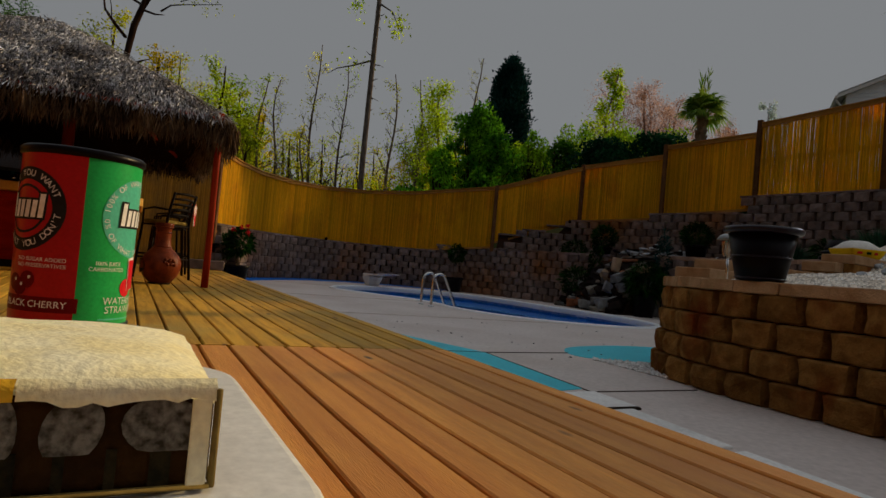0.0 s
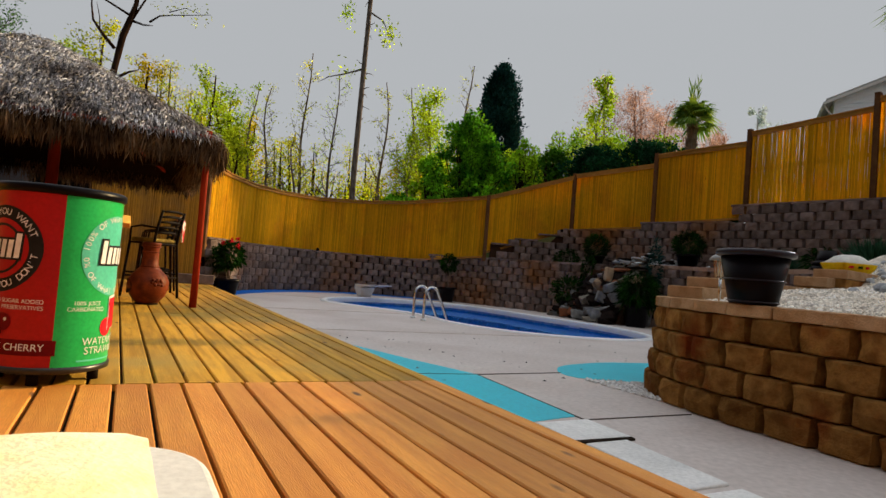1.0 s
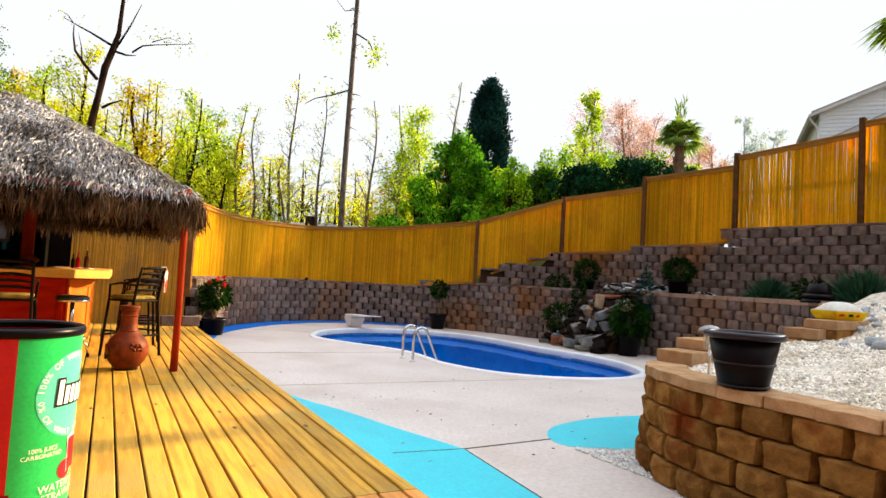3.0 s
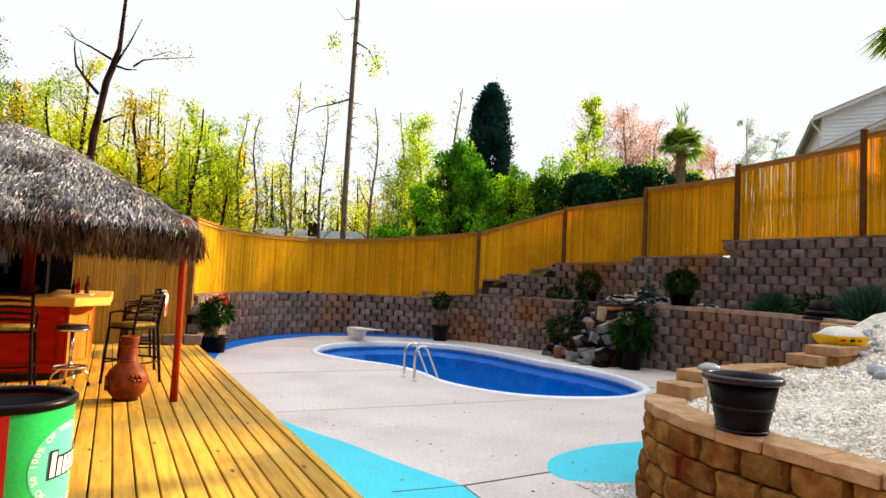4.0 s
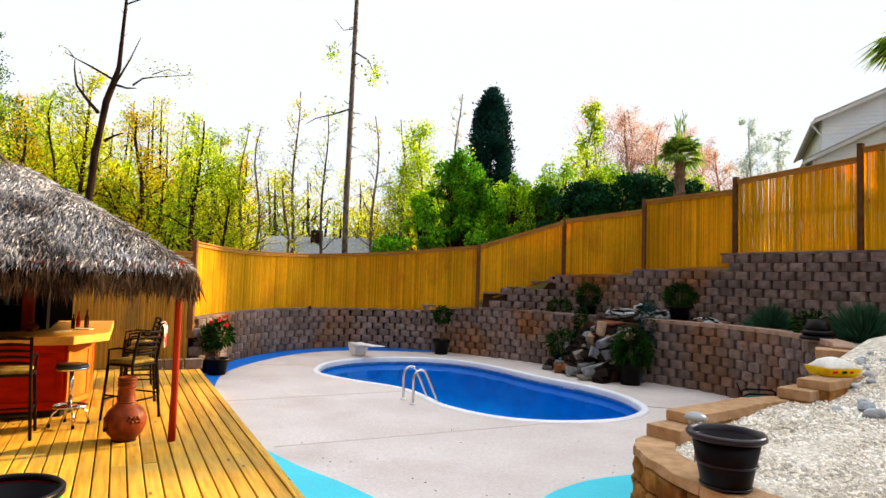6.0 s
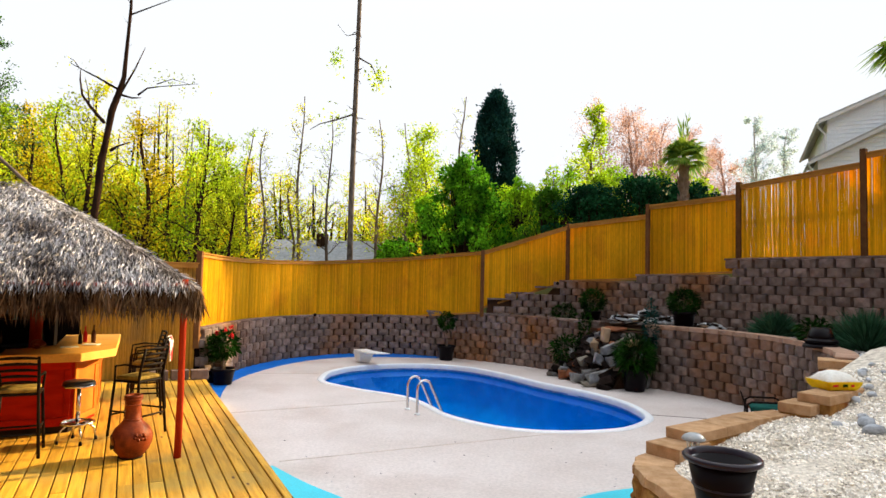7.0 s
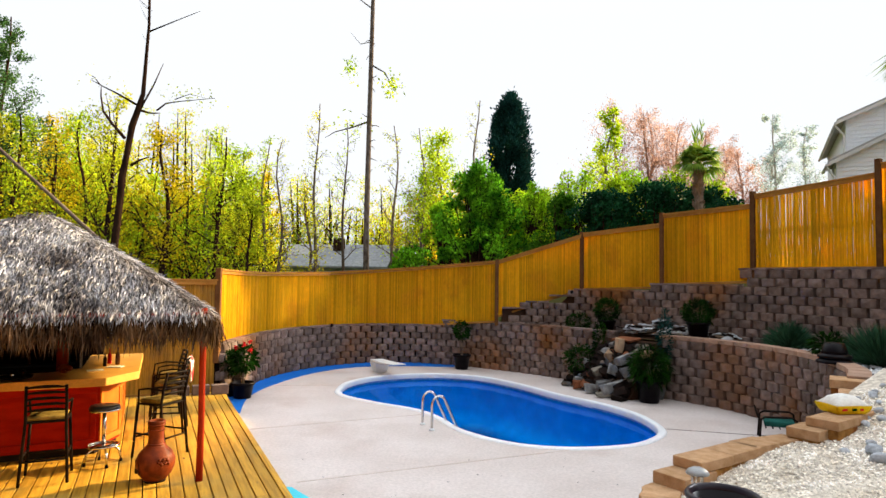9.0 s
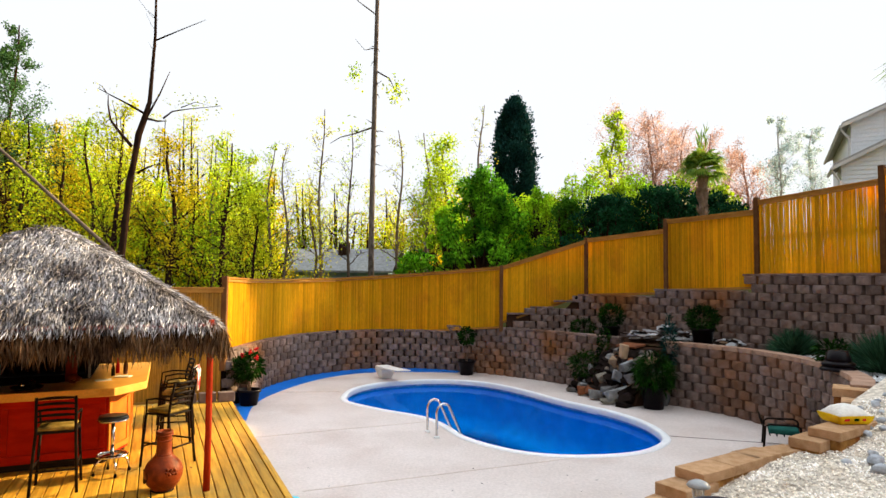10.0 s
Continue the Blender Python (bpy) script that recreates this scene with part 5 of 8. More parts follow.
def build_seating():
    ch = bar_chair()
    spots = [(5.32, 2.64, DECK_ROT + 90), (5.90, 1.36, DECK_ROT + 135), (7.30, 1.22, DECK_ROT + 170), (8.30, 1.22, DECK_ROT + 186)]
    for i, (u, v, r) in enumerate(spots):
        m = Matrix.Translation(D(u, v)) @ pose(0, 0, 0, 0, 0, r)
        if i == 0:
            ch.matrix_basis = m
        else:
            copy_thing(ch, m)
    # towel over a chair back
    verts, faces = [], []
    n = 10
    for i in range(n + 1):
        for j in range(9):
            s = (i / n - 0.5) * 0.30
            t = j / 8
            z = 1.20 - abs(t - 0.35) * 0.62
            y = 0.0 if t < 0.35 else 0.0
            off = (-0.03 if t < 0.35 else 0.035) * min(1, abs(t - 0.35) * 8) + 0.012 * math.sin(i * 1.7 + j * 0.4)
            verts.append((s + 0.01 * math.sin(j * 1.1), off, z))
    for i in range(n):
        for j in range(8):
            k = i * 9 + j
            faces.append((k, k + 1, k + 10, k + 9))
    tw = raw("towel", verts, faces, M["towel"], smooth=True)
    tw.matrix_basis = Matrix.Translation(D(7.27, 0.93)) @ pose(0, 0, 0, 0, 0, DECK_ROT + 170)
    md = tw.modifiers.new("thick", "SOLIDIFY")
    md.thickness = 0.012
    tagged(tw, "red and white towel draped over the back of a bar chair", "towel")
    # round swivel stool
    st = thing("bar_stool", "round black-topped bar stool on a chrome base with foot ring", "stool", *D(5.72, 2.05))
    bm = bmesh.new()
    lathe(bm, [(0, 0.70), (0.165, 0.70), (0.185, 0.715), (0.19, 0.745), (0.175, 0.775), (0.12, 0.785), (0, 0.787)], 32)
    part("seat", bm, M["black_vinyl"], st, smooth=True)
    bm = bmesh.new()
    lathe(bm, [(0.186, 0.705), (0.194, 0.71), (0.194, 0.728), (0.186, 0.732)], 32)
    part("seat_band", bm, M["chrome"], st, smooth=True)
    bm = bmesh.new()
    tube(bm, [(0, 0, 0.22), (0, 0, 0.70)], 0.026, 12)
    part("column", bm, M["chrome"], st, smooth=True)
    bm = bmesh.new()
    ring = [(0.19 * math.cos(a), 0.19 * math.sin(a), 0.25) for a in np.linspace(0, 2 * math.pi, 33)]
    tube(bm, ring, 0.014, 8, cap=False)
    part("foot_ring", bm, M["chrome"], st, smooth=True)
    bm = bmesh.new()
    lathe(bm, [(0.0, 0.225), (0.175, 0.235), (0.18, 0.25), (0.0, 0.262)], 28)
    part("foot_plate", bm, M["chrome"], st, smooth=True)
    for k in range(4):
        a = math.pi / 4 + k * math.pi / 2
        bm = bmesh.new()
        tube(bm, [(0.10 * math.cos(a), 0.10 * math.sin(a), 0.24), (0.19 * math.cos(a), 0.19 * math.sin(a), 0.16), (0.22 * math.cos(a), 0.22 * math.sin(a), 0.03)], 0.014, 8)
        leg = part("leg", bm, M["chrome"], st, smooth=True)
        bm = bmesh.new()
        tube(bm, [(0.22 * math.cos(a), 0.22 * math.sin(a), 0.0), (0.22 * math.cos(a), 0.22 * math.sin(a), 0.035)], 0.02, 8)
        part("rubber_foot", bm, M["iron"], leg, smooth=True)
    # chiminea
    cm = thing("chiminea", "terracotta clay chiminea with a tall narrow neck on the deck", "chiminea", *D(4.72, 1.43))
    bm = bmesh.new()
    lathe(bm, [(0, 0.012), (0.11, 0.012), (0.13, 0.03), (0.19, 0.10), (0.225, 0.19), (0.225, 0.27), (0.19, 0.35), (0.13, 0.41), (0.095, 0.45), (0.088, 0.55), (0.085, 0.66), (0.10, 0.70), (0.105, 0.725), (0.095, 0.735), (0.07, 0.73), (0.066, 0.5), (0, 0.46)], 40)
    for v in bm.verts:
        if 0.08 < v.co.z < 0.4:
            v.co.xy *= 1 + 0.012 * noise.noise(v.co * 9)
    part("pot_body", bm, M["terracotta"], cm, smooth=True)
    for z, r in ((0.45, 0.098), (0.62, 0.089), (0.685, 0.098)):
        bm = bmesh.new()
        tube(bm, [(r * math.cos(a), r * math.sin(a), z) for a in np.linspace(0, 2 * math.pi, 33)], 0.009, 6, cap=False)
        part("neck_band", bm, M["terracotta"], cm, smooth=True)
    bm = bmesh.new()
    for k in range(11):
        a = radians(-52) + 0.055 * k
        z = 0.27 + 0.03 * math.sin(k * 1.7)
        bmesh.ops.create_icosphere(bm, subdivisions=1, radius=0.022, matrix=Matrix.Translation((0.222 * math.cos(a), 0.222 * math.sin(a), z)))
    part("leaf_relief", bm, M["terracotta"], cm, "moulded leaf relief", smooth=True)
    a0 = radians(226)
    verts = [(0.228 * math.cos(a0 + 0.42 * math.cos(t)), 0.228 * math.sin(a0 + 0.42 * math.cos(t)), 0.21 + 0.085 * math.sin(t)) for t in np.linspace(0, 2 * math.pi, 20, endpoint=False)]
    raw("fire_mouth", verts, [tuple(range(20))], M["dark"], cm, "sooty fire opening")
    bm = bmesh.new()
    tube(bm, [(0.12 * math.cos(a), 0.12 * math.sin(a), 0.010) for a in np.linspace(0, 2 * math.pi, 25)], 0.01, 6, cap=False)
    part("stand_ring", bm, M["iron"], cm, smooth=True)


# ---- drinks cooler with printed sides ----
def text_flat(s, size):
    cu = bpy.data.curves.new("lettering", "FONT")
    cu.body, cu.size, cu.align_x, cu.align_y = s, size, "CENTER", "CENTER"
    ob = new("lettering", cu)
    me = bpy.data.meshes.new_from_object(ob.evaluated_get(bpy.context.evaluated_depsgraph_get()))
    vs = [tuple(v.co) for v in me.vertices]
    fs = [tuple(p.vertices) for p in me.polygons]
    bpy.data.objects.remove(ob)
    bpy.data.curves.remove(cu)
    bpy.data.meshes.remove(me)
    return vs, fs


def build_cooler():
    R0, R1, H, z0 = 0.254, 0.262, 0.82, 0.075
    co = thing("drinks_cooler", "round open-topped drinks cooler with red and green printed sides", "cooler", -1.754, 3.049, 0, 0)
    rad = lambda z: R0 + (R1 - R0) * (z - z0) / H

    def wrap(name, verts, faces, key, th, zc, lift, parent=co, label=""):
        out = []
        for x, y, *_ in verts:
            z = zc + y
            a = th + x / R0
            r = rad(z) + lift
            out.append((r * math.cos(a), r * math.sin(a), z))
        return raw(name, out, faces, M[key], parent, label)
    for k, (a0, key) in enumerate(((-173, "red_print"), (-53, "green_print"), (67, "red_print"))):
        n = 24
        verts, faces = [], []
        for i in range(n + 1):
            a = radians(a0 + 120 * i / n)
            for z in (z0, 0.875):
                verts.append((rad(z) * math.cos(a), rad(z) * math.sin(a), z))
        faces = [(2 * i, 2 * i + 2, 2 * i + 3, 2 * i + 1) for i in range(n)]
        raw("side_panel", verts, faces, M[key], co, ("glossy red printed panel", "glossy green printed panel", "glossy red printed panel")[k], smooth=True)
    bm = bmesh.new()
    lathe(bm, [(0.0, 0.30), (0.238, 0.30), (0.244, 0.87), (R1 + 0.003, 0.872), (R1 + 0.012, 0.88), (R1 + 0.012, 0.905), (R1, 0.915), (0.25, 0.91), (0.246, 0.90)], 56)
    part("rim", bm, M["plastic_black"], co, "black plastic rim and tub", smooth=True)
    bm = bmesh.new()
    lathe(bm, [(0, 0.05), (R0 - 0.03, 0.05), (R0 + 0.008, 0.06), (R0 + 0.01, 0.085), (R0 - 0.01, 0.09), (0, 0.09)], 56)
    part("base", bm, M["black_vinyl"], co, smooth=True)
    for k in range(4):
        a = radians(20 + 90 * k)
        bm = bmesh.new()
        tube(bm, [(0.20 * math.cos(a), 0.20 * math.sin(a), 0.0), (0.20 * math.cos(a), 0.20 * math.sin(a), 0.06)], 0.026, 10)
        part("caster", bm, M["iron"], co, smooth=True)

    def disc(name, th, zc, rx, ry, key, lift, n=48, inner=0.0):
        c = [(rx * math.cos(t), ry * math.sin(t)) for t in np.linspace(0, 2 * math.pi, n, endpoint=False)]
        if inner:
            verts = c + [(x * inner, y * inner) for x, y in c]
            faces = [(i, (i + 1) % n, n + (i + 1) % n, n + i) for i in range(n)]
        else:
            verts, faces = [], []
            for r in np.linspace(0.0, 1.0, 7):
                verts += [(x * r, y * r) for x, y in c]
            faces = [(k * n + i, k * n + (i + 1) % n, (k + 1) * n + (i + 1) % n, (k + 1) * n + i) for k in range(6) for i in range(n)]
        return wrap(name, verts, faces, key, th, zc, lift)

    def words(s, th, zc, size, key, lift=0.004):
        vs, fs = text_flat(s, size)
        wrap("lettering", vs, fs, key, th, zc, lift)

    def ring_words(s, th, zc, r, size, start, step, key, flip=False):
        for i, chx in enumerate(s):
            if chx == " ":
                continue
            a = radians(start + step * i)
            vs, fs = text_flat(chx, size)
            rot = a - math.pi / 2 + (math.pi if flip else 0)
            vs = [(r * math.cos(a) + x * math.cos(rot) - y * math.sin(rot), r * math.sin(a) + x * math.sin(rot) + y * math.cos(rot)) for x, y, *_ in vs]
            wrap("letter", vs, fs, key, th, zc, 0.004)

    def emblem(th, zc):
        """Plain emblem: white slanted bars on a black backing."""
        for lift, grow, key in ((0.005, 0.010, "black_ink"), (0.0065, 0.0, "white_ink")):
            for k in range(6):
                verts, faces = [], []
                x, w, h = -0.105 + 0.036 * k, 0.025, 0.11 if k in (0, 5) else 0.08
                i = len(verts)
                verts += [(x - grow, -0.04 - grow), (x + w + grow, -0.04 - grow), (x + w + grow + 0.008, -0.04 + h + grow), (x - grow + 0.008, -0.04 + h + grow)]
                faces.append((i, i + 1, i + 2, i + 3))
                wrap("emblem_bar", verts, faces, key, th, zc, lift)
    for th in (radians(-112), radians(128)):
        disc("badge", th, 0.61, 0.195, 0.195, "black_ink", 0.0015)
        disc("badge_inner", th, 0.61, 0.137, 0.137, "red_print", 0.003)
        disc("badge_ring", th, 0.61, 0.114, 0.114, "black_ink", 0.0045, inner=0.9)
        emblem(th, 0.61)
        ring_words("WHAT YOU WANT", th, 0.61, 0.165, 0.042, 155, -10.8, "white_ink")
        ring_words("NOT WHAT YOU DON'T", th, 0.61, 0.165, 0.042, 190, 9.4, "white_ink", flip=True)
        words("NO SUGAR ADDED", th + 0.40, 0.38, 0.026, "white_ink")
        words("NO PRESERVATIVES", th + 0.40, 0.352, 0.026, "white_ink")
        verts, faces = [(-0.20, -0.035), (0.20, -0.035), (0.20, 0.035), (-0.20, 0.035)], [(0, 1, 2, 3)]
        vs = [(-0.20 + 0.4 * i / 10, y) for i in range(11) for y in (-0.035, 0.035)]
        wrap("label_bar", vs, [(2 * i, 2 * i + 2, 2 * i + 3, 2 * i + 1) for i in range(10)], "dark_red", th + 0.30, 0.175, 0.002)
        words("BLACK CHERRY", th + 0.30, 0.175, 0.044, "white_ink")
        for dx, dz in ((-0.03, 0.27), (0.05, 0.285), (0.01, 0.25)):
            disc("cherry", th + dx / R0, dz, 0.04, 0.04, "dark_red", 0.003, 20)
            disc("cherry_shine", th + (dx + 0.012) / R0, dz + 0.012, 0.008, 0.008, "white_ink", 0.0045, 10)
    th = radians(9)
    disc("badge", th, 0.61, 0.195, 0.195, "aqua_print", 0.0015)
    emblem(th, 0.61)
    ring_words("100% OF WHAT YOU WANT", th, 0.61, 0.176, 0.038, 172, -8.2, "white_ink")
    ring_words("0% OF WHAT YOU DON'T", th, 0.61, 0.176, 0.038, 188, 8.4, "white_ink", flip=True)
    words("100% JUICE", th - 0.56, 0.38, 0.027, "white_ink")
    words("CARBONATED", th - 0.56, 0.352, 0.027, "white_ink")
    disc("strawberry", th - 0.06, 0.265, 0.048, 0.045, "red_ink", 0.003, 24)
    vs = [(-0.02, -0.045), (0.075, -0.04), (0.045, 0.13), (-0.03, 0.12)]
    wrap("melon_slice", vs, [(0, 1, 2, 3)], "white_ink", th + 0.06, 0.29, 0.0035)
    wrap("melon_flesh", [(-0.012, -0.037), (0.058, -0.033), (0.038, 0.115), (-0.024, 0.11)], [(0, 1, 2, 3)], "red_ink", th + 0.06, 0.29, 0.0055)
    words("WATERMELON", th + 0.05, 0.20, 0.049, "white_ink")
    words("STRAWBERRY", th + 0.05, 0.157, 0.049, "white_ink")
    vs = [(-0.17 + 0.34 * i / 10, y) for i in range(11) for y in (-0.004, 0.004)]
    wrap("small_print_bar", vs, [(2 * i, 2 * i + 2, 2 * i + 3, 2 * i + 1) for i in range(10)], "aqua_print", th, 0.112, 0.002)


M["plaid"] = mat("cushion_plaid", (0.012, 0.012, 0.008), (0.03, 0.024, 0.012), 0.9, 60, 160, 0.4, 0.2)
M["dark_red"] = mat("cooler_dark_red", (0.16, 0.008, 0.01), (0.12, 0.006, 0.008), 0.3, 3, 60, 0)


def build_footstool():
    c = D(-2.385, 2.115)
    fs = thing("footstool", "white moulded resin footstool on the deck", "footstool", c.x, c.y, 0, DECK_ROT)
    # local x along the boards, local y towards the house side
    bm = bmesh.new()
    box(bm, 0, 0, 0.233, 1.0, 1.04, 0.04)
    edges = [e for e in bm.edges if abs(e.verts[0].co.z - e.verts[1].co.z) > 0.02]
    bmesh.ops.bevel(bm, geom=edges, offset=0.20, segments=8, affect="EDGES", profile=0.5)
    bm.normal_update()
    rim = [e for e in bm.edges if e.verts[0].co.z > 0.25 and e.verts[1].co.z > 0.25 and any(abs(f.normal.z) < 0.5 for f in e.link_faces)]
    bmesh.ops.bevel(bm, geom=rim, offset=0.015, segments=3, affect="EDGES", profile=0.5)
    part("top", bm, M["white_plastic"], fs)
    for sx in (-1, 1):
        for sy in (-1, 1):
            bm = bmesh.new()
            tube(bm, [(sx * 0.33, sy * 0.36, 0.22), (sx * 0.36, sy * 0.39, 0.0)], [0.05, 0.035], 12)
            part("leg", bm, M["white_plastic"], fs, smooth=True)
    cu = thing("seat_cushion", "thick cushion with yellow top and leaf-patterned brown sides", "cushion", *D(-2.445, 2.14, 0.254), rz=DECK_ROT)
    L, W, Hc = 0.47, 0.84, 0.114
    bm = bmesh.new()
    box(bm, 0, 0, Hc / 2 - 0.004, L, W, Hc - 0.008, 0.016)
    part("filling", bm, M["cushion_side"], cu, "brown woven cushion side")
    bm = bmesh.new()
    nx, ny = 20, 26
    g = [[bm.verts.new(((i / nx - 0.5) * (L + 0.002), (j / ny - 0.5) * (W + 0.002), Hc + 0.001 - 0.012 * (abs(2 * i / nx - 1) ** 16 + abs(2 * j / ny - 1) ** 16) + 0.018 * (1 - abs(2 * i / nx - 1) ** 4) * (1 - abs(2 * j / ny - 1) ** 4) + 0.004 * noise.noise(Vector((i * 0.4, j * 0.4, 1))))) for j in range(ny + 1)] for i in range(nx + 1)]
    for i in range(nx):
        for j in range(ny):
            bm.faces.new((g[i][j], g[i + 1][j], g[i + 1][j + 1], g[i][j + 1]))
    part("top_cover", bm, M["cushion_top"], cu, "pale yellow woven top", smooth=True)
    loop = [(-L / 2 - 0.003, -W / 2), (-L / 2 - 0.003, W / 2)], [(-L / 2, -W / 2 - 0.003), (L / 2, -W / 2 - 0.003)]
    for y0, y1, key, lab in ((-W / 2, -0.24, "cushion_top", "pale border along the top edge"), (-0.238, W / 2, "edge_band", "golden yellow border along the top edge")):
        n = 14
        verts, faces = [], []
        wob = random.Random(len(lab))
        for q in range(n + 1):
            y = y0 + (y1 - y0) * q / n
            verts += [(-L / 2 + 0.012, y, Hc + 0.003), (-L / 2 - 0.004, y, Hc - 0.004), (-L / 2 - 0.005, y, Hc - 0.014 - wob.uniform(0.0, 0.008))]
        for q in range(n):
            faces += [(3 * q, 3 * q + 1, 3 * q + 4, 3 * q + 3), (3 * q + 1, 3 * q + 2, 3 * q + 5, 3 * q + 4)]
        raw("edge_band", verts, faces, M[key], cu, lab, smooth=True)
    bm = bmesh.new()
    box(bm, -L / 2 - 0.0035, -W / 2 + 0.014, Hc * 0.46, 0.005, 0.020, Hc * 0.80, 0.002)
    part("corner_band", bm, M["cushion_top"], cu, "pale cream corner strip")
    # dark plaid on the lower half of the side
    for k in range(18):
        bm = bmesh.new()
        box(bm, -L / 2 - 0.0022, -W / 2 + 0.05 + 0.045 * k, 0.026, 0.002, 0.010 if k % 3 else 0.02, 0.046)
        part("plaid_stripe", bm, M["plaid"], cu)
    for z in (0.006,):
        for a, b in loop:
            bm = bmesh.new()
            tube(bm, [(*a, z), (*b, z)], 0.0035, 8)
            part("piping", bm, M["piping"], cu, smooth=True)
    bm = bmesh.new()
    tube(bm, [(-L / 2 - 0.002, -W / 2 - 0.002, 0.004), (-L / 2 - 0.002, -W / 2 - 0.002, Hc - 0.006)], 0.004, 8)
    part("piping", bm, M["piping"], cu, smooth=True)
    # pale leaf shapes printed on the near side
    x = -L / 2 - 0.0035
    for yc, w, h, lean in ((-0.372, 0.082, 0.05, 0.25), (-0.289, 0.055, 0.055, -0.5), (-0.227, 0.034, 0.055, 0.0), (-0.16, 0.07, 0.05, 0.4), (-0.06, 0.06, 0.05, -0.4), (0.04, 0.07, 0.05, 0.3)):
        n = 20
        verts = []
        for t in np.linspace(0, 2 * math.pi, n, endpoint=False):
            y, z = w * 0.5 * math.cos(t), h * 0.62 * math.sin(t)
            verts.append((x, yc + y, min(Hc - 0.014, max(0.045, 0.070 + z + lean * y * 0.4))))
        raw("leaf_print", verts, [tuple(range(n))], M["cushion_leaf"], cu, "pale printed leaf")


# ---- planted pots and loose things ----
def foliage(rng, n, radius, height, base, length, width, spread=1.0, droop=0.3, shape="ball"):
    cs, ws = [], []
    for _ in range(n):
        if shape == "ball":
            d = rng.normal(size=3)
            d /= np.linalg.norm(d)
            p = d * rng.uniform(0.35, 1.0) ** 0.6 * np.array([radius, radius, height / 2]) + np.array([0, 0, base + height / 2])
            w = d * spread + rng.normal(0, 0.5, 3) + np.array([0, 0, 0.3])
        else:
            a, e = rng.uniform(0, 6.283), rng.uniform(0.25, 1.45)
            w = np.array([math.cos(a) * math.cos(e), math.sin(a) * math.cos(e), math.sin(e)])
            p = np.array([0, 0, base]) + w * rng.uniform(0.0, 0.95) * radius
        cs.append(p)
        ws.append(w)
    return blades(rng, cs, ws, length, width, droop)


def plant_pot(bm, r, h):
    return lathe(bm, [(0, 0), (r * 0.72, 0), (r * 0.74, 0.02), (r * 0.93, h * 0.84), (r * 1.04, h * 0.85), (r * 1.06, h * 0.98), (r * 1.0, h), (r * 0.92, h * 0.97), (r * 0.88, h * 0.85), (0, h * 0.84)], 28)


def potted(name, label, x, y, z, r, h, leaf_r, leaf_h, n, length, width, seed, shape="ball", key="leaf_pot", stem=0.0, droop=0.3):
    t = thing(name, label, "potted plant", x, y, z)
    if h:
        bm = bmesh.new()
        part("pot", plant_pot(bm, r, h), M["plastic_black"], t, "dark plastic pot", smooth=True)
    rng = np.random.default_rng(seed)
    v, f = foliage(rng, n, leaf_r, leaf_h, h * 0.8 + stem, length, width, shape=shape, droop=droop)
    ob = raw("foliage", v, f, M[key], t, "dense green leaves")
    ob["kind"] = "stuff"
    if stem:
        for k in range(4):
            bm = bmesh.new()
            a = k * 1.6
            tube(bm, [(0.02 * math.cos(a), 0.02 * math.sin(a), h * 0.8), (0.05 * math.cos(a), 0.05 * math.sin(a), h * 0.8 + stem * 0.6), (0.12 * math.cos(a), 0.12 * math.sin(a), h * 0.8 + stem + leaf_h * 0.5)], [0.012, 0.009, 0.004], 6)
            part("stem", bm, M["bark"], t)
    return t


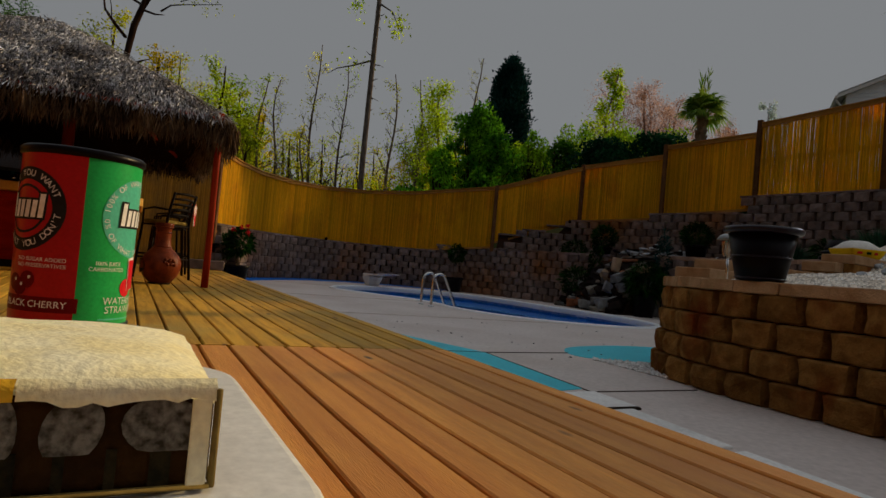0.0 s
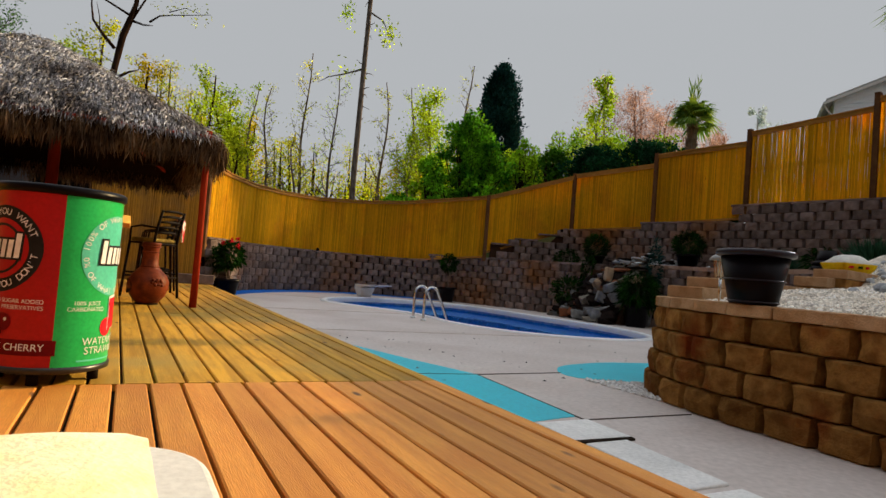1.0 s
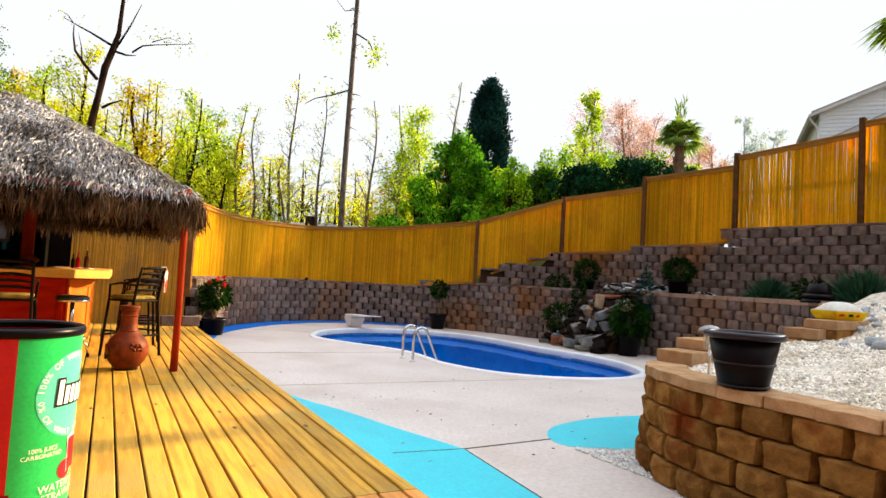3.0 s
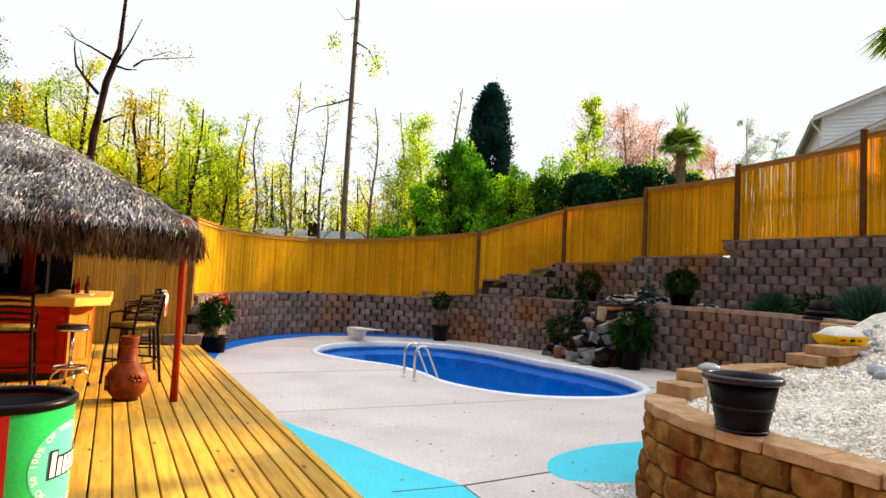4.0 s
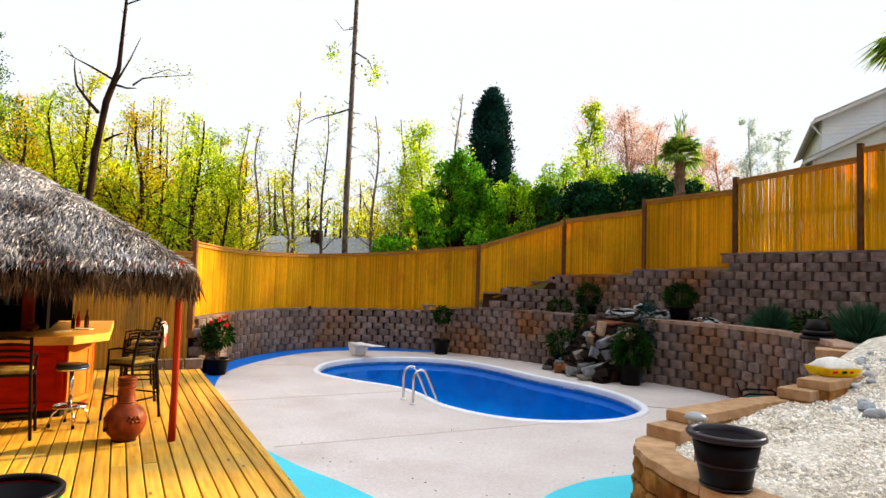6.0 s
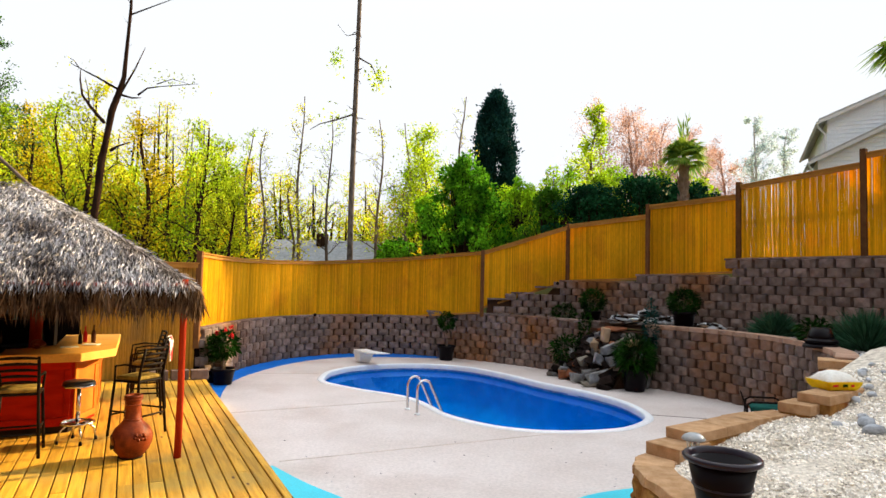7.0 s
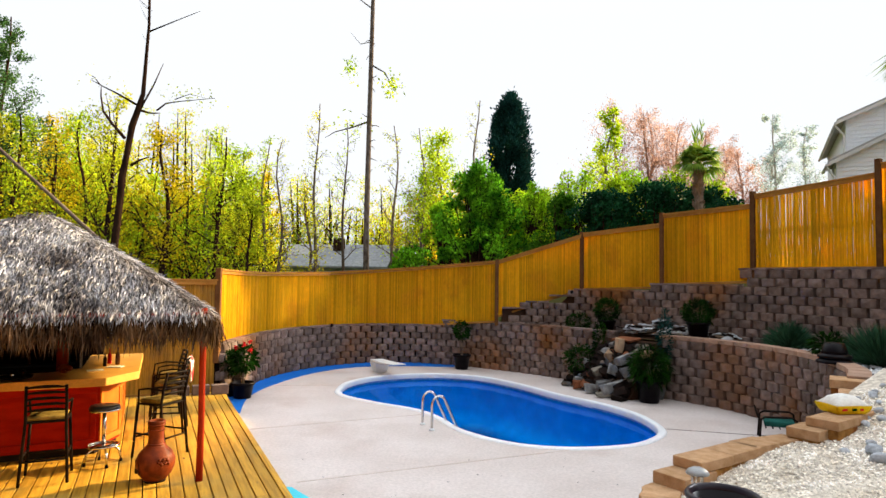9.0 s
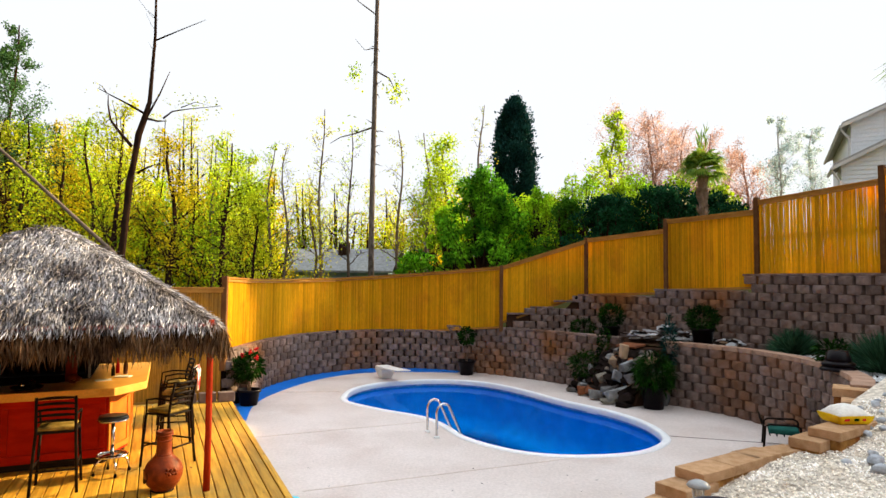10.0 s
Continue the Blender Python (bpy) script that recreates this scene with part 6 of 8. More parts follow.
def build_plants():
    p = potted("flowering_shrub", "potted shrub with red blooms in a black pot", -5.05, 13.55, G, 0.26, 0.36, 0.30, 0.62, 900, 0.11, 0.05, 1, stem=0.28)
    rng = np.random.default_rng(4)
    cs = [(0.02, -0.05, 1.20), (0.22, -0.15, 1.10), (-0.12, -0.12, 1.14), (0.1, 0.1, 1.25)]
    for c in cs:
        pts = np.array([c] * 40) + rng.normal(0, 0.02, (40, 3))
        v, f = blades(rng, pts, rng.normal(size=(40, 3)), 0.05, 0.035)
        raw("bloom", v, f, M["flower"], p, "red bloom")
    # dark bushy growth behind the shrub
    potted("wall_shrub", "dark leafy shrub in a pot beside the wall end", -5.45, 13.75, G, 0.2, 0.3, 0.26, 0.6, 500, 0.10, 0.05, 8, stem=0.25)
    potted("potted_tree", "small potted shrub with a bare stem by the pool wall", -0.35, 18.95, G, 0.27, 0.45, 0.26, 0.55, 600, 0.09, 0.05, 2, stem=0.55)
    # by the waterfall
    potted("bamboo_pot", "leafy green plant in a dark pot beside the rocks", 2.95, 16.5, G, 0.24, 0.42, 0.42, 0.7, 700, 0.17, 0.035, 3)
    potted("fern_pot", "large fern with arching fronds in a dark pot", 4.20, 14.50, G, 0.30, 0.5, 0.40, 0.85, 1700, 0.2, 0.026, 4, droop=0.45)
    potted("climbing_plant", "tall dark climbing plant beside the waterfall", 3.42, 16.5, G, 0.2, 0.35, 0.18, 1.5, 600, 0.10, 0.045, 5, droop=0.2)
    potted("spire_shrub", "narrow dark evergreen beside the waterfall", 4.66, 14.88, 0.2, 0.16, 0.25, 0.15, 1.5, 700, 0.10, 0.03, 6, key="leaf_dark")
    # upper terrace
    potted("terrace_shrub", "bushy green shrub in a dark pot on the terrace", 3.75, 17.3, 1.12, 0.24, 0.34, 0.34, 0.66, 1700, 0.10, 0.022, 7, droop=0.1)
    potted("terrace_shrub", "low spreading shrub on the mulch terrace", 3.05, 17.85, 1.10, 0, 0.0, 0.34, 0.50, 600, 0.12, 0.03, 9)
    potted("terrace_shrub", "bushy green shrub in a dark pot on the terrace", 5.53, 15.2, 1.14, 0.27, 0.44, 0.36, 0.62, 1900, 0.11, 0.022, 10, droop=0.1)
    potted("terrace_juniper", "feathery dark green juniper growing on the terrace", 6.95, 13.7, 1.10, 0, 0.0, 0.40, 0.62, 2600, 0.30, 0.014, 11, shape="spike", key="leaf_yucca", droop=0.05)
    potted("terrace_juniper", "feathery dark green juniper growing beside the wall", 7.2, 11.0, 1.10, 0, 0.0, 0.5, 0.7, 3000, 0.36, 0.015, 12, shape="spike", key="leaf_yucca", droop=0.05)
    potted("terrace_shrub", "yellow-green leafy plant behind the stacked pots", 6.75, 11.7, 1.12, 0, 0.0, 0.28, 0.5, 350, 0.2, 0.04, 13)
    # stacked empty pots, upside down
    st = thing("stacked_pots", "black plastic pots stacked upside down on the terrace wall", "pots", 6.28, 10.7, 1.22)
    for z, r, h in ((0.0, 0.27, 0.09), (0.09, 0.25, 0.07), (0.16, 0.19, 0.17)):
        bm = bmesh.new()
        lathe(bm, [(r, z), (r * 1.03, z + 0.02), (r * 1.0, z + 0.04), (r * 0.78, z + h), (0, z + h)], 26)
        part("pot", bm, M["plastic_black"], st, smooth=True)
    # the big empty pot on the planter wall
    pt = thing("flower_pot", "large empty dark plastic flower pot on the planter cap", "flower pot", 2.28, 4.60, 0.614)
    bm = bmesh.new()
    lathe(bm, [(0, 0.0), (0.151, 0.0), (0.162, 0.013), (0.228, 0.338), (0.213, 0.338), (0.146, 0.032), (0, 0.032)], 48)
    part("pot_body", bm, M["plastic_black"], pt, "dark plastic pot wall", smooth=True)
    for z, r in ((0.172, 0.199), (0.020, 0.168)):
        bm = bmesh.new()
        tube(bm, [(r * math.cos(a), r * math.sin(a), z) for a in np.linspace(0, 2 * math.pi, 49)], 0.007, 6, cap=False)
        part("moulded_band", bm, M["plastic_rim"], pt, smooth=True)
    bm = bmesh.new()
    lathe(bm, [(0.222, 0.334), (0.246, 0.336), (0.262, 0.346), (0.265, 0.366), (0.255, 0.381), (0.236, 0.384), (0.224, 0.374), (0.214, 0.34)], 48)
    part("rim", bm, M["plastic_rim"], pt, "rolled purple-black rim", smooth=True)
    # solar light
    so = thing("solar_light", "small solar path light with a domed silver cap", "garden light", 2.30, 5.23, 0.715)
    bm = bmesh.new()
    tube(bm, [(0, 0, -0.19), (0, 0, 0.14)], 0.012, 8)
    part("stake", bm, M["chrome"], so, smooth=True)
    bm = bmesh.new()
    lathe(bm, [(0.0, 0.10), (0.034, 0.10), (0.04, 0.222), (0.0, 0.222)], 20)
    part("lens", bm, M["paver"], so, "clear lens", smooth=True)
    for k in range(9):
        a = 2 * math.pi * k / 9
        bm = bmesh.new()
        tube(bm, [(0.036 * math.cos(a), 0.036 * math.sin(a), 0.09), (0.052 * math.cos(a), 0.052 * math.sin(a), 0.23)], 0.0045, 5)
        part("rib", bm, M["steel"], so)
    bm = bmesh.new()
    lathe(bm, [(0.05, 0.224), (0.090, 0.228), (0.094, 0.238), (0.075, 0.262), (0.04, 0.280), (0, 0.286)], 28)
    part("cap", bm, M["solar_cap"], so, "domed silver cap", smooth=True)
    # the sack of soil
    bag = thing("soil_bag", "plump yellow and white plastic sack of garden soil", "bag", 4.66, 7.47, 1.047, 12)
    for name, key in (("lower_side", "bag_yellow"), ("upper_side", "bag_white")):
        bm = bmesh.new()
        bmesh.ops.create_cube(bm, size=1.0)
        bmesh.ops.subdivide_edges(bm, edges=bm.edges[:], cuts=9, use_grid_fill=True)
        for v in bm.verts:
            x, y, z = v.co * 2
            e = 1 + 0.04 * (abs(x * y)) ** 2 - 0.05 * (1 - abs(x * y))
            zz = (z + 1) / 2
            if name == "upper_side":
                v.co = (x * 0.205 * e, y * 0.165 * e, 0.100 + (0.006 + 0.100 * (1 - abs(x) ** 3.5) * (1 - abs(y) ** 3.5) + 0.010 * noise.noise(Vector((x * 3, y * 3, 0)))) * zz)
            else:
                v.co = (x * (0.17 + 0.04 * math.sin(zz * 1.57)) * e, y * (0.13 + 0.04 * math.sin(zz * 1.57)) * e, 0.101 * zz)
        part(name, bm, M[key], bag, smooth=True)
    for dx, w, key in ((-0.16, 0.10, "red_ink"), (0.02, 0.08, "leaf_pot"), (0.15, 0.06, "red_ink")):
        bm = bmesh.new()
        box(bm, dx * 0.7, -0.158, 0.058, w * 0.7, 0.014, 0.03, 0.004)
        part("print_patch", bm, M[key], bag, "coloured print patch")


def build_gravel_rocks():
    rng = random.Random(31)
    spots = [(4.64, 7.39), (4.97, 7.65), (5.24, 7.78), (5.01, 7.34), (5.56, 8.23), (5.38, 8.1), (5.12, 8.0), (4.8, 7.3), (5.4, 7.6), (4.72, 7.52), (5.1, 7.55), (5.5, 7.9), (4.9, 7.45), (5.3, 8.0), (4.44, 6.52), (4.36, 6.28), (4.62, 6.4), (4.55, 6.75), (4.2, 6.6), (4.85, 6.7)]
    for i, (x, y) in enumerate(spots):
        r = 0.08 if i in (14, 15) else rng.uniform(0.03, 0.055)
        o = part("rock", rock_mesh(700 + i, r * 1.25, r, r * 0.75), M["rock_blue"], smooth=False)
        o.matrix_basis = pose(x, y, planter_z(x, y) + r * 0.45, rng.uniform(-20, 20), rng.uniform(-20, 20), rng.uniform(0, 360))
        tagged(o, "pale blue-grey boulder lying on the gravel" if r > 0.07 else "pale grey stone lying on the gravel", "rock", "stones on the gravel")


M["plastic_rim"] = mat("purple_black_rim", (0.012, 0.006, 0.016), (0.008, 0.004, 0.010), 0.28, 6, 80, 0.03, 0.1, spec=0.3)
M["solar_cap"] = mat("brushed_silver_cap", (0.34, 0.37, 0.39), (0.24, 0.26, 0.28), 0.35, 6, 50, 0, 0.03, spec=0.5)
M["rock_blue"] = mat("blue_grey_rock", (0.46, 0.50, 0.55), (0.24, 0.26, 0.28), 0.8, 6, 40, 0.6, 0.2)
M["leaf_yucca"] = mat("yucca_blade", (0.05, 0.13, 0.07), (0.02, 0.065, 0.035), 0.6, 3, 20, 0, 0.1, island=0.4, translucent=0.15)


def build_planter_back():
    w = thing("wall_planter_back", "stepped tan cap blocks along the back of the planter", "wall", kind="structure")
    spots = [  # x, y, top, yaw, length, depth, height
        (2.45, 6.06, 0.72, 38, 0.50, 0.36, 0.14), (2.69, 6.27, 0.82, 38, 0.52, 0.33, 0.10), (3.10, 6.60, 0.82, 39, 0.52, 0.32, 0.10), (3.42, 6.87, 0.82, 35, 0.42, 0.32, 0.10), (3.77, 7.07, 0.82, 29, 0.44, 0.27, 0.10),
        (4.13, 7.12, 0.945, 40, 0.42, 0.34, 0.11), (4.40, 7.20, 1.045, 40, 0.52, 0.34, 0.10), (4.80, 7.55, 1.045, 40, 0.50, 0.34, 0.10), (5.15, 8.0, 1.05, 45, 0.5, 0.34, 0.10), (5.52, 8.95, 1.22, 62, 0.46, 0.42, 0.12), (5.35, 8.5, 1.12, 62, 0.4, 0.34, 0.1)]
    for x, y, top, yaw, L, d, h in spots:
        bm = bmesh.new()
        box(bm, 0, 0, -h / 2, L, d, h, 0.01)
        o = part("cap_block", bm, M["cap"], w)
        o.matrix_basis = pose(x, y, top, 0, 0, yaw)
        bm = bmesh.new()
        hh = top - h - 0.002 - G
        box(bm, 0, 0, -h - 0.002 - hh / 2, L * 0.96, d * 0.94, hh, 0.01)
        o = part("block", bm, M["block_tan"], w)
        o.matrix_basis = pose(x, y, top, 0, 0, yaw)


def rock_mesh(seed, sx, sy, sz, flat=False):
    bm = bmesh.new()
    bmesh.ops.create_icosphere(bm, subdivisions=2, radius=1.0)
    off = Vector((seed * 3.1, seed * 1.7, 0))
    for v in bm.verts:
        k = 1 + 0.35 * noise.noise(v.co * 1.3 + off)
        v.co = Vector((v.co.x * sx * k, v.co.y * sy * k, v.co.z * sz * (0.8 if flat else k)))
        if flat:
            v.co.z = max(-sz * 0.6, min(sz * 0.6, v.co.z * 1.6))
    return bm


def crag(seed, sx, sy, sz):
    """An angular broken stone."""
    rng = random.Random(seed * 5 + 1)
    bm = bmesh.new()
    bmesh.ops.create_cube(bm, size=2.0)
    for v in bm.verts:
        v.co = Vector((v.co.x * sx * rng.uniform(0.55, 1.15), v.co.y * sy * rng.uniform(0.55, 1.15), v.co.z * sz * rng.uniform(0.5, 1.15)))
    bmesh.ops.triangulate(bm, faces=list(bm.faces))
    bmesh.ops.bevel(bm, geom=list(bm.edges), offset=0.012, segments=1, affect="EDGES")
    return bm


def flat_slab(seed, r, th):
    """A flat slate with a broken outline."""
    rng = random.Random(seed)
    n = rng.randrange(5, 8)
    q = [(r * rng.uniform(0.6, 1.1) * math.cos(6.283 * i / n), r * rng.uniform(0.45, 0.8) * math.sin(6.283 * i / n)) for i in range(n)]
    bm = bmesh.new()
    slab(bm, q, -th / 2, th / 2)
    bmesh.ops.recalc_face_normals(bm, faces=bm.faces)
    return bm


def build_waterfall():
    """A bank of stacked rocks that closes the gap between the two pool walls."""
    bank = thing("wall_waterfall_bank", "earth bank behind the waterfall rocks", "bank", kind="structure")
    bm = bmesh.new()
    v = [bm.verts.new(q) for q in ((2.75, 16.85, G - 0.05), (3.75, 14.6, G - 0.05), (4.55, 15.0, 1.05), (3.55, 16.45, 1.05), (5.1, 15.3, 1.05), (3.9, 16.9, 1.05), (5.1, 15.3, G - 0.05), (3.9, 16.9, G - 0.05), (4.55, 15.0, G - 0.05), (3.55, 16.45, G - 0.05))]
    for q in ((0, 1, 2, 3), (3, 2, 4, 5), (4, 6, 7, 5), (1, 8, 2), (0, 3, 9), (8, 6, 4, 2), (9, 3, 5, 7)):
        bm.faces.new([v[i] for i in q])
    bmesh.ops.recalc_face_normals(bm, faces=bm.faces)
    part("bank_core", bm, M["soil"], bank)
    rng = random.Random(21)
    a0, b0 = Vector((2.62, 16.75, 0)), Vector((3.62, 14.55, 0))
    a1, b1 = Vector((3.62, 16.25, 0)), Vector((4.35, 15.15, 0))
    group = "waterfall rocks"
    k = 0
    for row in range(9):
        f = row / 8
        for i in range(7):
            s = (i + 0.5 + rng.uniform(-0.4, 0.4)) / 7
            p = a0.lerp(a1, f).lerp(b0.lerp(b1, f), s)
            size = rng.uniform(0.08, 0.19)
            o = part("rock", crag(k, size * 1.4, size, size * rng.uniform(0.4, 0.8)), M["slate" if rng.random() < 0.10 else "rock_dark"])
            o.matrix_basis = pose(p.x, p.y, G - 0.02 + f * 1.16, rng.uniform(-35, 35), rng.uniform(-35, 35), rng.uniform(0, 360))
            tagged(o, "dark rock in the waterfall bank", "rock", group)
            k += 1
    # the paler stones that line the channel: place, half sizes and tilt
    for x, y, z, a, b, tilt, key in ((3.78, 15.62, 0.90, 0.12, 0.22, 10, "rock_tan"), (3.57, 15.72, 0.62, 0.09, 0.19, -32, "rock_tan"), (3.30, 15.78, 0.26, 0.16, 0.15, -25, "rock_pale"), (3.57, 15.36, 0.38, 0.09, 0.15, 15, "rock_white"),
                                     (3.79, 15.22, 0.64, 0.20, 0.10, -20, "rock_white"), (4.10, 14.90, 0.88, 0.23, 0.10, -24, "rock_pale"), (4.22, 14.64, 0.86, 0.15, 0.10, 0, "rock_tan"), (3.36, 15.34, 0.03, 0.22, 0.11, -8, "slate"),
                                     (3.12, 15.46, -0.10, 0.23, 0.15, 5, "rock_white"), (3.50, 14.95, 0.02, 0.26, 0.14, -14, "rock_white"), (3.34, 14.96, -0.16, 0.30, 0.075, -4, "rock_pale"), (2.90, 16.22, -0.02, 0.13, 0.08, 10, "rock_white"),
                                     (2.82, 16.02, -0.12, 0.15, 0.13, 0, "rock_rust"), (2.58, 16.50, -0.17, 0.11, 0.06, 0, "slate"), (3.02, 15.84, -0.08, 0.13, 0.11, 20, "rock_rust"), (3.80, 14.88, 0.42, 0.15, 0.13, -20, "slate")):
        o = part("rock", crag(k, a * 1.05, 0.11, b * 0.92), M[key])
        o.matrix_basis = pose(x - 0.05, y - 0.10, z, 0, tilt, 8)
        tagged(o, {"rock_tan": "tan upright stone lining the waterfall channel", "rock_white": "pale grey boulder at the waterfall", "rock_pale": "light weathered stone at the waterfall", "slate": "grey slate stone at the waterfall", "rock_rust": "rust-brown stone at the foot of the waterfall"}[key], "rock", group)
        k += 1
    # thin broken slates leaning down the channel
    for i in range(46):
        f, q = rng.random(), rng.uniform(0.15, 0.9)
        p = a0.lerp(a1, f).lerp(b0.lerp(b1, f), q)
        o = part("slate_slab", flat_slab(400 + i, rng.uniform(0.08, 0.17), rng.uniform(0.02, 0.035)), M[("rock_dark", "rock_dark", "slate", "rock_dark", "rock_dark", "rock_dark", "rock_rust")[rng.randrange(7)]])
        o.matrix_basis = pose(p.x - 0.10, p.y - 0.14, G + 0.10 + f * 1.14, rng.uniform(20, 70), rng.uniform(-40, 10), rng.uniform(-40, 40))
        tagged(o, "thin broken slate leaning in the waterfall channel", "stone", "slates of the waterfall")
    # heap of flat slates on the terrace above
    for i in range(130):
        f = rng.random()
        p = Vector((3.9, 16.4, 0)).lerp(Vector((6.2, 14.9, 0)), f) + Vector((0.6, 0.8, 0)) * rng.uniform(-0.1, 0.85)
        mound = 0.40 * max(0.30, 1 - abs(f - 0.38) / 0.6)
        o = part("slate_slab", flat_slab(100 + i, rng.uniform(0.10, 0.23), rng.uniform(0.025, 0.05)), M[("slate_pale", "slate_pale", "slate", "rock_dark")[rng.randrange(4)]])
        o.matrix_basis = pose(p.x, p.y, 1.17 + mound * rng.uniform(0.1, 1.0), rng.uniform(-16, 22), rng.uniform(-16, 16), rng.uniform(0, 360))
        tagged(o, "flat broken slate slab heaped on the terrace", "stone", "slate slabs")
    # spill tray of the fall
    bm = bmesh.new()
    box(bm, 0, 0, 0, 0.62, 0.4, 0.05, 0.01)
    o = part("spill_slab", bm, M["rock_rust"])
    o.matrix_basis = pose(3.95, 15.75, 1.08, 8, 0, -52)
    tagged(o, "rusty brown spill slab at the head of the waterfall", "stone")
    for i in range(4):
        bm = rock_mesh(300 + i, 0.05, 0.07, 0.5, False)
        o = part("standing_slate", bm, M["slate"])
        o.matrix_basis = pose(4.25 + 0.12 * i, 14.72 + 0.03 * i, G + 0.38, 8, 0, 20 * i)
        tagged(o, "upright slate leaning beside the fern", "stone", "standing slates")


M["rock_tan"] = mat("tan_rock", (0.42, 0.30, 0.19), (0.28, 0.19, 0.12), 0.8, 5, 40, 0.7, 0.2)
M["rock_rust"] = mat("rusty_rock", (0.20, 0.075, 0.035), (0.12, 0.045, 0.025), 0.8, 5, 40, 0.7, 0.2)
M["rock_white"] = mat("whitish_rock", (0.34, 0.355, 0.36), (0.13, 0.13, 0.125), 0.75, 4, 40, 0.6, 0.12)
M["rock_dark"] = mat("dark_rock", (0.03, 0.021, 0.018), (0.012, 0.009, 0.008), 0.8, 4, 40, 0.7, 0.4)
M["rock_pale"] = mat("pale_rock", (0.27, 0.25, 0.21), (0.11, 0.095, 0.075), 0.8, 4, 40, 0.7, 0.25)
M["slate_pale"] = mat("pale_slate", (0.58, 0.61, 0.64), (0.42, 0.44, 0.46), 0.6, 4, 40, 0.5, 0.25)


def build_pool_things():
    # hand rails
    ld = thing("pool_ladder", "pair of curved stainless steel pool hand rails", "pool ladder")
    base = Vector((-0.71, 11.60, 0))
    inn = Vector((0.78, 0.62, 0)).normalized()
    for s in (0.0, 0.46):
        o = base + Vector((0.22, -0.42, 0)) * (s / 0.46)
        pts = []
        for t in np.linspace(0, 1, 22):
            if t < 0.35:
                q = (0.0, 0.45 * t / 0.35)
            elif t < 0.62:
                a = math.pi * (1 - (t - 0.35) / 0.27 * 0.78)
                q = (0.15 + 0.15 * math.cos(a), 0.45 + 0.15 * math.sin(a))
            else:
                k = (t - 0.62) / 0.38
                a = math.pi * 0.22
                q = (0.15 + 0.15 * math.cos(a) + 0.52 * k, 0.45 + 0.15 * math.sin(a) - 1.0 * k)
            pts.append(o + inn * q[0] + Vector((0, 0, G + q[1])))
        bm = bmesh.new()
        tube(bm, pts, 0.024, 10)
        r = part("hand_rail", bm, M["steel"], ld, smooth=True)
        bm = bmesh.new()
        lathe(bm, [(0.0, G), (0.055, G), (0.05, G + 0.02), (0.03, G + 0.035), (0.0, G + 0.035)], 18, o.x, o.y)
        part("escutcheon", bm, M["coping"], r, "white base cover", smooth=True)
    # diving board: a tapering board on a moulded stand that narrows to its foot
    db = thing("diving_board", "white diving board on a moulded stand", "diving board", -2.80, 18.05, G, -58.7)
    bm = bmesh.new()
    prof = [(-0.12, 0.285, 0.345), (0.25, 0.282, 0.352), (0.7, 0.315, 0.365), (1.2, 0.355, 0.392), (1.64, 0.39, 0.415)]
    rows = [[bm.verts.new(q) for q in ((x, -0.2, lo), (x, 0.2, lo), (x, 0.2, hi), (x, -0.2, hi))] for x, lo, hi in prof]
    for a, b in zip(rows, rows[1:]):
        for k in range(4):
            bm.faces.new((a[k], a[(k + 1) % 4], b[(k + 1) % 4], b[k]))
    bm.faces.new(rows[0][::-1])
    bm.faces.new(rows[-1])
    bmesh.ops.recalc_face_normals(bm, faces=bm.faces)
    bmesh.ops.bevel(bm, geom=[e for e in bm.edges if e.calc_face_angle(0) > 0.6], offset=0.008, segments=2, affect="EDGES")
    part("board", bm, M["white_plastic"], db)
    bm = bmesh.new()
    lo, hi = [(0.0, -0.15), (0.34, -0.15), (0.34, 0.15), (0.0, 0.15)], [(-0.14, -0.22), (0.46, -0.22), (0.46, 0.22), (-0.14, 0.22)]
    vs = [bm.verts.new((x, y, 0)) for x, y in lo] + [bm.verts.new((x, y, 0.28)) for x, y in hi]
    for q in ((3, 2, 1, 0), (4, 5, 6, 7), (0, 1, 5, 4), (1, 2, 6, 5), (2, 3, 7, 6), (3, 0, 4, 7)):
        bm.faces.new([vs[i] for i in q])
    bmesh.ops.bevel(bm, geom=list(bm.edges), offset=0.02, segments=2, affect="EDGES")
    part("stand", bm, M["coping"], db)
    # garden chair by the wall
    gc = thing("garden_chair", "low black metal garden chair with a green seat cushion", "chair", 5.62, 11.3, G, 70)
    for sx in (-0.28, 0.28):
        bm = bmesh.new()
        tube(bm, [(sx, -0.28, 0), (sx, -0.27, 0.42), (sx, -0.2, 0.46), (sx, 0.2, 0.44), (sx, 0.27, 0.40), (sx, 0.30, 0)], 0.018, 8)
        part("side_frame", bm, M["iron"], gc, smooth=True)
    for k in range(5):
        bm = bmesh.new()
        tube(bm, [(-0.28, -0.24 + 0.11 * k, 0.26), (0.28, -0.24 + 0.11 * k, 0.26)], 0.012, 6)
        part("seat_slat", bm, M["iron"], gc, smooth=True)
    bm = bmesh.new()
    box(bm, 0, -0.02, 0.32, 0.50, 0.48, 0.09, 0.03)
    part("cushion", bm, M["green_vinyl"], gc, "dark green cushion", smooth=True)
    for sx in (-0.2, 0, 0.2):
        bm = bmesh.new()
        tube(bm, [(sx, 0.26, 0.26), (sx, 0.36, 0.55)], 0.014, 7)
        part("back_bar", bm, M["iron"], gc, smooth=True)
    # rubble and black hose box at the foot of the back fence
    for u, v in ((10.35, 0.12), (10.4, 0.5), (10.42, 0.9)):
        bm = bmesh.new()
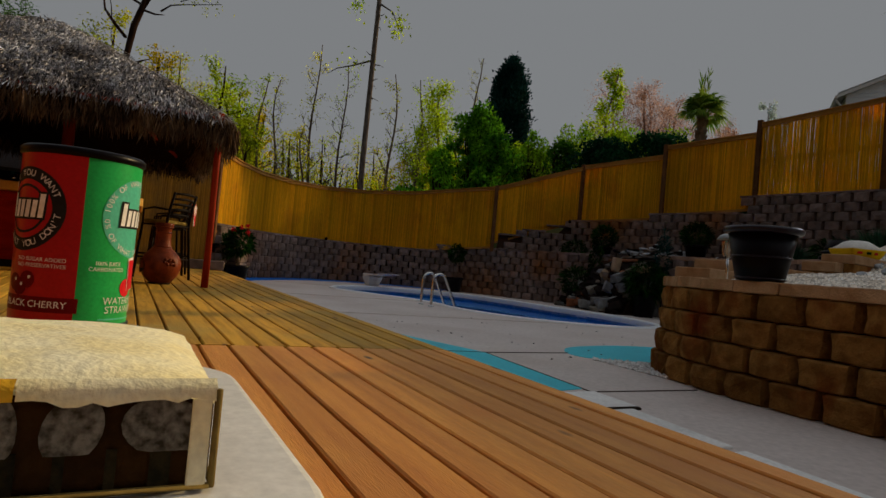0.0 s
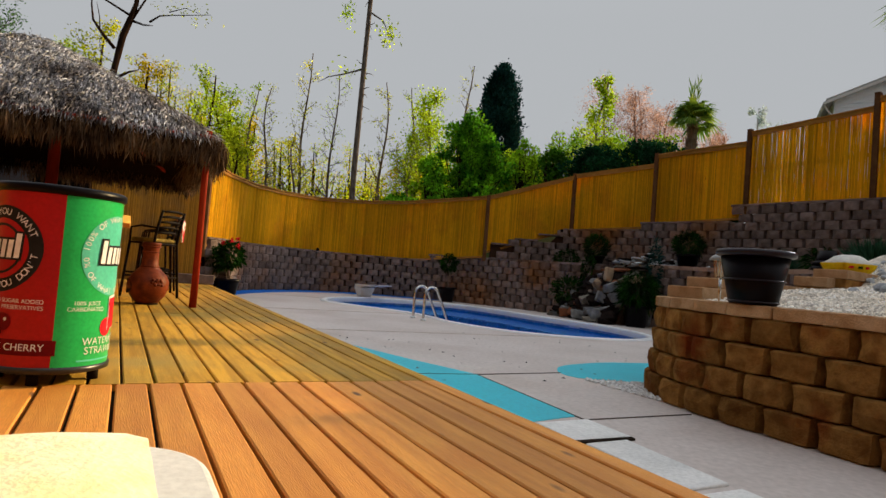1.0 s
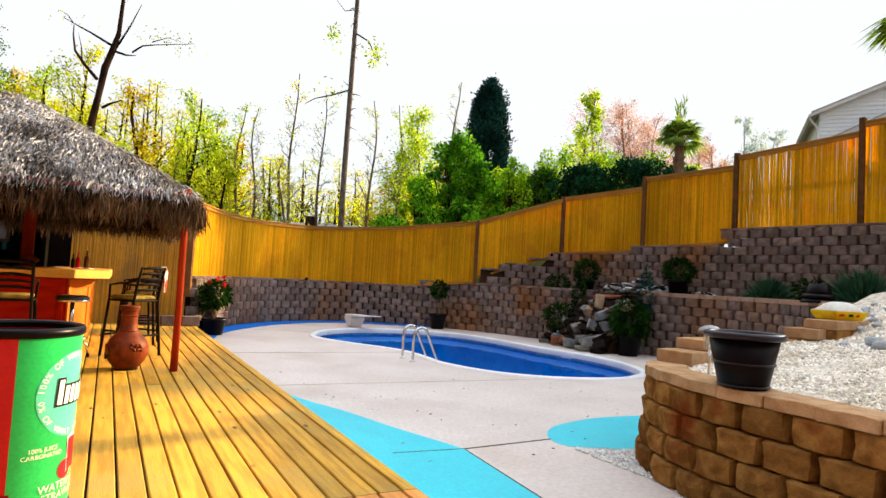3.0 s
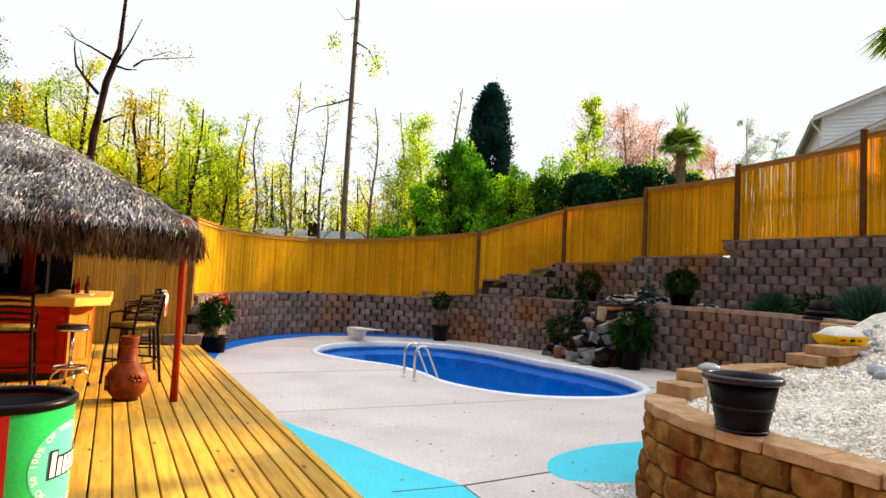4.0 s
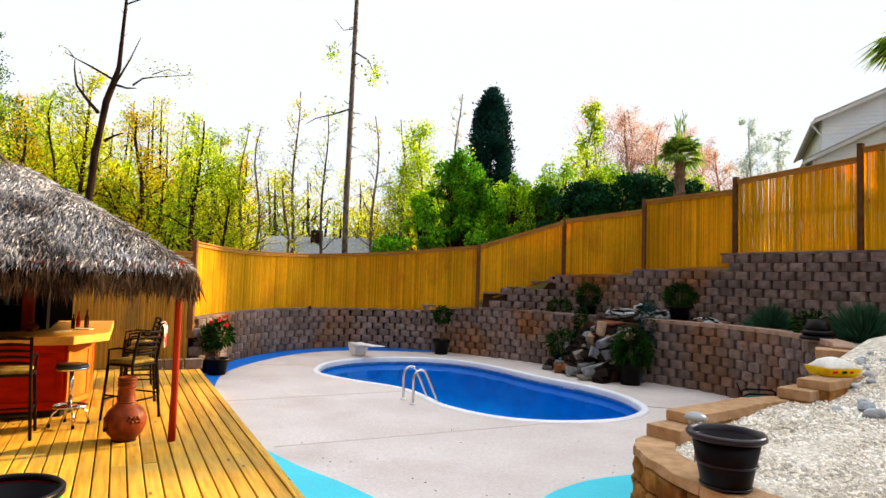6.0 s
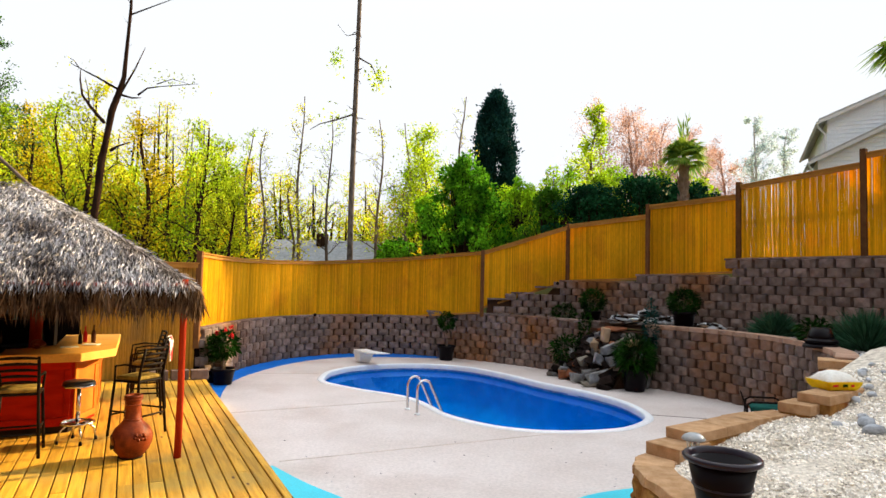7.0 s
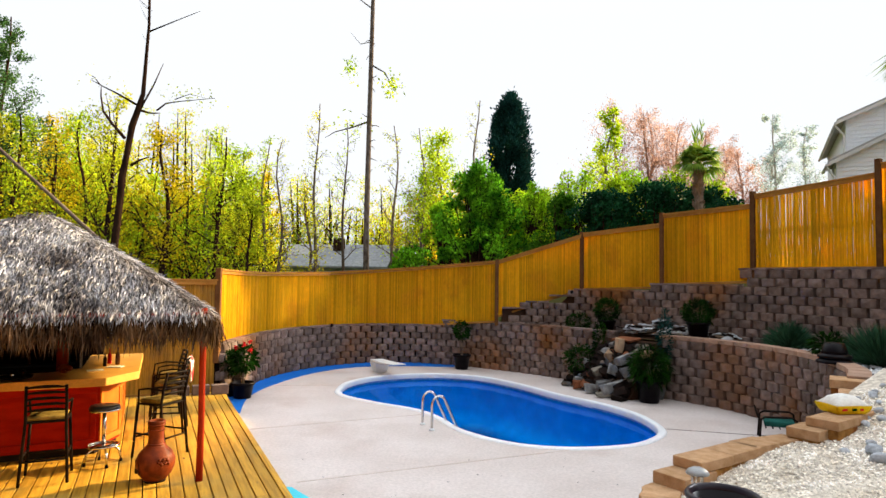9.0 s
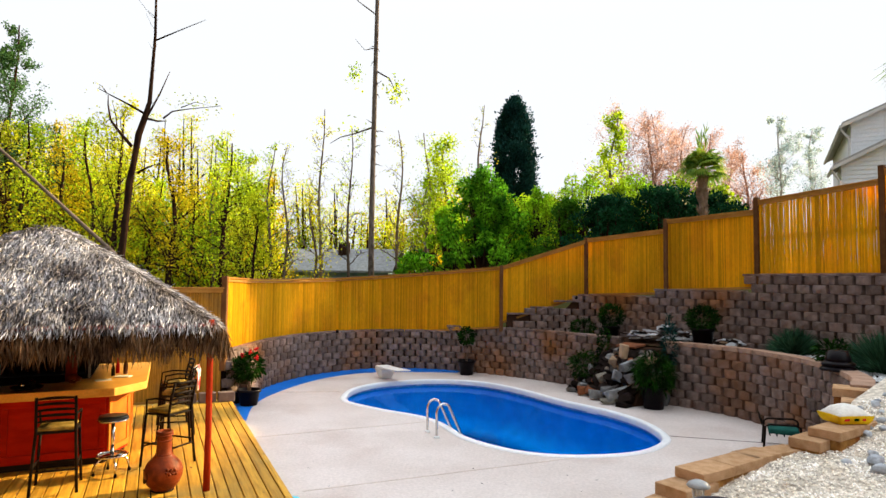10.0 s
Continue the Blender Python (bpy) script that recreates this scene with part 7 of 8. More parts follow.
        box(bm, 0, 0, 0.10, 0.34, 0.2, 0.2, 0.012)
        o = part("loose_block", bm, M["block"])
        o.matrix_basis = Matrix.Translation(D(u, v)) @ pose(0, 0, 0, 0, 0, DECK_ROT + 90 + 4 * v)
        tagged(o, "loose grey concrete block at the foot of the fence", "block", "loose blocks")
    # pillar of blocks that ends the curved wall
    pl = thing("wall_end_pillar", "stacked grey block pier at the end of the pool wall", "pier", kind="structure")
    rng = random.Random(9)
    for k in range(5):
        bm = bmesh.new()
        box(bm, 0, 0, 0, 0.42, 0.40, 0.195, 0.02)
        o = part("block", bm, M["block"], pl)
        o.matrix_basis = pose(-5.36, 14.15, G + 0.1 + 0.2 * k, 0, 0, 85 + rng.uniform(-3, 3))
    # small lights clipped to the wall and fence
    for x, y, z in ((-4.4, 18.75, 1.0), (2.95, 18.55, 2.15)):
        bm = bmesh.new()
        lathe(bm, [(0, 0), (0.04, 0), (0.05, 0.05), (0.03, 0.09), (0, 0.10)], 14)
        o = part("wall_light", bm, M["iron"], smooth=True)
        o.location = (x, y, z)
        tagged(o, "small black lamp on the block wall", "lamp")
    # fallen leaves on the concrete
    rng = np.random.default_rng(3)
    n = 90
    cs = np.stack([rng.uniform(-3.5, 2.5, n), rng.uniform(5.0, 10.0, n), np.full(n, G + 0.008)], 1)
    cs = cs[(cs[:, 0] - 0.4) * 0.8625 + (cs[:, 1] - 3.92) * 0.506 > 0.3]
    v, f = blades(rng, cs, rng.normal(size=(len(cs), 3)) * np.array([1, 1, 0.05]), 0.04, 0.02)
    v[:, 2] = np.clip(v[:, 2], G + 0.005, G + 0.02)
    tagged(raw("fallen_leaves", v, f, M["thatch"]), "scattered dry leaves on the pool concrete", "leaves", kind="stuff")


build_hut()
build_bar()
build_seating()
build_cooler()
build_footstool()
build_planter_back()
build_waterfall()
build_plants()
build_gravel_rocks()
build_pool_things()


# ---- trees and far houses ----
def tree(name, label, x, y, height, r, seed, leaf="leaf_yellow", leaves=2000, size=0.17, start=0.35, reach=0.28, limbs=14, lean=(0, 0), bark="bark", wander=0.25,
         spread=0.45, z0=None, fill=0.55, group="", twigs=3, clip_top=1.0):
    rng = np.random.default_rng(seed)
    z0 = float(terrain(np.array(x), np.array(y))) - 0.1 if z0 is None else z0
    t = thing(name, label, "tree", x, y, z0, group=group)
    n = 10
    path = [np.array([lean[0] * k / n * height + wander * math.sin(k * 0.9 + seed) * k / n, lean[1] * k / n * height + wander * math.cos(k * 1.1 + seed * 2) * k / n, height * k / n]) for k in range(n + 1)]
    bm = bmesh.new()
    tube(bm, path, [r * (1 - 0.88 * k / n) + 0.012 for k in range(n + 1)], 8)
    tips = []
    for i in range(limbs):
        f = start + (0.97 - start) * (i + rng.uniform(0, 0.8)) / limbs
        k = f * n
        a, b = path[int(k)], path[min(int(k) + 1, n)]
        p = a + (b - a) * (k - int(k))
        ang = rng.uniform(0, 6.283)
        L = height * reach * (1.15 - f) * rng.uniform(0.6, 1.3) + 0.3
        d = np.array([math.cos(ang), math.sin(ang), rng.uniform(0.35, 1.0)])
        d /= np.linalg.norm(d)
        pts = [p]
        for s in range(4):
            d = d + rng.normal(0, 0.16, 3) + np.array([0, 0, 0.08])
            d /= np.linalg.norm(d)
            pts.append(pts[-1] + d * L / 4)
        rr = max(0.012, r * (1 - f) * 0.42 + 0.008)
        tube(bm, pts, [rr, rr * 0.8, rr * 0.6, rr * 0.4, 0.006], 5, cap=False)
        tips += [(q, L) for q in pts[2:]]
        for w in range(twigs):
            q = pts[1 + rng.integers(0, 3)]
            e = d + rng.normal(0, 0.6, 3)
            e /= np.linalg.norm(e)
            t2 = [q, q + e * L * 0.25 + rng.normal(0, 0.03, 3), q + e * L * 0.5 + np.array([0, 0, 0.05])]
            tube(bm, t2, [rr * 0.5, rr * 0.35, 0.005], 4, cap=False)
            tips += [(t2[1], L), (t2[2], L)]
    part("trunk", bm, M[bark], t, "", smooth=True)
    if leaves:
        ii = rng.integers(0, len(tips), leaves)
        c = np.array([tips[i][0] for i in ii]) + rng.normal(0, 1, (leaves, 3)) * np.array([min(tips[i][1], 2.2) for i in ii])[:, None] * spread * fill * 0.5
        v, f = blades(rng, c, rng.normal(size=(leaves, 3)), size, size * 0.62)
        ob = raw("crown", v, f, M[leaf], t, "")
        ob["kind"] = "stuff"
    return t


def shrub_mass(name, label, x, y, rx, ry, h, seed, leaf, n, size, z0=None, lumps=16):
    """A leafy bush built of many clumps round a few stems."""
    rng = np.random.default_rng(seed)
    z0 = float(terrain(np.array(x), np.array(y))) - 0.1 if z0 is None else z0
    t = thing(name, label, "tree", x, y, z0)
    bm = bmesh.new()
    cen = []
    for k in range(lumps):
        u = rng.uniform(0.22, 0.93)
        a, q = rng.uniform(0, 6.283), rng.uniform(0, 1.0) ** 0.6 * (1.05 - 0.75 * max(0.0, u - 0.3) / 0.63)
        p = np.array([rx * q * math.cos(a), ry * q * math.sin(a), h * u])
        cen.append((p, rng.uniform(0.10, 0.22)))
        tube(bm, [(p[0] * 0.15, p[1] * 0.15, 0), (p[0] * 0.5, p[1] * 0.5, p[2] * 0.5), tuple(p)], [0.06, 0.04, 0.015], 5)
    part("trunk", bm, M["bark_dark"], t, smooth=True)
    cs, ws = [], []
    for _ in range(n):
        p, s = cen[rng.integers(0, lumps)]
        d = rng.normal(size=3)
        d /= np.linalg.norm(d)
        cs.append(p + d * np.array([rx, ry, h * 0.42]) * s * rng.uniform(0.45, 1.05))
        ws.append(d + rng.normal(0, 0.6, 3))
    v, f = blades(rng, cs, ws, size, size * 0.65)
    ob = raw("crown", v, f, M[leaf], t)
    ob["kind"] = "stuff"
    return t


def conifer(x, y, h, r, seed, z0):
    """A columnar conifer: a rounded tip, then an even column of ragged upswept sprays."""
    rng = np.random.default_rng(seed)
    t = thing("conifer", "tall dark blue-green columnar conifer beyond the fence", "tree", x, y, z0)
    bm = bmesh.new()
    tube(bm, [(0, 0, 0), (0, 0, h * 0.97)], [0.22, 0.02], 8)
    part("trunk", bm, M["bark_dark"], t, smooth=True)
    cs, ws = [], []
    for k in range(900):
        d = h * rng.uniform(0.004, 0.93)
        env = r * (1 - math.exp(-d / 1.5)) * (1.0 - 0.25 * max(0.0, d / h - 0.5))
        a, q = rng.uniform(0, 6.283), rng.uniform(0.35, 1.0) ** 0.5
        q *= 1 + rng.normal(0, 0.07)
        c = np.array([env * q * math.cos(a), env * q * math.sin(a), h - d])
        size = 0.16 + 0.22 * env / r
        p = c + rng.normal(0, 1, (60, 3)) * np.array([0.6, 0.6, 1.0]) * size
        cs.append(p)
        ws.append(np.array([math.cos(a) * 0.7, math.sin(a) * 0.7, 0.9]) + rng.normal(0, 0.35, (60, 3)))
    v, f = blades(rng, np.concatenate(cs), np.concatenate(ws), 0.24, 0.13)
    ob = raw("crown", v, f, M["leaf_dark"], t)
    ob["kind"] = "stuff"


def palm(x, y, z0, h, seed, fronds=26, size=1.0, label="cabbage palm with drooping fan leaves beyond the fence", low=-0.5, spears=0):
    rng = np.random.default_rng(seed)
    t = thing("palm_tree", label, "tree", x, y, z0)
    bm = bmesh.new()
    tube(bm, [(0, 0, 0), (0.03, 0, h * 0.5), (0, 0, h)], [0.11, 0.12, 0.17], 12)
    for k in range(110):
        a, z = rng.uniform(0, 6.283), h * rng.uniform(0.45, 1.0)
        tube(bm, [(0.11 * math.cos(a), 0.11 * math.sin(a), z), (0.21 * math.cos(a), 0.21 * math.sin(a), z + rng.uniform(0.06, 0.2))], [0.035, 0.014], 4)
    part("trunk", bm, M["palm_bark"], t, "fibrous palm trunk")
    for k in range(fronds):
        a, e = rng.uniform(0, 6.283), low + (1.35 - low) * rng.uniform() ** 0.8
        d = np.array([math.cos(a) * math.cos(e), math.sin(a) * math.cos(e), math.sin(e)])
        L = size * rng.uniform(0.30, 0.55)
        base = np.array([0, 0, h])
        hub = base + d * L
        sidev = np.cross(d, [0, 0, 1])
        sidev /= np.linalg.norm(sidev) + 1e-6
        up = np.cross(sidev, d)
        verts, faces = [], []
        for j in range(21):
            g = (j / 20 - 0.5) * 2.7
            w = d * math.cos(g) + sidev * math.sin(g)
            ln = size * (0.88 - 0.14 * abs(g)) * rng.uniform(0.85, 1.1)
            m = hub + w * ln * 0.55 + up * 0.03
            tip = hub + w * ln - np.array([0, 0, 0.30 * size])
            q = np.cross(w, up) * 0.045 * size
            i = len(verts)
            verts += [hub, m + q, tip, m - q]
            faces.append((i, i + 1, i + 2, i + 3))
        i = len(verts)
        verts += [base - sidev * 0.02, base + sidev * 0.02, hub + sidev * 0.012, hub - sidev * 0.012]
        faces.append((i, i + 1, i + 2, i + 3))
        raw("frond", verts, faces, M["leaf_palm"], t)
    for k in range(spears):
        a = k * 2.1
        tip = np.array([0.14 * math.cos(a), 0.14 * math.sin(a), h + size * (1.75 - 0.25 * k)])
        c = np.linspace(0, 1, 24)[:, None] * (tip - np.array([0, 0, h])) + np.array([0, 0, h])
        v, f = blades(rng, c, np.array([0, 0, 1.0]) + rng.normal(0, 0.22, (24, 3)), 0.4, 0.05)
        raw("spear_leaf", v, f, M["leaf_palm"], t, "unopened upright leaf")
    return t


M["leaf_palm"] = mat("palm_leaf", (0.30, 0.42, 0.05), (0.06, 0.17, 0.03), 0.5, 2, 20, 0, 0.2, translucent=0.45)
M["leaf_grey"] = mat("grey_green_needle", (0.42, 0.52, 0.52), (0.30, 0.40, 0.40), 0.6, 0.5, 10, 0, 0.15, island=0.4, translucent=0.6)
M["bark_red"] = mat("reddish_bark", (0.34, 0.20, 0.16), (0.24, 0.13, 0.10), 0.95, 6, 40, 0.4, 0.2)


def build_woods():
    # the deep wood behind everything: leaf masses and dim stems
    rng = np.random.default_rng(90)
    stand = np.stack([rng.uniform(-76, 8, 190), rng.uniform(53.5, 66, 190), np.zeros(190)], 1)
    close = (stand[:, 0] < -18) & (rng.uniform(size=190) < 0.6)
    stand[close, 1] = rng.uniform(36, 53, close.sum())
    stand[:, 2] = (10.0 + 7.0 * np.clip((-stand[:, 0] - 10) / 24, 0, 1)) * stand[:, 1] / 56 * rng.uniform(0.6, 1.12, 190)
    for key, n, lab in (("leaf_yellow", 110000, "far wood in yellow-green spring leaf"), ("leaf_gold", 70000, "far wood in golden spring leaf"), ("leaf_lime", 90000, "lime-green spring foliage in the far wood"), ("leaf_green", 80000, "darker green foliage deep in the wood")):
        # every tree of the wood is a column of clumps that narrows to its top
        pick = rng.integers(0, len(stand), n)
        x, y, top = stand[pick].T
        u = rng.integers(0, 15, n) / 14.0
        z = top * (0.12 + 0.85 * u) * (1.0 if key != "leaf_green" else 0.6)
        ang = (pick * 2.4 + u * 41.0) % 6.283
        wide = (1.0 - 0.62 * u) * (1.1 + 0.5 * np.sin(pick * 1.7 + u * 13))
        c = np.stack([x + wide * np.cos(ang), y + wide * np.sin(ang), z], 1) + rng.normal(0, 1, (n, 3)) * np.array([0.42, 0.42, 0.26])
        v, f = blades(rng, c, rng.normal(size=(n, 3)), 0.19, 0.13)
        tagged(raw("far_wood", v, f, M[key]), lab, "wood", kind="stuff")
    bm = bmesh.new()
    for x, y, top in stand:
        z = float(terrain(np.array(x), np.array(y))) - 0.1
        h = top * 0.97 - z
        q = rng.normal(0, 0.3, 4)
        tube(bm, [(x, y, z), (x + q[0], y + q[1], z + h * 0.5), (x + q[0] + q[2], y + q[1] + q[3], z + h)], [0.25, 0.18, 0.03], 6)
        for k in range(7):
            f, a = rng.uniform(0.3, 0.9), rng.uniform(0, 6.283)
            r = (1.15 - f) * 2.6
            p = (x + q[0] * f, y + q[1] * f, z + h * f)
            tube(bm, [p, (p[0] + r * 0.5 * math.cos(a), p[1] + r * 0.5 * math.sin(a), p[2] + r * 0.45), (p[0] + r * math.cos(a), p[1] + r * math.sin(a), p[2] + r * 1.0)], [0.06, 0.04, 0.012], 4)
    tagged(part("far_trunks", bm, M["bark_dark"]), "dim thin trunks deep in the wood", "wood", kind="stuff")
    # the dark leaning tree behind the hut
    t = thing("bare_tree", "dark leaning bare tree with broken limbs behind the hut", "tree", -11.85, 19.9, -1.9)
    bm = bmesh.new()
    tube(bm, [(-0.45, 0, 0), (-0.5, 0, 2.5), (-0.53, 0, 5.4), (-0.40, 0, 6.8), (-0.34, 0, 7.8), (-0.2, 0, 8.6), (-0.06, 0, 9.55), (0.13, 0, 10.1), (0.30, 0, 10.7), (0.36, 0, 11.9), (0.42, 0, 13.1), (0.40, 0, 14.3), (0.5, 0.2, 17.0)],
         [0.16, 0.14, 0.13, 0.115, 0.125, 0.10, 0.115, 0.105, 0.075, 0.058, 0.048, 0.04, 0.02], 10)
    part("trunk", bm, M["bark_dark"], t, smooth=True)
    for pts, r in (([(-0.31, 0.00, 9.15), (-0.85, 0.12, 9.67), (-1.29, 0.24, 10.16), (-1.48, 0.36, 10.74), (-1.57, 0.48, 11.13)], 0.06),
                   ([(0.07, 0.00, 10.32), (-0.70, 0.12, 10.74), (-1.29, 0.24, 11.03), (-1.87, 0.36, 11.33)], 0.045),
                   ([(0.12, 0.00, 10.14), (0.54, 0.12, 10.04), (0.81, 0.24, 10.08)], 0.05),
                   ([(0.22, 0.00, 10.16), (0.60, 0.12, 11.03), (0.86, 0.24, 11.84)], 0.04),
                   ([(0.81, 0.00, 10.10), (1.07, 0.12, 10.38), (1.45, 0.24, 10.48), (2.71, 0.36, 10.62)], 0.035),
                   ([(-0.06, 0.00, 8.19), (0.20, 0.12, 8.40), (0.47, 0.24, 8.54)], 0.055),
                   ([(0.40, 0.00, 12.87), (1.24, 0.12, 13.27), (2.13, 0.24, 13.68)], 0.03),
                   ([(-0.85, 0.00, 9.67), (-1.00, 0.12, 10.24), (-1.23, 0.24, 10.78)], 0.025),
                   ([(1.45, 0.00, 10.48), (1.92, 0.12, 10.70), (2.43, 0.24, 10.58)], 0.018),
                   ([(-1.29, 0.00, 11.03), (-1.57, 0.12, 11.33), (-1.95, 0.24, 11.53)], 0.02)):
        bm = bmesh.new()
        tube(bm, pts, [r * (1 - 0.75 * i / (len(pts) - 1)) for i in range(len(pts))], 6)
        part("limb", bm, M["bark_dark"], t, smooth=True)
    rng = np.random.default_rng(15)
    c = np.concatenate([rng.normal(q, (0.42, 0.4, 0.16), (k, 3)) for q, k in (((1.5, 0.3, 10.75), 60), ((2.2, 0.3, 10.5), 40), ((-1.5, 0.3, 11.3), 26))])
    v, f = blades(rng, c, rng.normal(size=(len(c), 3)), 0.09, 0.05)
    raw("crown", v, f, M["leaf_yellow"], t, "sparse yellow-green sprigs")["kind"] = "stuff"
    for k in range(10):
        q = rng.uniform(8.0, 14.0)
        x0 = np.interp(q, [7.8, 8.6, 9.55, 10.1, 10.7, 11.9, 13.1, 14.3], [-0.34, -0.2, -0.06, 0.13, 0.30, 0.36, 0.42, 0.40])
        a, L = rng.uniform(0, 6.283), rng.uniform(0.2, 0.75)
        bm = bmesh.new()
        tube(bm, [(x0, 0, q), (x0 + 0.5 * L * math.cos(a), 0.5 * L * math.sin(a), q + 0.25 * L), (x0 + L * math.cos(a), L * math.sin(a), q + 0.75 * L)], [0.012, 0.008, 0.003], 4)
        part("twig", bm, M["bark_dark"], t)
    # the tall straight pine
    t = thing("pine_tree", "tall straight pine trunk with a few broken limbs", "tree", -5.75, 30.0, -0.6)
    bm = bmesh.new()
    tube(bm, [(0.05, 0, 0), (0.0, 0, 6), (0.05, 0, 12), (0.12, 0, 18), (0.2, 0, 24), (0.25, 0, 28)], [0.16, 0.14, 0.12, 0.10, 0.08, 0.035], 10)
    stub = random.Random(4)
    for k in range(34):
        z, a, q = stub.uniform(5, 25), stub.uniform(0, 6.283), stub.uniform(0.12, 0.6)
        tube(bm, [(0.05, 0, z), (0.05 + q * 0.6 * math.cos(a), q * 0.6 * math.sin(a), z + 0.05), (0.05 + q * math.cos(a), q * math.sin(a), z + stub.uniform(-0.15, 0.2))], [0.03, 0.022, 0.008], 4)
    for pts, r in (([(0.0, 0, 11.0), (-0.9, 0, 10.7), (-1.7, 0, 10.5), (-2.2, 0, 10.2)], 0.05), ([(0.1, 0, 13.9), (0.8, 0, 13.5), (1.25, 0.1, 12.6)], 0.05), ([(0.1, 0, 16.8), (-0.8, 0, 17.5), (-1.9, 0, 18.6)], 0.04),
                   ([(0.1, 0, 15.1), (-0.5, 0, 15.0), (-1.0, 0, 15.6)], 0.03), ([(0.0, 0, 9.2), (0.5, 0, 9.0)], 0.03), ([(0.1, 0, 17.6), (0.5, 0, 17.9)], 0.03)):
        tube(bm, pts, [r * (1 - 0.75 * i / (len(pts) - 1)) for i in range(len(pts))], 6)
    part("trunk", bm, M["bark_mid"], t, smooth=True)
    rng = np.random.default_rng(8)
    c = np.concatenate([rng.normal((1.2, 0, 12.8), (0.25, 0.3, 0.3), (130, 3)), rng.normal((-1.0, 0, 13.8), (0.2, 0.3, 0.3), (90, 3)), rng.normal((-0.9, 0, 10.9), (0.5, 0.3, 0.25), (50, 3))])
    v, f = blades(rng, c, rng.normal(size=(len(c), 3)), 0.2, 0.1)
    raw("crown", v, f, M["leaf_lime"], t)["kind"] = "stuff"
    # slim young trees
    lab = "slim spring tree with sparse yellow-green leaves in the wood"
    for i, (x, y, h, lf) in enumerate([(-12.0, 35, 11.3, 160), (-13.2, 35.5, 11.5, 350), (-10.1, 36, 13.5, 200), (-8.5, 36.5, 12.5, 90), (-5.6, 37, 12, 150), (-3.9, 38.5, 11, 120), (-9.6, 33, 8.5, 250), (-16.0, 34, 10, 500), (-0.6, 40, 11.5, 60)]):
        tree("woodland_tree", lab, x, y, h, 0.11 + 0.01 * (i % 3), 60 + i, "leaf_lime" if i % 2 else "leaf_yellow", lf * 3, 0.13, 0.3, 0.15, 18, (0.01 * math.sin(i * 2), 0), spread=0.55, twigs=5, group="slim trees in the wood")
    # the yellow-green wood on the left
    rng = random.Random(77)
    for i in range(46):
        d = rng.uniform(29, 50)
        x = -0.30 * d - 2.5 - rng.uniform(0.0, 0.55) * d
        h = rng.uniform(7.5, 11.5) if x > -0.6 * d else rng.uniform(9.5, 14)
        tree("woodland_tree", "spring tree with yellow-green leaves in the wood", x, d, h, rng.uniform(0.13, 0.24), 100 + i, rng.choice(["leaf_yellow", "leaf_lime", "leaf_lime", "leaf_gold"]), 3400, 0.15, 0.14, 0.30, 22,
             (rng.uniform(-0.05, 0.05), 0), spread=0.5, twigs=5, group="trees of the wood", bark="bark_dark")
    # low undergrowth along the fence
    for i, (x, y, rx, h, lf) in enumerate([(-21, 33, 4, 5.5, "leaf_yellow"), (-26, 36, 5, 7, "leaf_lime"), (-15.5, 38, 3.5, 5.5, "leaf_gold"), (-18, 43, 5, 8, "leaf_yellow"), (-31, 40, 6, 9, "leaf_yellow"), (-12.9, 30.5, 1.3, 3.6, "leaf_lime"), (-5, 47, 4, 9, "leaf_gold"), (-24, 50, 7, 10, "leaf_gold"), (-2, 52, 5, 9, "leaf_gold")]):
        shrub_mass("undergrowth", "tangled yellow-green undergrowth in the wood", x, y, rx, rx * 0.6, h, 300 + i, lf, 8000, 0.15, lumps=34)
    # green trees in the middle
    shrub_mass("leafy_tree", "bright green leafy tree close behind the fence", -0.1, 27.0, 2.3, 1.8, 5.6, 1, "leaf_mid", 14000, 0.165, lumps=80)
    shrub_mass("leafy_tree", "lime-green young tree close behind the fence", -3.3, 27.5, 1.4, 1.2, 5.0, 2, "leaf_mid", 6500, 0.165, lumps=40)
    shrub_mass("leafy_tree", "lime-green young tree close behind the fence", -1.8, 30, 1.5, 1.2, 5.2, 12, "leaf_lime2", 6500, 0.165, lumps=40)
    tree("leafy_tree", "tall lime-green tree behind the fence", -2.6, 36.5, 9.4, 0.14, 41, "leaf_lime", 6500, 0.145, 0.3, 0.26, 22, spread=0.9)
    tree("leafy_tree", "tall lime-green tree behind the fence", -4.2, 40, 8.4, 0.14, 42, "leaf_lime", 4600, 0.145, 0.25, 0.28, 20, spread=0.9)
    tree("leafy_tree", "slender lime-green tree lit from behind", 0.5, 33, 4.6, 0.11, 47, "leaf_lime2", 2600, 0.14, 0.2, 0.2, 16, spread=0.8)
    conifer(1.75, 46.0, 16.55, 1.36, 5, -0.1)
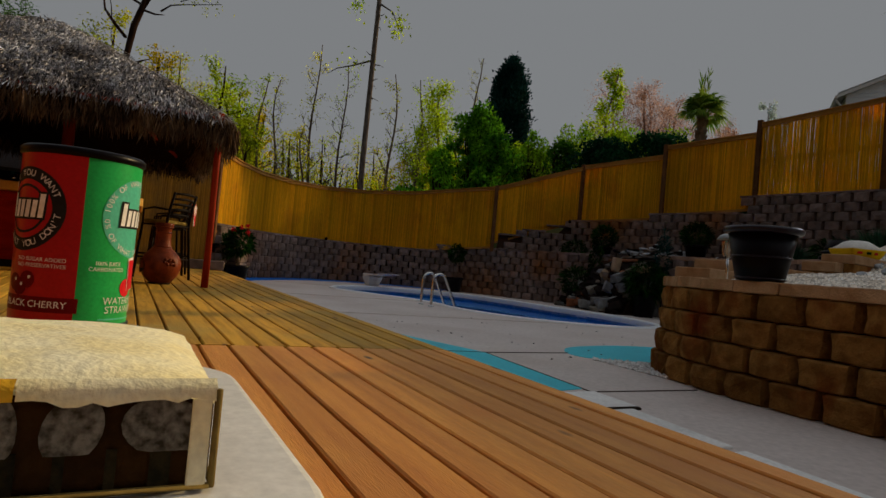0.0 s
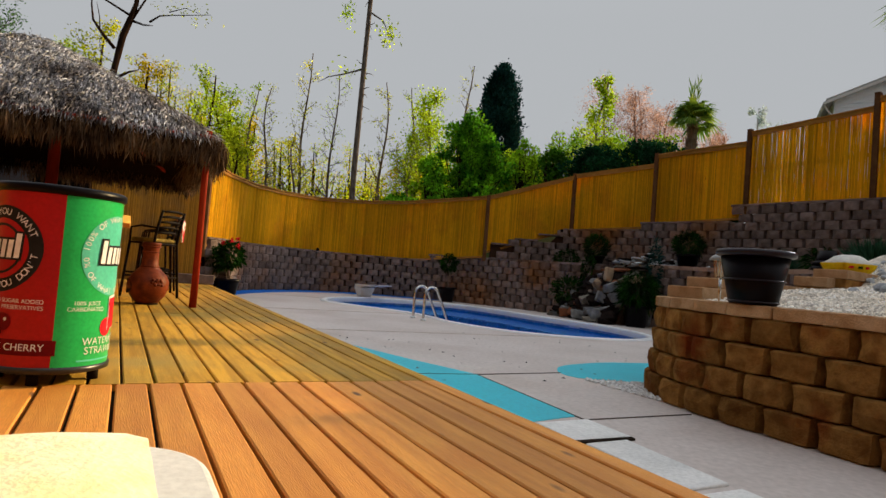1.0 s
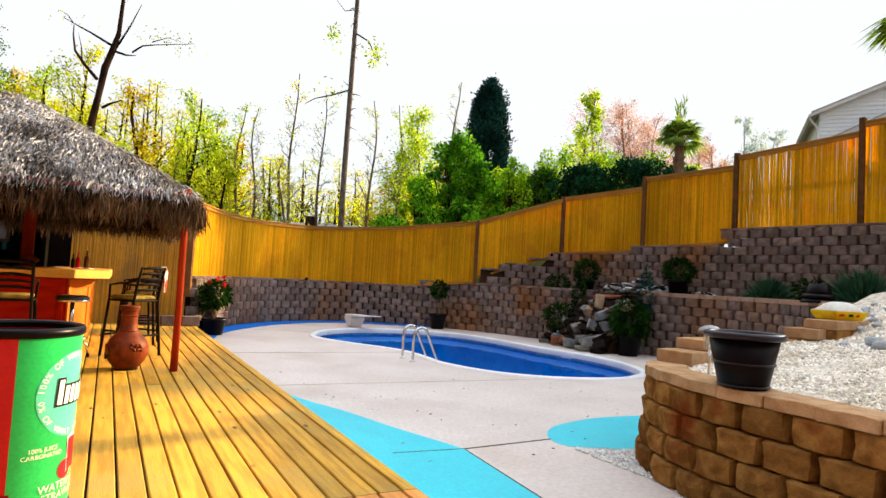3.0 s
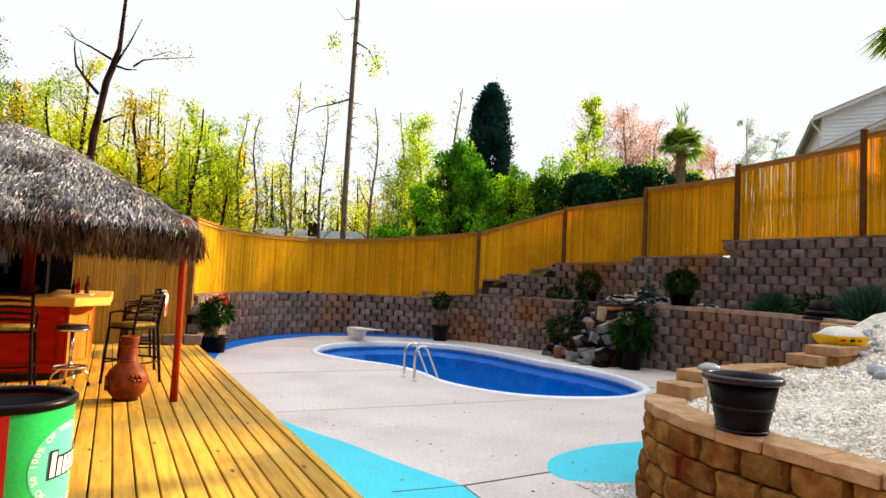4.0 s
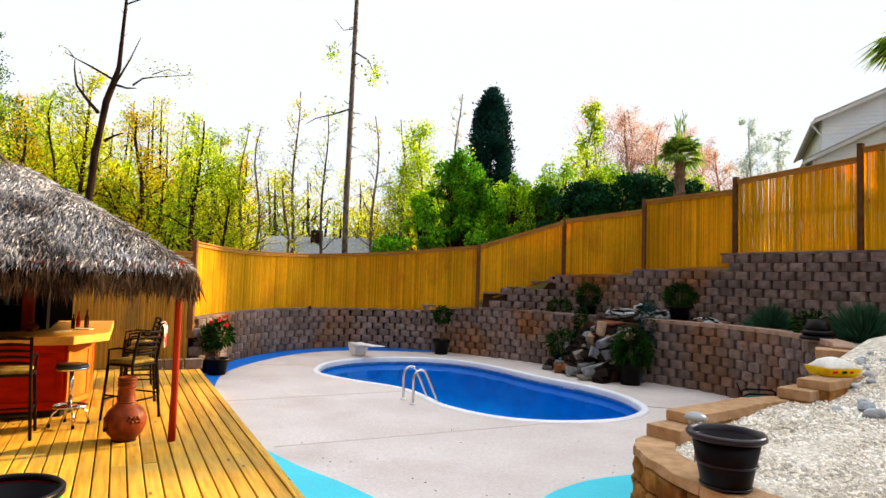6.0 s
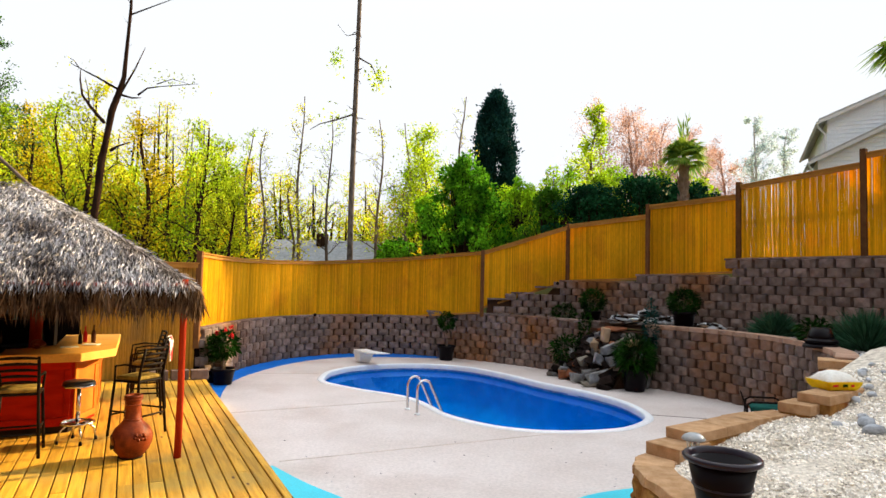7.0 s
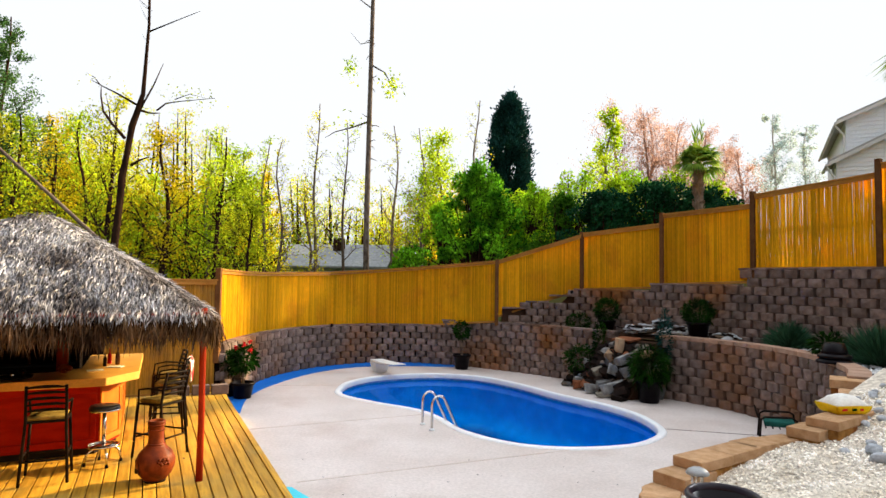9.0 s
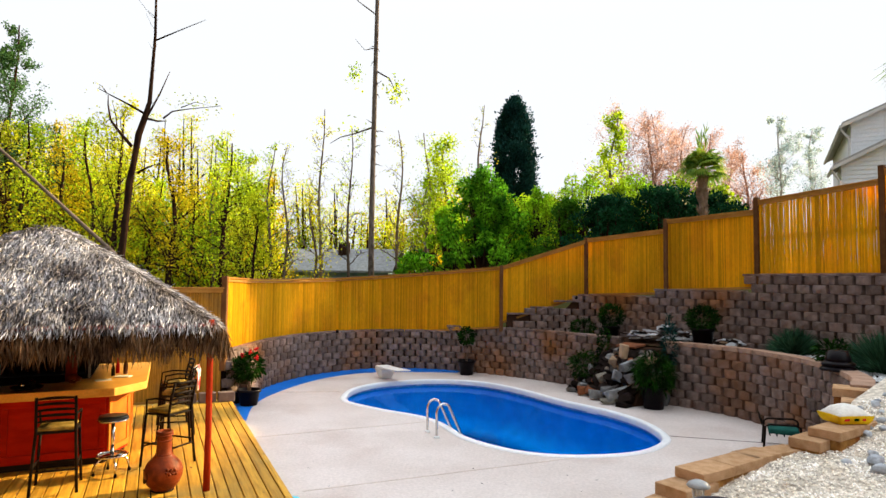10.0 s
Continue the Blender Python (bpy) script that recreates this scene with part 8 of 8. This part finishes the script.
    for i, (x, y, rx, h, lf, n) in enumerate([(3.4, 25.5, 1.5, 3.7, "leaf_green", 3600), (5.0, 24.5, 2.2, 3.6, "leaf_bush", 6500), (6.9, 24.0, 2.3, 3.8, "leaf_bush", 6800), (8.8, 24.5, 2.2, 3.5, "leaf_bush", 6500), (10.0, 24.5, 1.2, 2.2, "leaf_bush", 3000), (4.4, 29, 1.9, 5.2, "leaf_lime2", 3200), (7.0, 29, 2.0, 4.8, "leaf_lime2", 3200), (2.3, 31, 1.8, 4.6, "leaf_lime2", 3200), (1.3, 33, 1.8, 4.8, "leaf_lime", 3000), (3.4, 35, 2.2, 5.2, "leaf_lime", 3200), (9.6, 32, 1.8, 4.0, "leaf_lime", 1600), (5.9, 26.6, 1.5, 4.4, "leaf_lime", 2600), (8.3, 26.6, 1.7, 4.5, "leaf_lime", 2800), (10.2, 27.0, 1.5, 4.0, "leaf_lime", 2200), (2.4, 27.5, 1.3, 4.6, "leaf_lime2", 2600)]):
        shrub_mass("hedge_bush", "dense dark evergreen bush along the fence top" if lf == "leaf_bush" else "sunlit lime-green bush behind the fence", x, y, rx, rx * 0.7, h, 400 + i, lf, int(n * 1.8), 0.13, lumps=64)
    tree("leafy_tree", "narrow bright lime tree above the hedge", 6.5, 32, 8.3, 0.12, 43, "leaf_lime", 4600, 0.15, 0.12, 0.15, 26, spread=0.7)
    for i, (x, y, h) in enumerate([(10.6, 41, 10.0), (9.0, 43, 11.3), (13.0, 42, 9.4), (15.8, 46, 9.6), (18.4, 49, 9.0), (11.6, 44, 11.0), (16.6, 41, 7.2), (14.4, 48, 10.2)]):
        tree("red_maple", "airy maple in pinkish-red spring leaf", x, y, h, 0.15, 480 + i, "leaf_red", 3400, 0.115, 0.2, 0.34, 28, spread=0.55, twigs=6, bark="bark_red")
    for i, (x, y, h) in enumerate([(23.6, 52, 12.0), (27.0, 54, 11.2), (25.2, 56, 10.6)]):
        tree("far_pine", "pale grey-green pine beyond the hill", x, y, h, 0.16, 500 + i, "leaf_grey", 2600, 0.16, 0.35, 0.24, 16, spread=0.35, bark="bark_pale")
    palm(7.5, 21.2, 2.7, 3.75, 3, 26, 0.80, low=-0.35, spears=3)
    # trees added out of view on the sun's side, only to shade the back fence
    for i, (x, y, h) in enumerate([(41.5, 52.8, 22.0), (40.1, 55.2, 22.5)]):
        tree("leafy_tree", "unseen broad tree added up the slope to shade the fence", x, y, h, 0.25, 700 + i, "leaf_green", 9000, 0.34, 0.3, 0.17, 26, spread=0.9, bark="bark_dark")
    # dark pines at the far left
    for i, (x, y, h) in enumerate([(-27.6, 32.5, 18.4), (-30.2, 34, 18.0)]):
        tree("pine_tree", "dark green pine with clumped needles in the wood", x, y, h, 0.2, 520 + i, "leaf_pine", 9000, 0.14, 0.35, 0.22, 26, bark="bark_dark", spread=0.3, twigs=5)
    # thin leaning trunk
    t = thing("leaning_trunk", "thin dead trunk leaning across the wood", "tree", -10.4, 25.0, -1.0)
    bm = bmesh.new()
    tube(bm, [(0, 0, 0), (-3.0, 0.03, 2.56), (-6.08, 0, 5.1), (-11.44, 0, 9.55), (-15.2, 0, 12.7)], [0.11, 0.10, 0.09, 0.07, 0.03], 7)
    part("trunk", bm, M["bark"], t, smooth=True)
    # palm whose frond tips reach in beside the house
    palm(10.9, 14.4, 2.9, 4.85, 9, 24, 1.12, "palm beside the fence with frond tips showing")


M["leaf_pine"] = mat("pine_needle", (0.09, 0.19, 0.05), (0.04, 0.10, 0.03), 0.6, 0.5, 10, 0, 0.15, island=0.5, translucent=0.15)
M["bark_mid"] = mat("pine_bark", (0.22, 0.18, 0.155), (0.09, 0.07, 0.058), 0.95, 8, 40, 0.9, 0.2, stretch=(1, 1, 0.4))
M["bark_pale"] = mat("pale_bark", (0.45, 0.42, 0.40), (0.35, 0.33, 0.31), 0.9, 6, 40, 0.3, 0.1)
M["leaf_mid"] = mat("fresh_green_leaf", (0.22, 0.55, 0.02), (0.03, 0.15, 0.008), 0.55, 1.1, 10, 0, 0.2, island=0.7, translucent=0.5)
M["palm_bark"] = mat("palm_trunk", (0.32, 0.24, 0.18), (0.20, 0.14, 0.10), 0.9, 6, 40, 0.8, 0.1)
M["leaf_gold"] = mat("golden_leaf", (0.68, 0.54, 0.012), (0.38, 0.31, 0.008), 0.6, 0.3, 10, 0, 0.2, island=0.6, translucent=0.7)
M["leaf_lime2"] = mat("bright_green_leaf", (0.46, 0.66, 0.02), (0.20, 0.44, 0.012), 0.55, 0.6, 10, 0, 0.2, island=0.55, translucent=0.68)
M["leaf_bush"] = mat("evergreen_leaf", (0.014, 0.085, 0.03), (0.006, 0.034, 0.016), 0.55, 0.5, 10, 0, 0.15, island=0.5, translucent=0.2)


def gable_house(name, label, x0, x1, y0, y1, zb, ze, zr, wall_key, roof_key, over=0.35, boards=True, at=(0, 0, 0, 0)):
    """A house with its gable towards the yard: walls, lapped boards, roof slabs and trim."""
    h = thing(name, label, "house", *at)
    xm = (x0 + x1) / 2
    v = [(x0, y0, zb), (x1, y0, zb), (x1, y0, ze), (xm, y0, zr), (x0, y0, ze), (x0, y1, zb), (x1, y1, zb), (x1, y1, ze), (xm, y1, zr), (x0, y1, ze)]
    raw("wall", v, [(0, 1, 2, 3, 4), (9, 8, 7, 6, 5), (0, 4, 9, 5), (1, 6, 7, 2)], M[wall_key], h)
    if boards:
        z = zb
        vs, fs = [], []
        while z < zr - 0.1:
            k = min(1.0, max(0.0, (zr - z - 0.17) / (zr - ze)))
            a, b = xm - (xm - x0) * k, xm + (x1 - xm) * k
            i = len(vs)
            vs += [(a, y0 - 0.035, z), (b, y0 - 0.035, z), (b, y0 - 0.006, z + 0.17), (a, y0 - 0.006, z + 0.17), (a, y0 - 0.002, z), (b, y0 - 0.002, z)]
            fs += [(i, i + 1, i + 2, i + 3), (i + 4, i + 5, i + 1, i)]
            z += 0.175
        raw("siding", vs, fs, M[wall_key], h, "lapped white boards")["kind"] = "stuff"
    for s, xe in ((-1, x0), (1, x1)):
        sl = (zr - ze) / (xm - x0)
        xo = xe + s * over
        zo = ze - over * sl
        q = [(xm, zr + 0.02), (xo, zo + 0.02), (xo, zo + 0.16), (xm, zr + 0.16)]
        vs = [(a, y0 - over, b) for a, b in q] + [(a, y1 + over, b) for a, b in q]
        raw("roof", vs, [(0, 1, 2, 3), (7, 6, 5, 4), (1, 5, 6, 2), (0, 4, 5, 1), (3, 2, 6, 7)], M[roof_key], h, "shingled roof slope")
        vs = [(a, y0 - over - 0.03, b - 0.09) for a, b in q] + [(a, y0 - over - 0.002, b - 0.09) for a, b in q]
        raw("barge_board", vs, [(0, 1, 2, 3), (7, 6, 5, 4), (0, 4, 5, 1), (3, 2, 6, 7), (1, 5, 6, 2)], M["trim"], h, "white barge board")
    bm = bmesh.new()
    tube(bm, [(x0 - over - 0.05, y0 - over, ze - 0.18), (x0 - over - 0.05, y1, ze - 0.18)], 0.07, 8)
    part("gutter", bm, M["trim"], h)
    bm = bmesh.new()
    tube(bm, [(x0 - over - 0.05, y0 - 0.1, ze - 0.25), (x0 - 0.08, y0 - 0.06, ze - 0.7), (x0 - 0.08, y0 - 0.06, zb)], 0.05, 8)
    part("downpipe", bm, M["trim"], h)
    return h


def build_houses():
    gable_house("neighbour_house", "white clapboard gabled house on the slope behind the fence", 0, 12.8, 0, 9.0, 3.0, 9.45, 12.15, "siding", "roof_grey", at=(16.2, 28.3, 0.42, -23))
    gable_house("house_wing", "low white gabled wing of the neighbouring house", -0.55, 8.45, -1.9, -0.1, 3.0, 7.3, 9.5, "siding", "roof_grey", over=0.3, at=(16.2, 28.3, 0.42, -23))
    h = thing("far_house", "low blue-grey house with a grey roof among the trees", "house", 0, 0, -0.7)
    raw("wall", [(-15.5, 45, 0), (-7.6, 45, 0), (-7.6, 45, 4.05), (-15.5, 45, 4.05), (-15.5, 52, 0), (-7.6, 52, 0), (-7.6, 52, 4.05), (-15.5, 52, 4.05)], [(0, 1, 2, 3), (1, 5, 6, 2), (4, 0, 3, 7), (5, 4, 7, 6)], M["wall_blue"], h)
    raw("roof", [(-15.9, 44.5, 3.95), (-7.2, 44.5, 3.95), (-7.2, 48.5, 5.75), (-15.9, 48.5, 5.75), (-15.9, 52.5, 3.95), (-7.2, 52.5, 3.95), (-15.9, 44.5, 4.1), (-7.2, 44.5, 4.1), (-7.2, 48.5, 5.9), (-15.9, 48.5, 5.9), (-15.9, 52.5, 4.1), (-7.2, 52.5, 4.1)],
        [(6, 7, 8, 9), (9, 8, 11, 10), (0, 1, 7, 6), (1, 2, 8, 7), (2, 5, 11, 8), (3, 0, 6, 9), (4, 3, 9, 10), (0, 3, 2, 1), (3, 4, 5, 2)], M["roof_dark"], h, "grey shingle roof")
    bm = bmesh.new()
    box(bm, -11.6, 47.5, 5.85, 0.8, 0.7, 1.0, 0.02)
    part("chimney", bm, M["bark_dark"], h, "dark brick chimney")
    for x in (-13.8, -11.0, -9.2):
        bm = bmesh.new()
        box(bm, x, 44.97, 2.9, 1.1, 0.08, 1.3, 0.01)
        w = part("window", bm, M["trim"], h)
        bm = bmesh.new()
        box(bm, x, 44.925, 2.9, 0.92, 0.02, 1.12)
        part("pane", bm, M["glass_dark"], w)


build_woods()
build_houses()
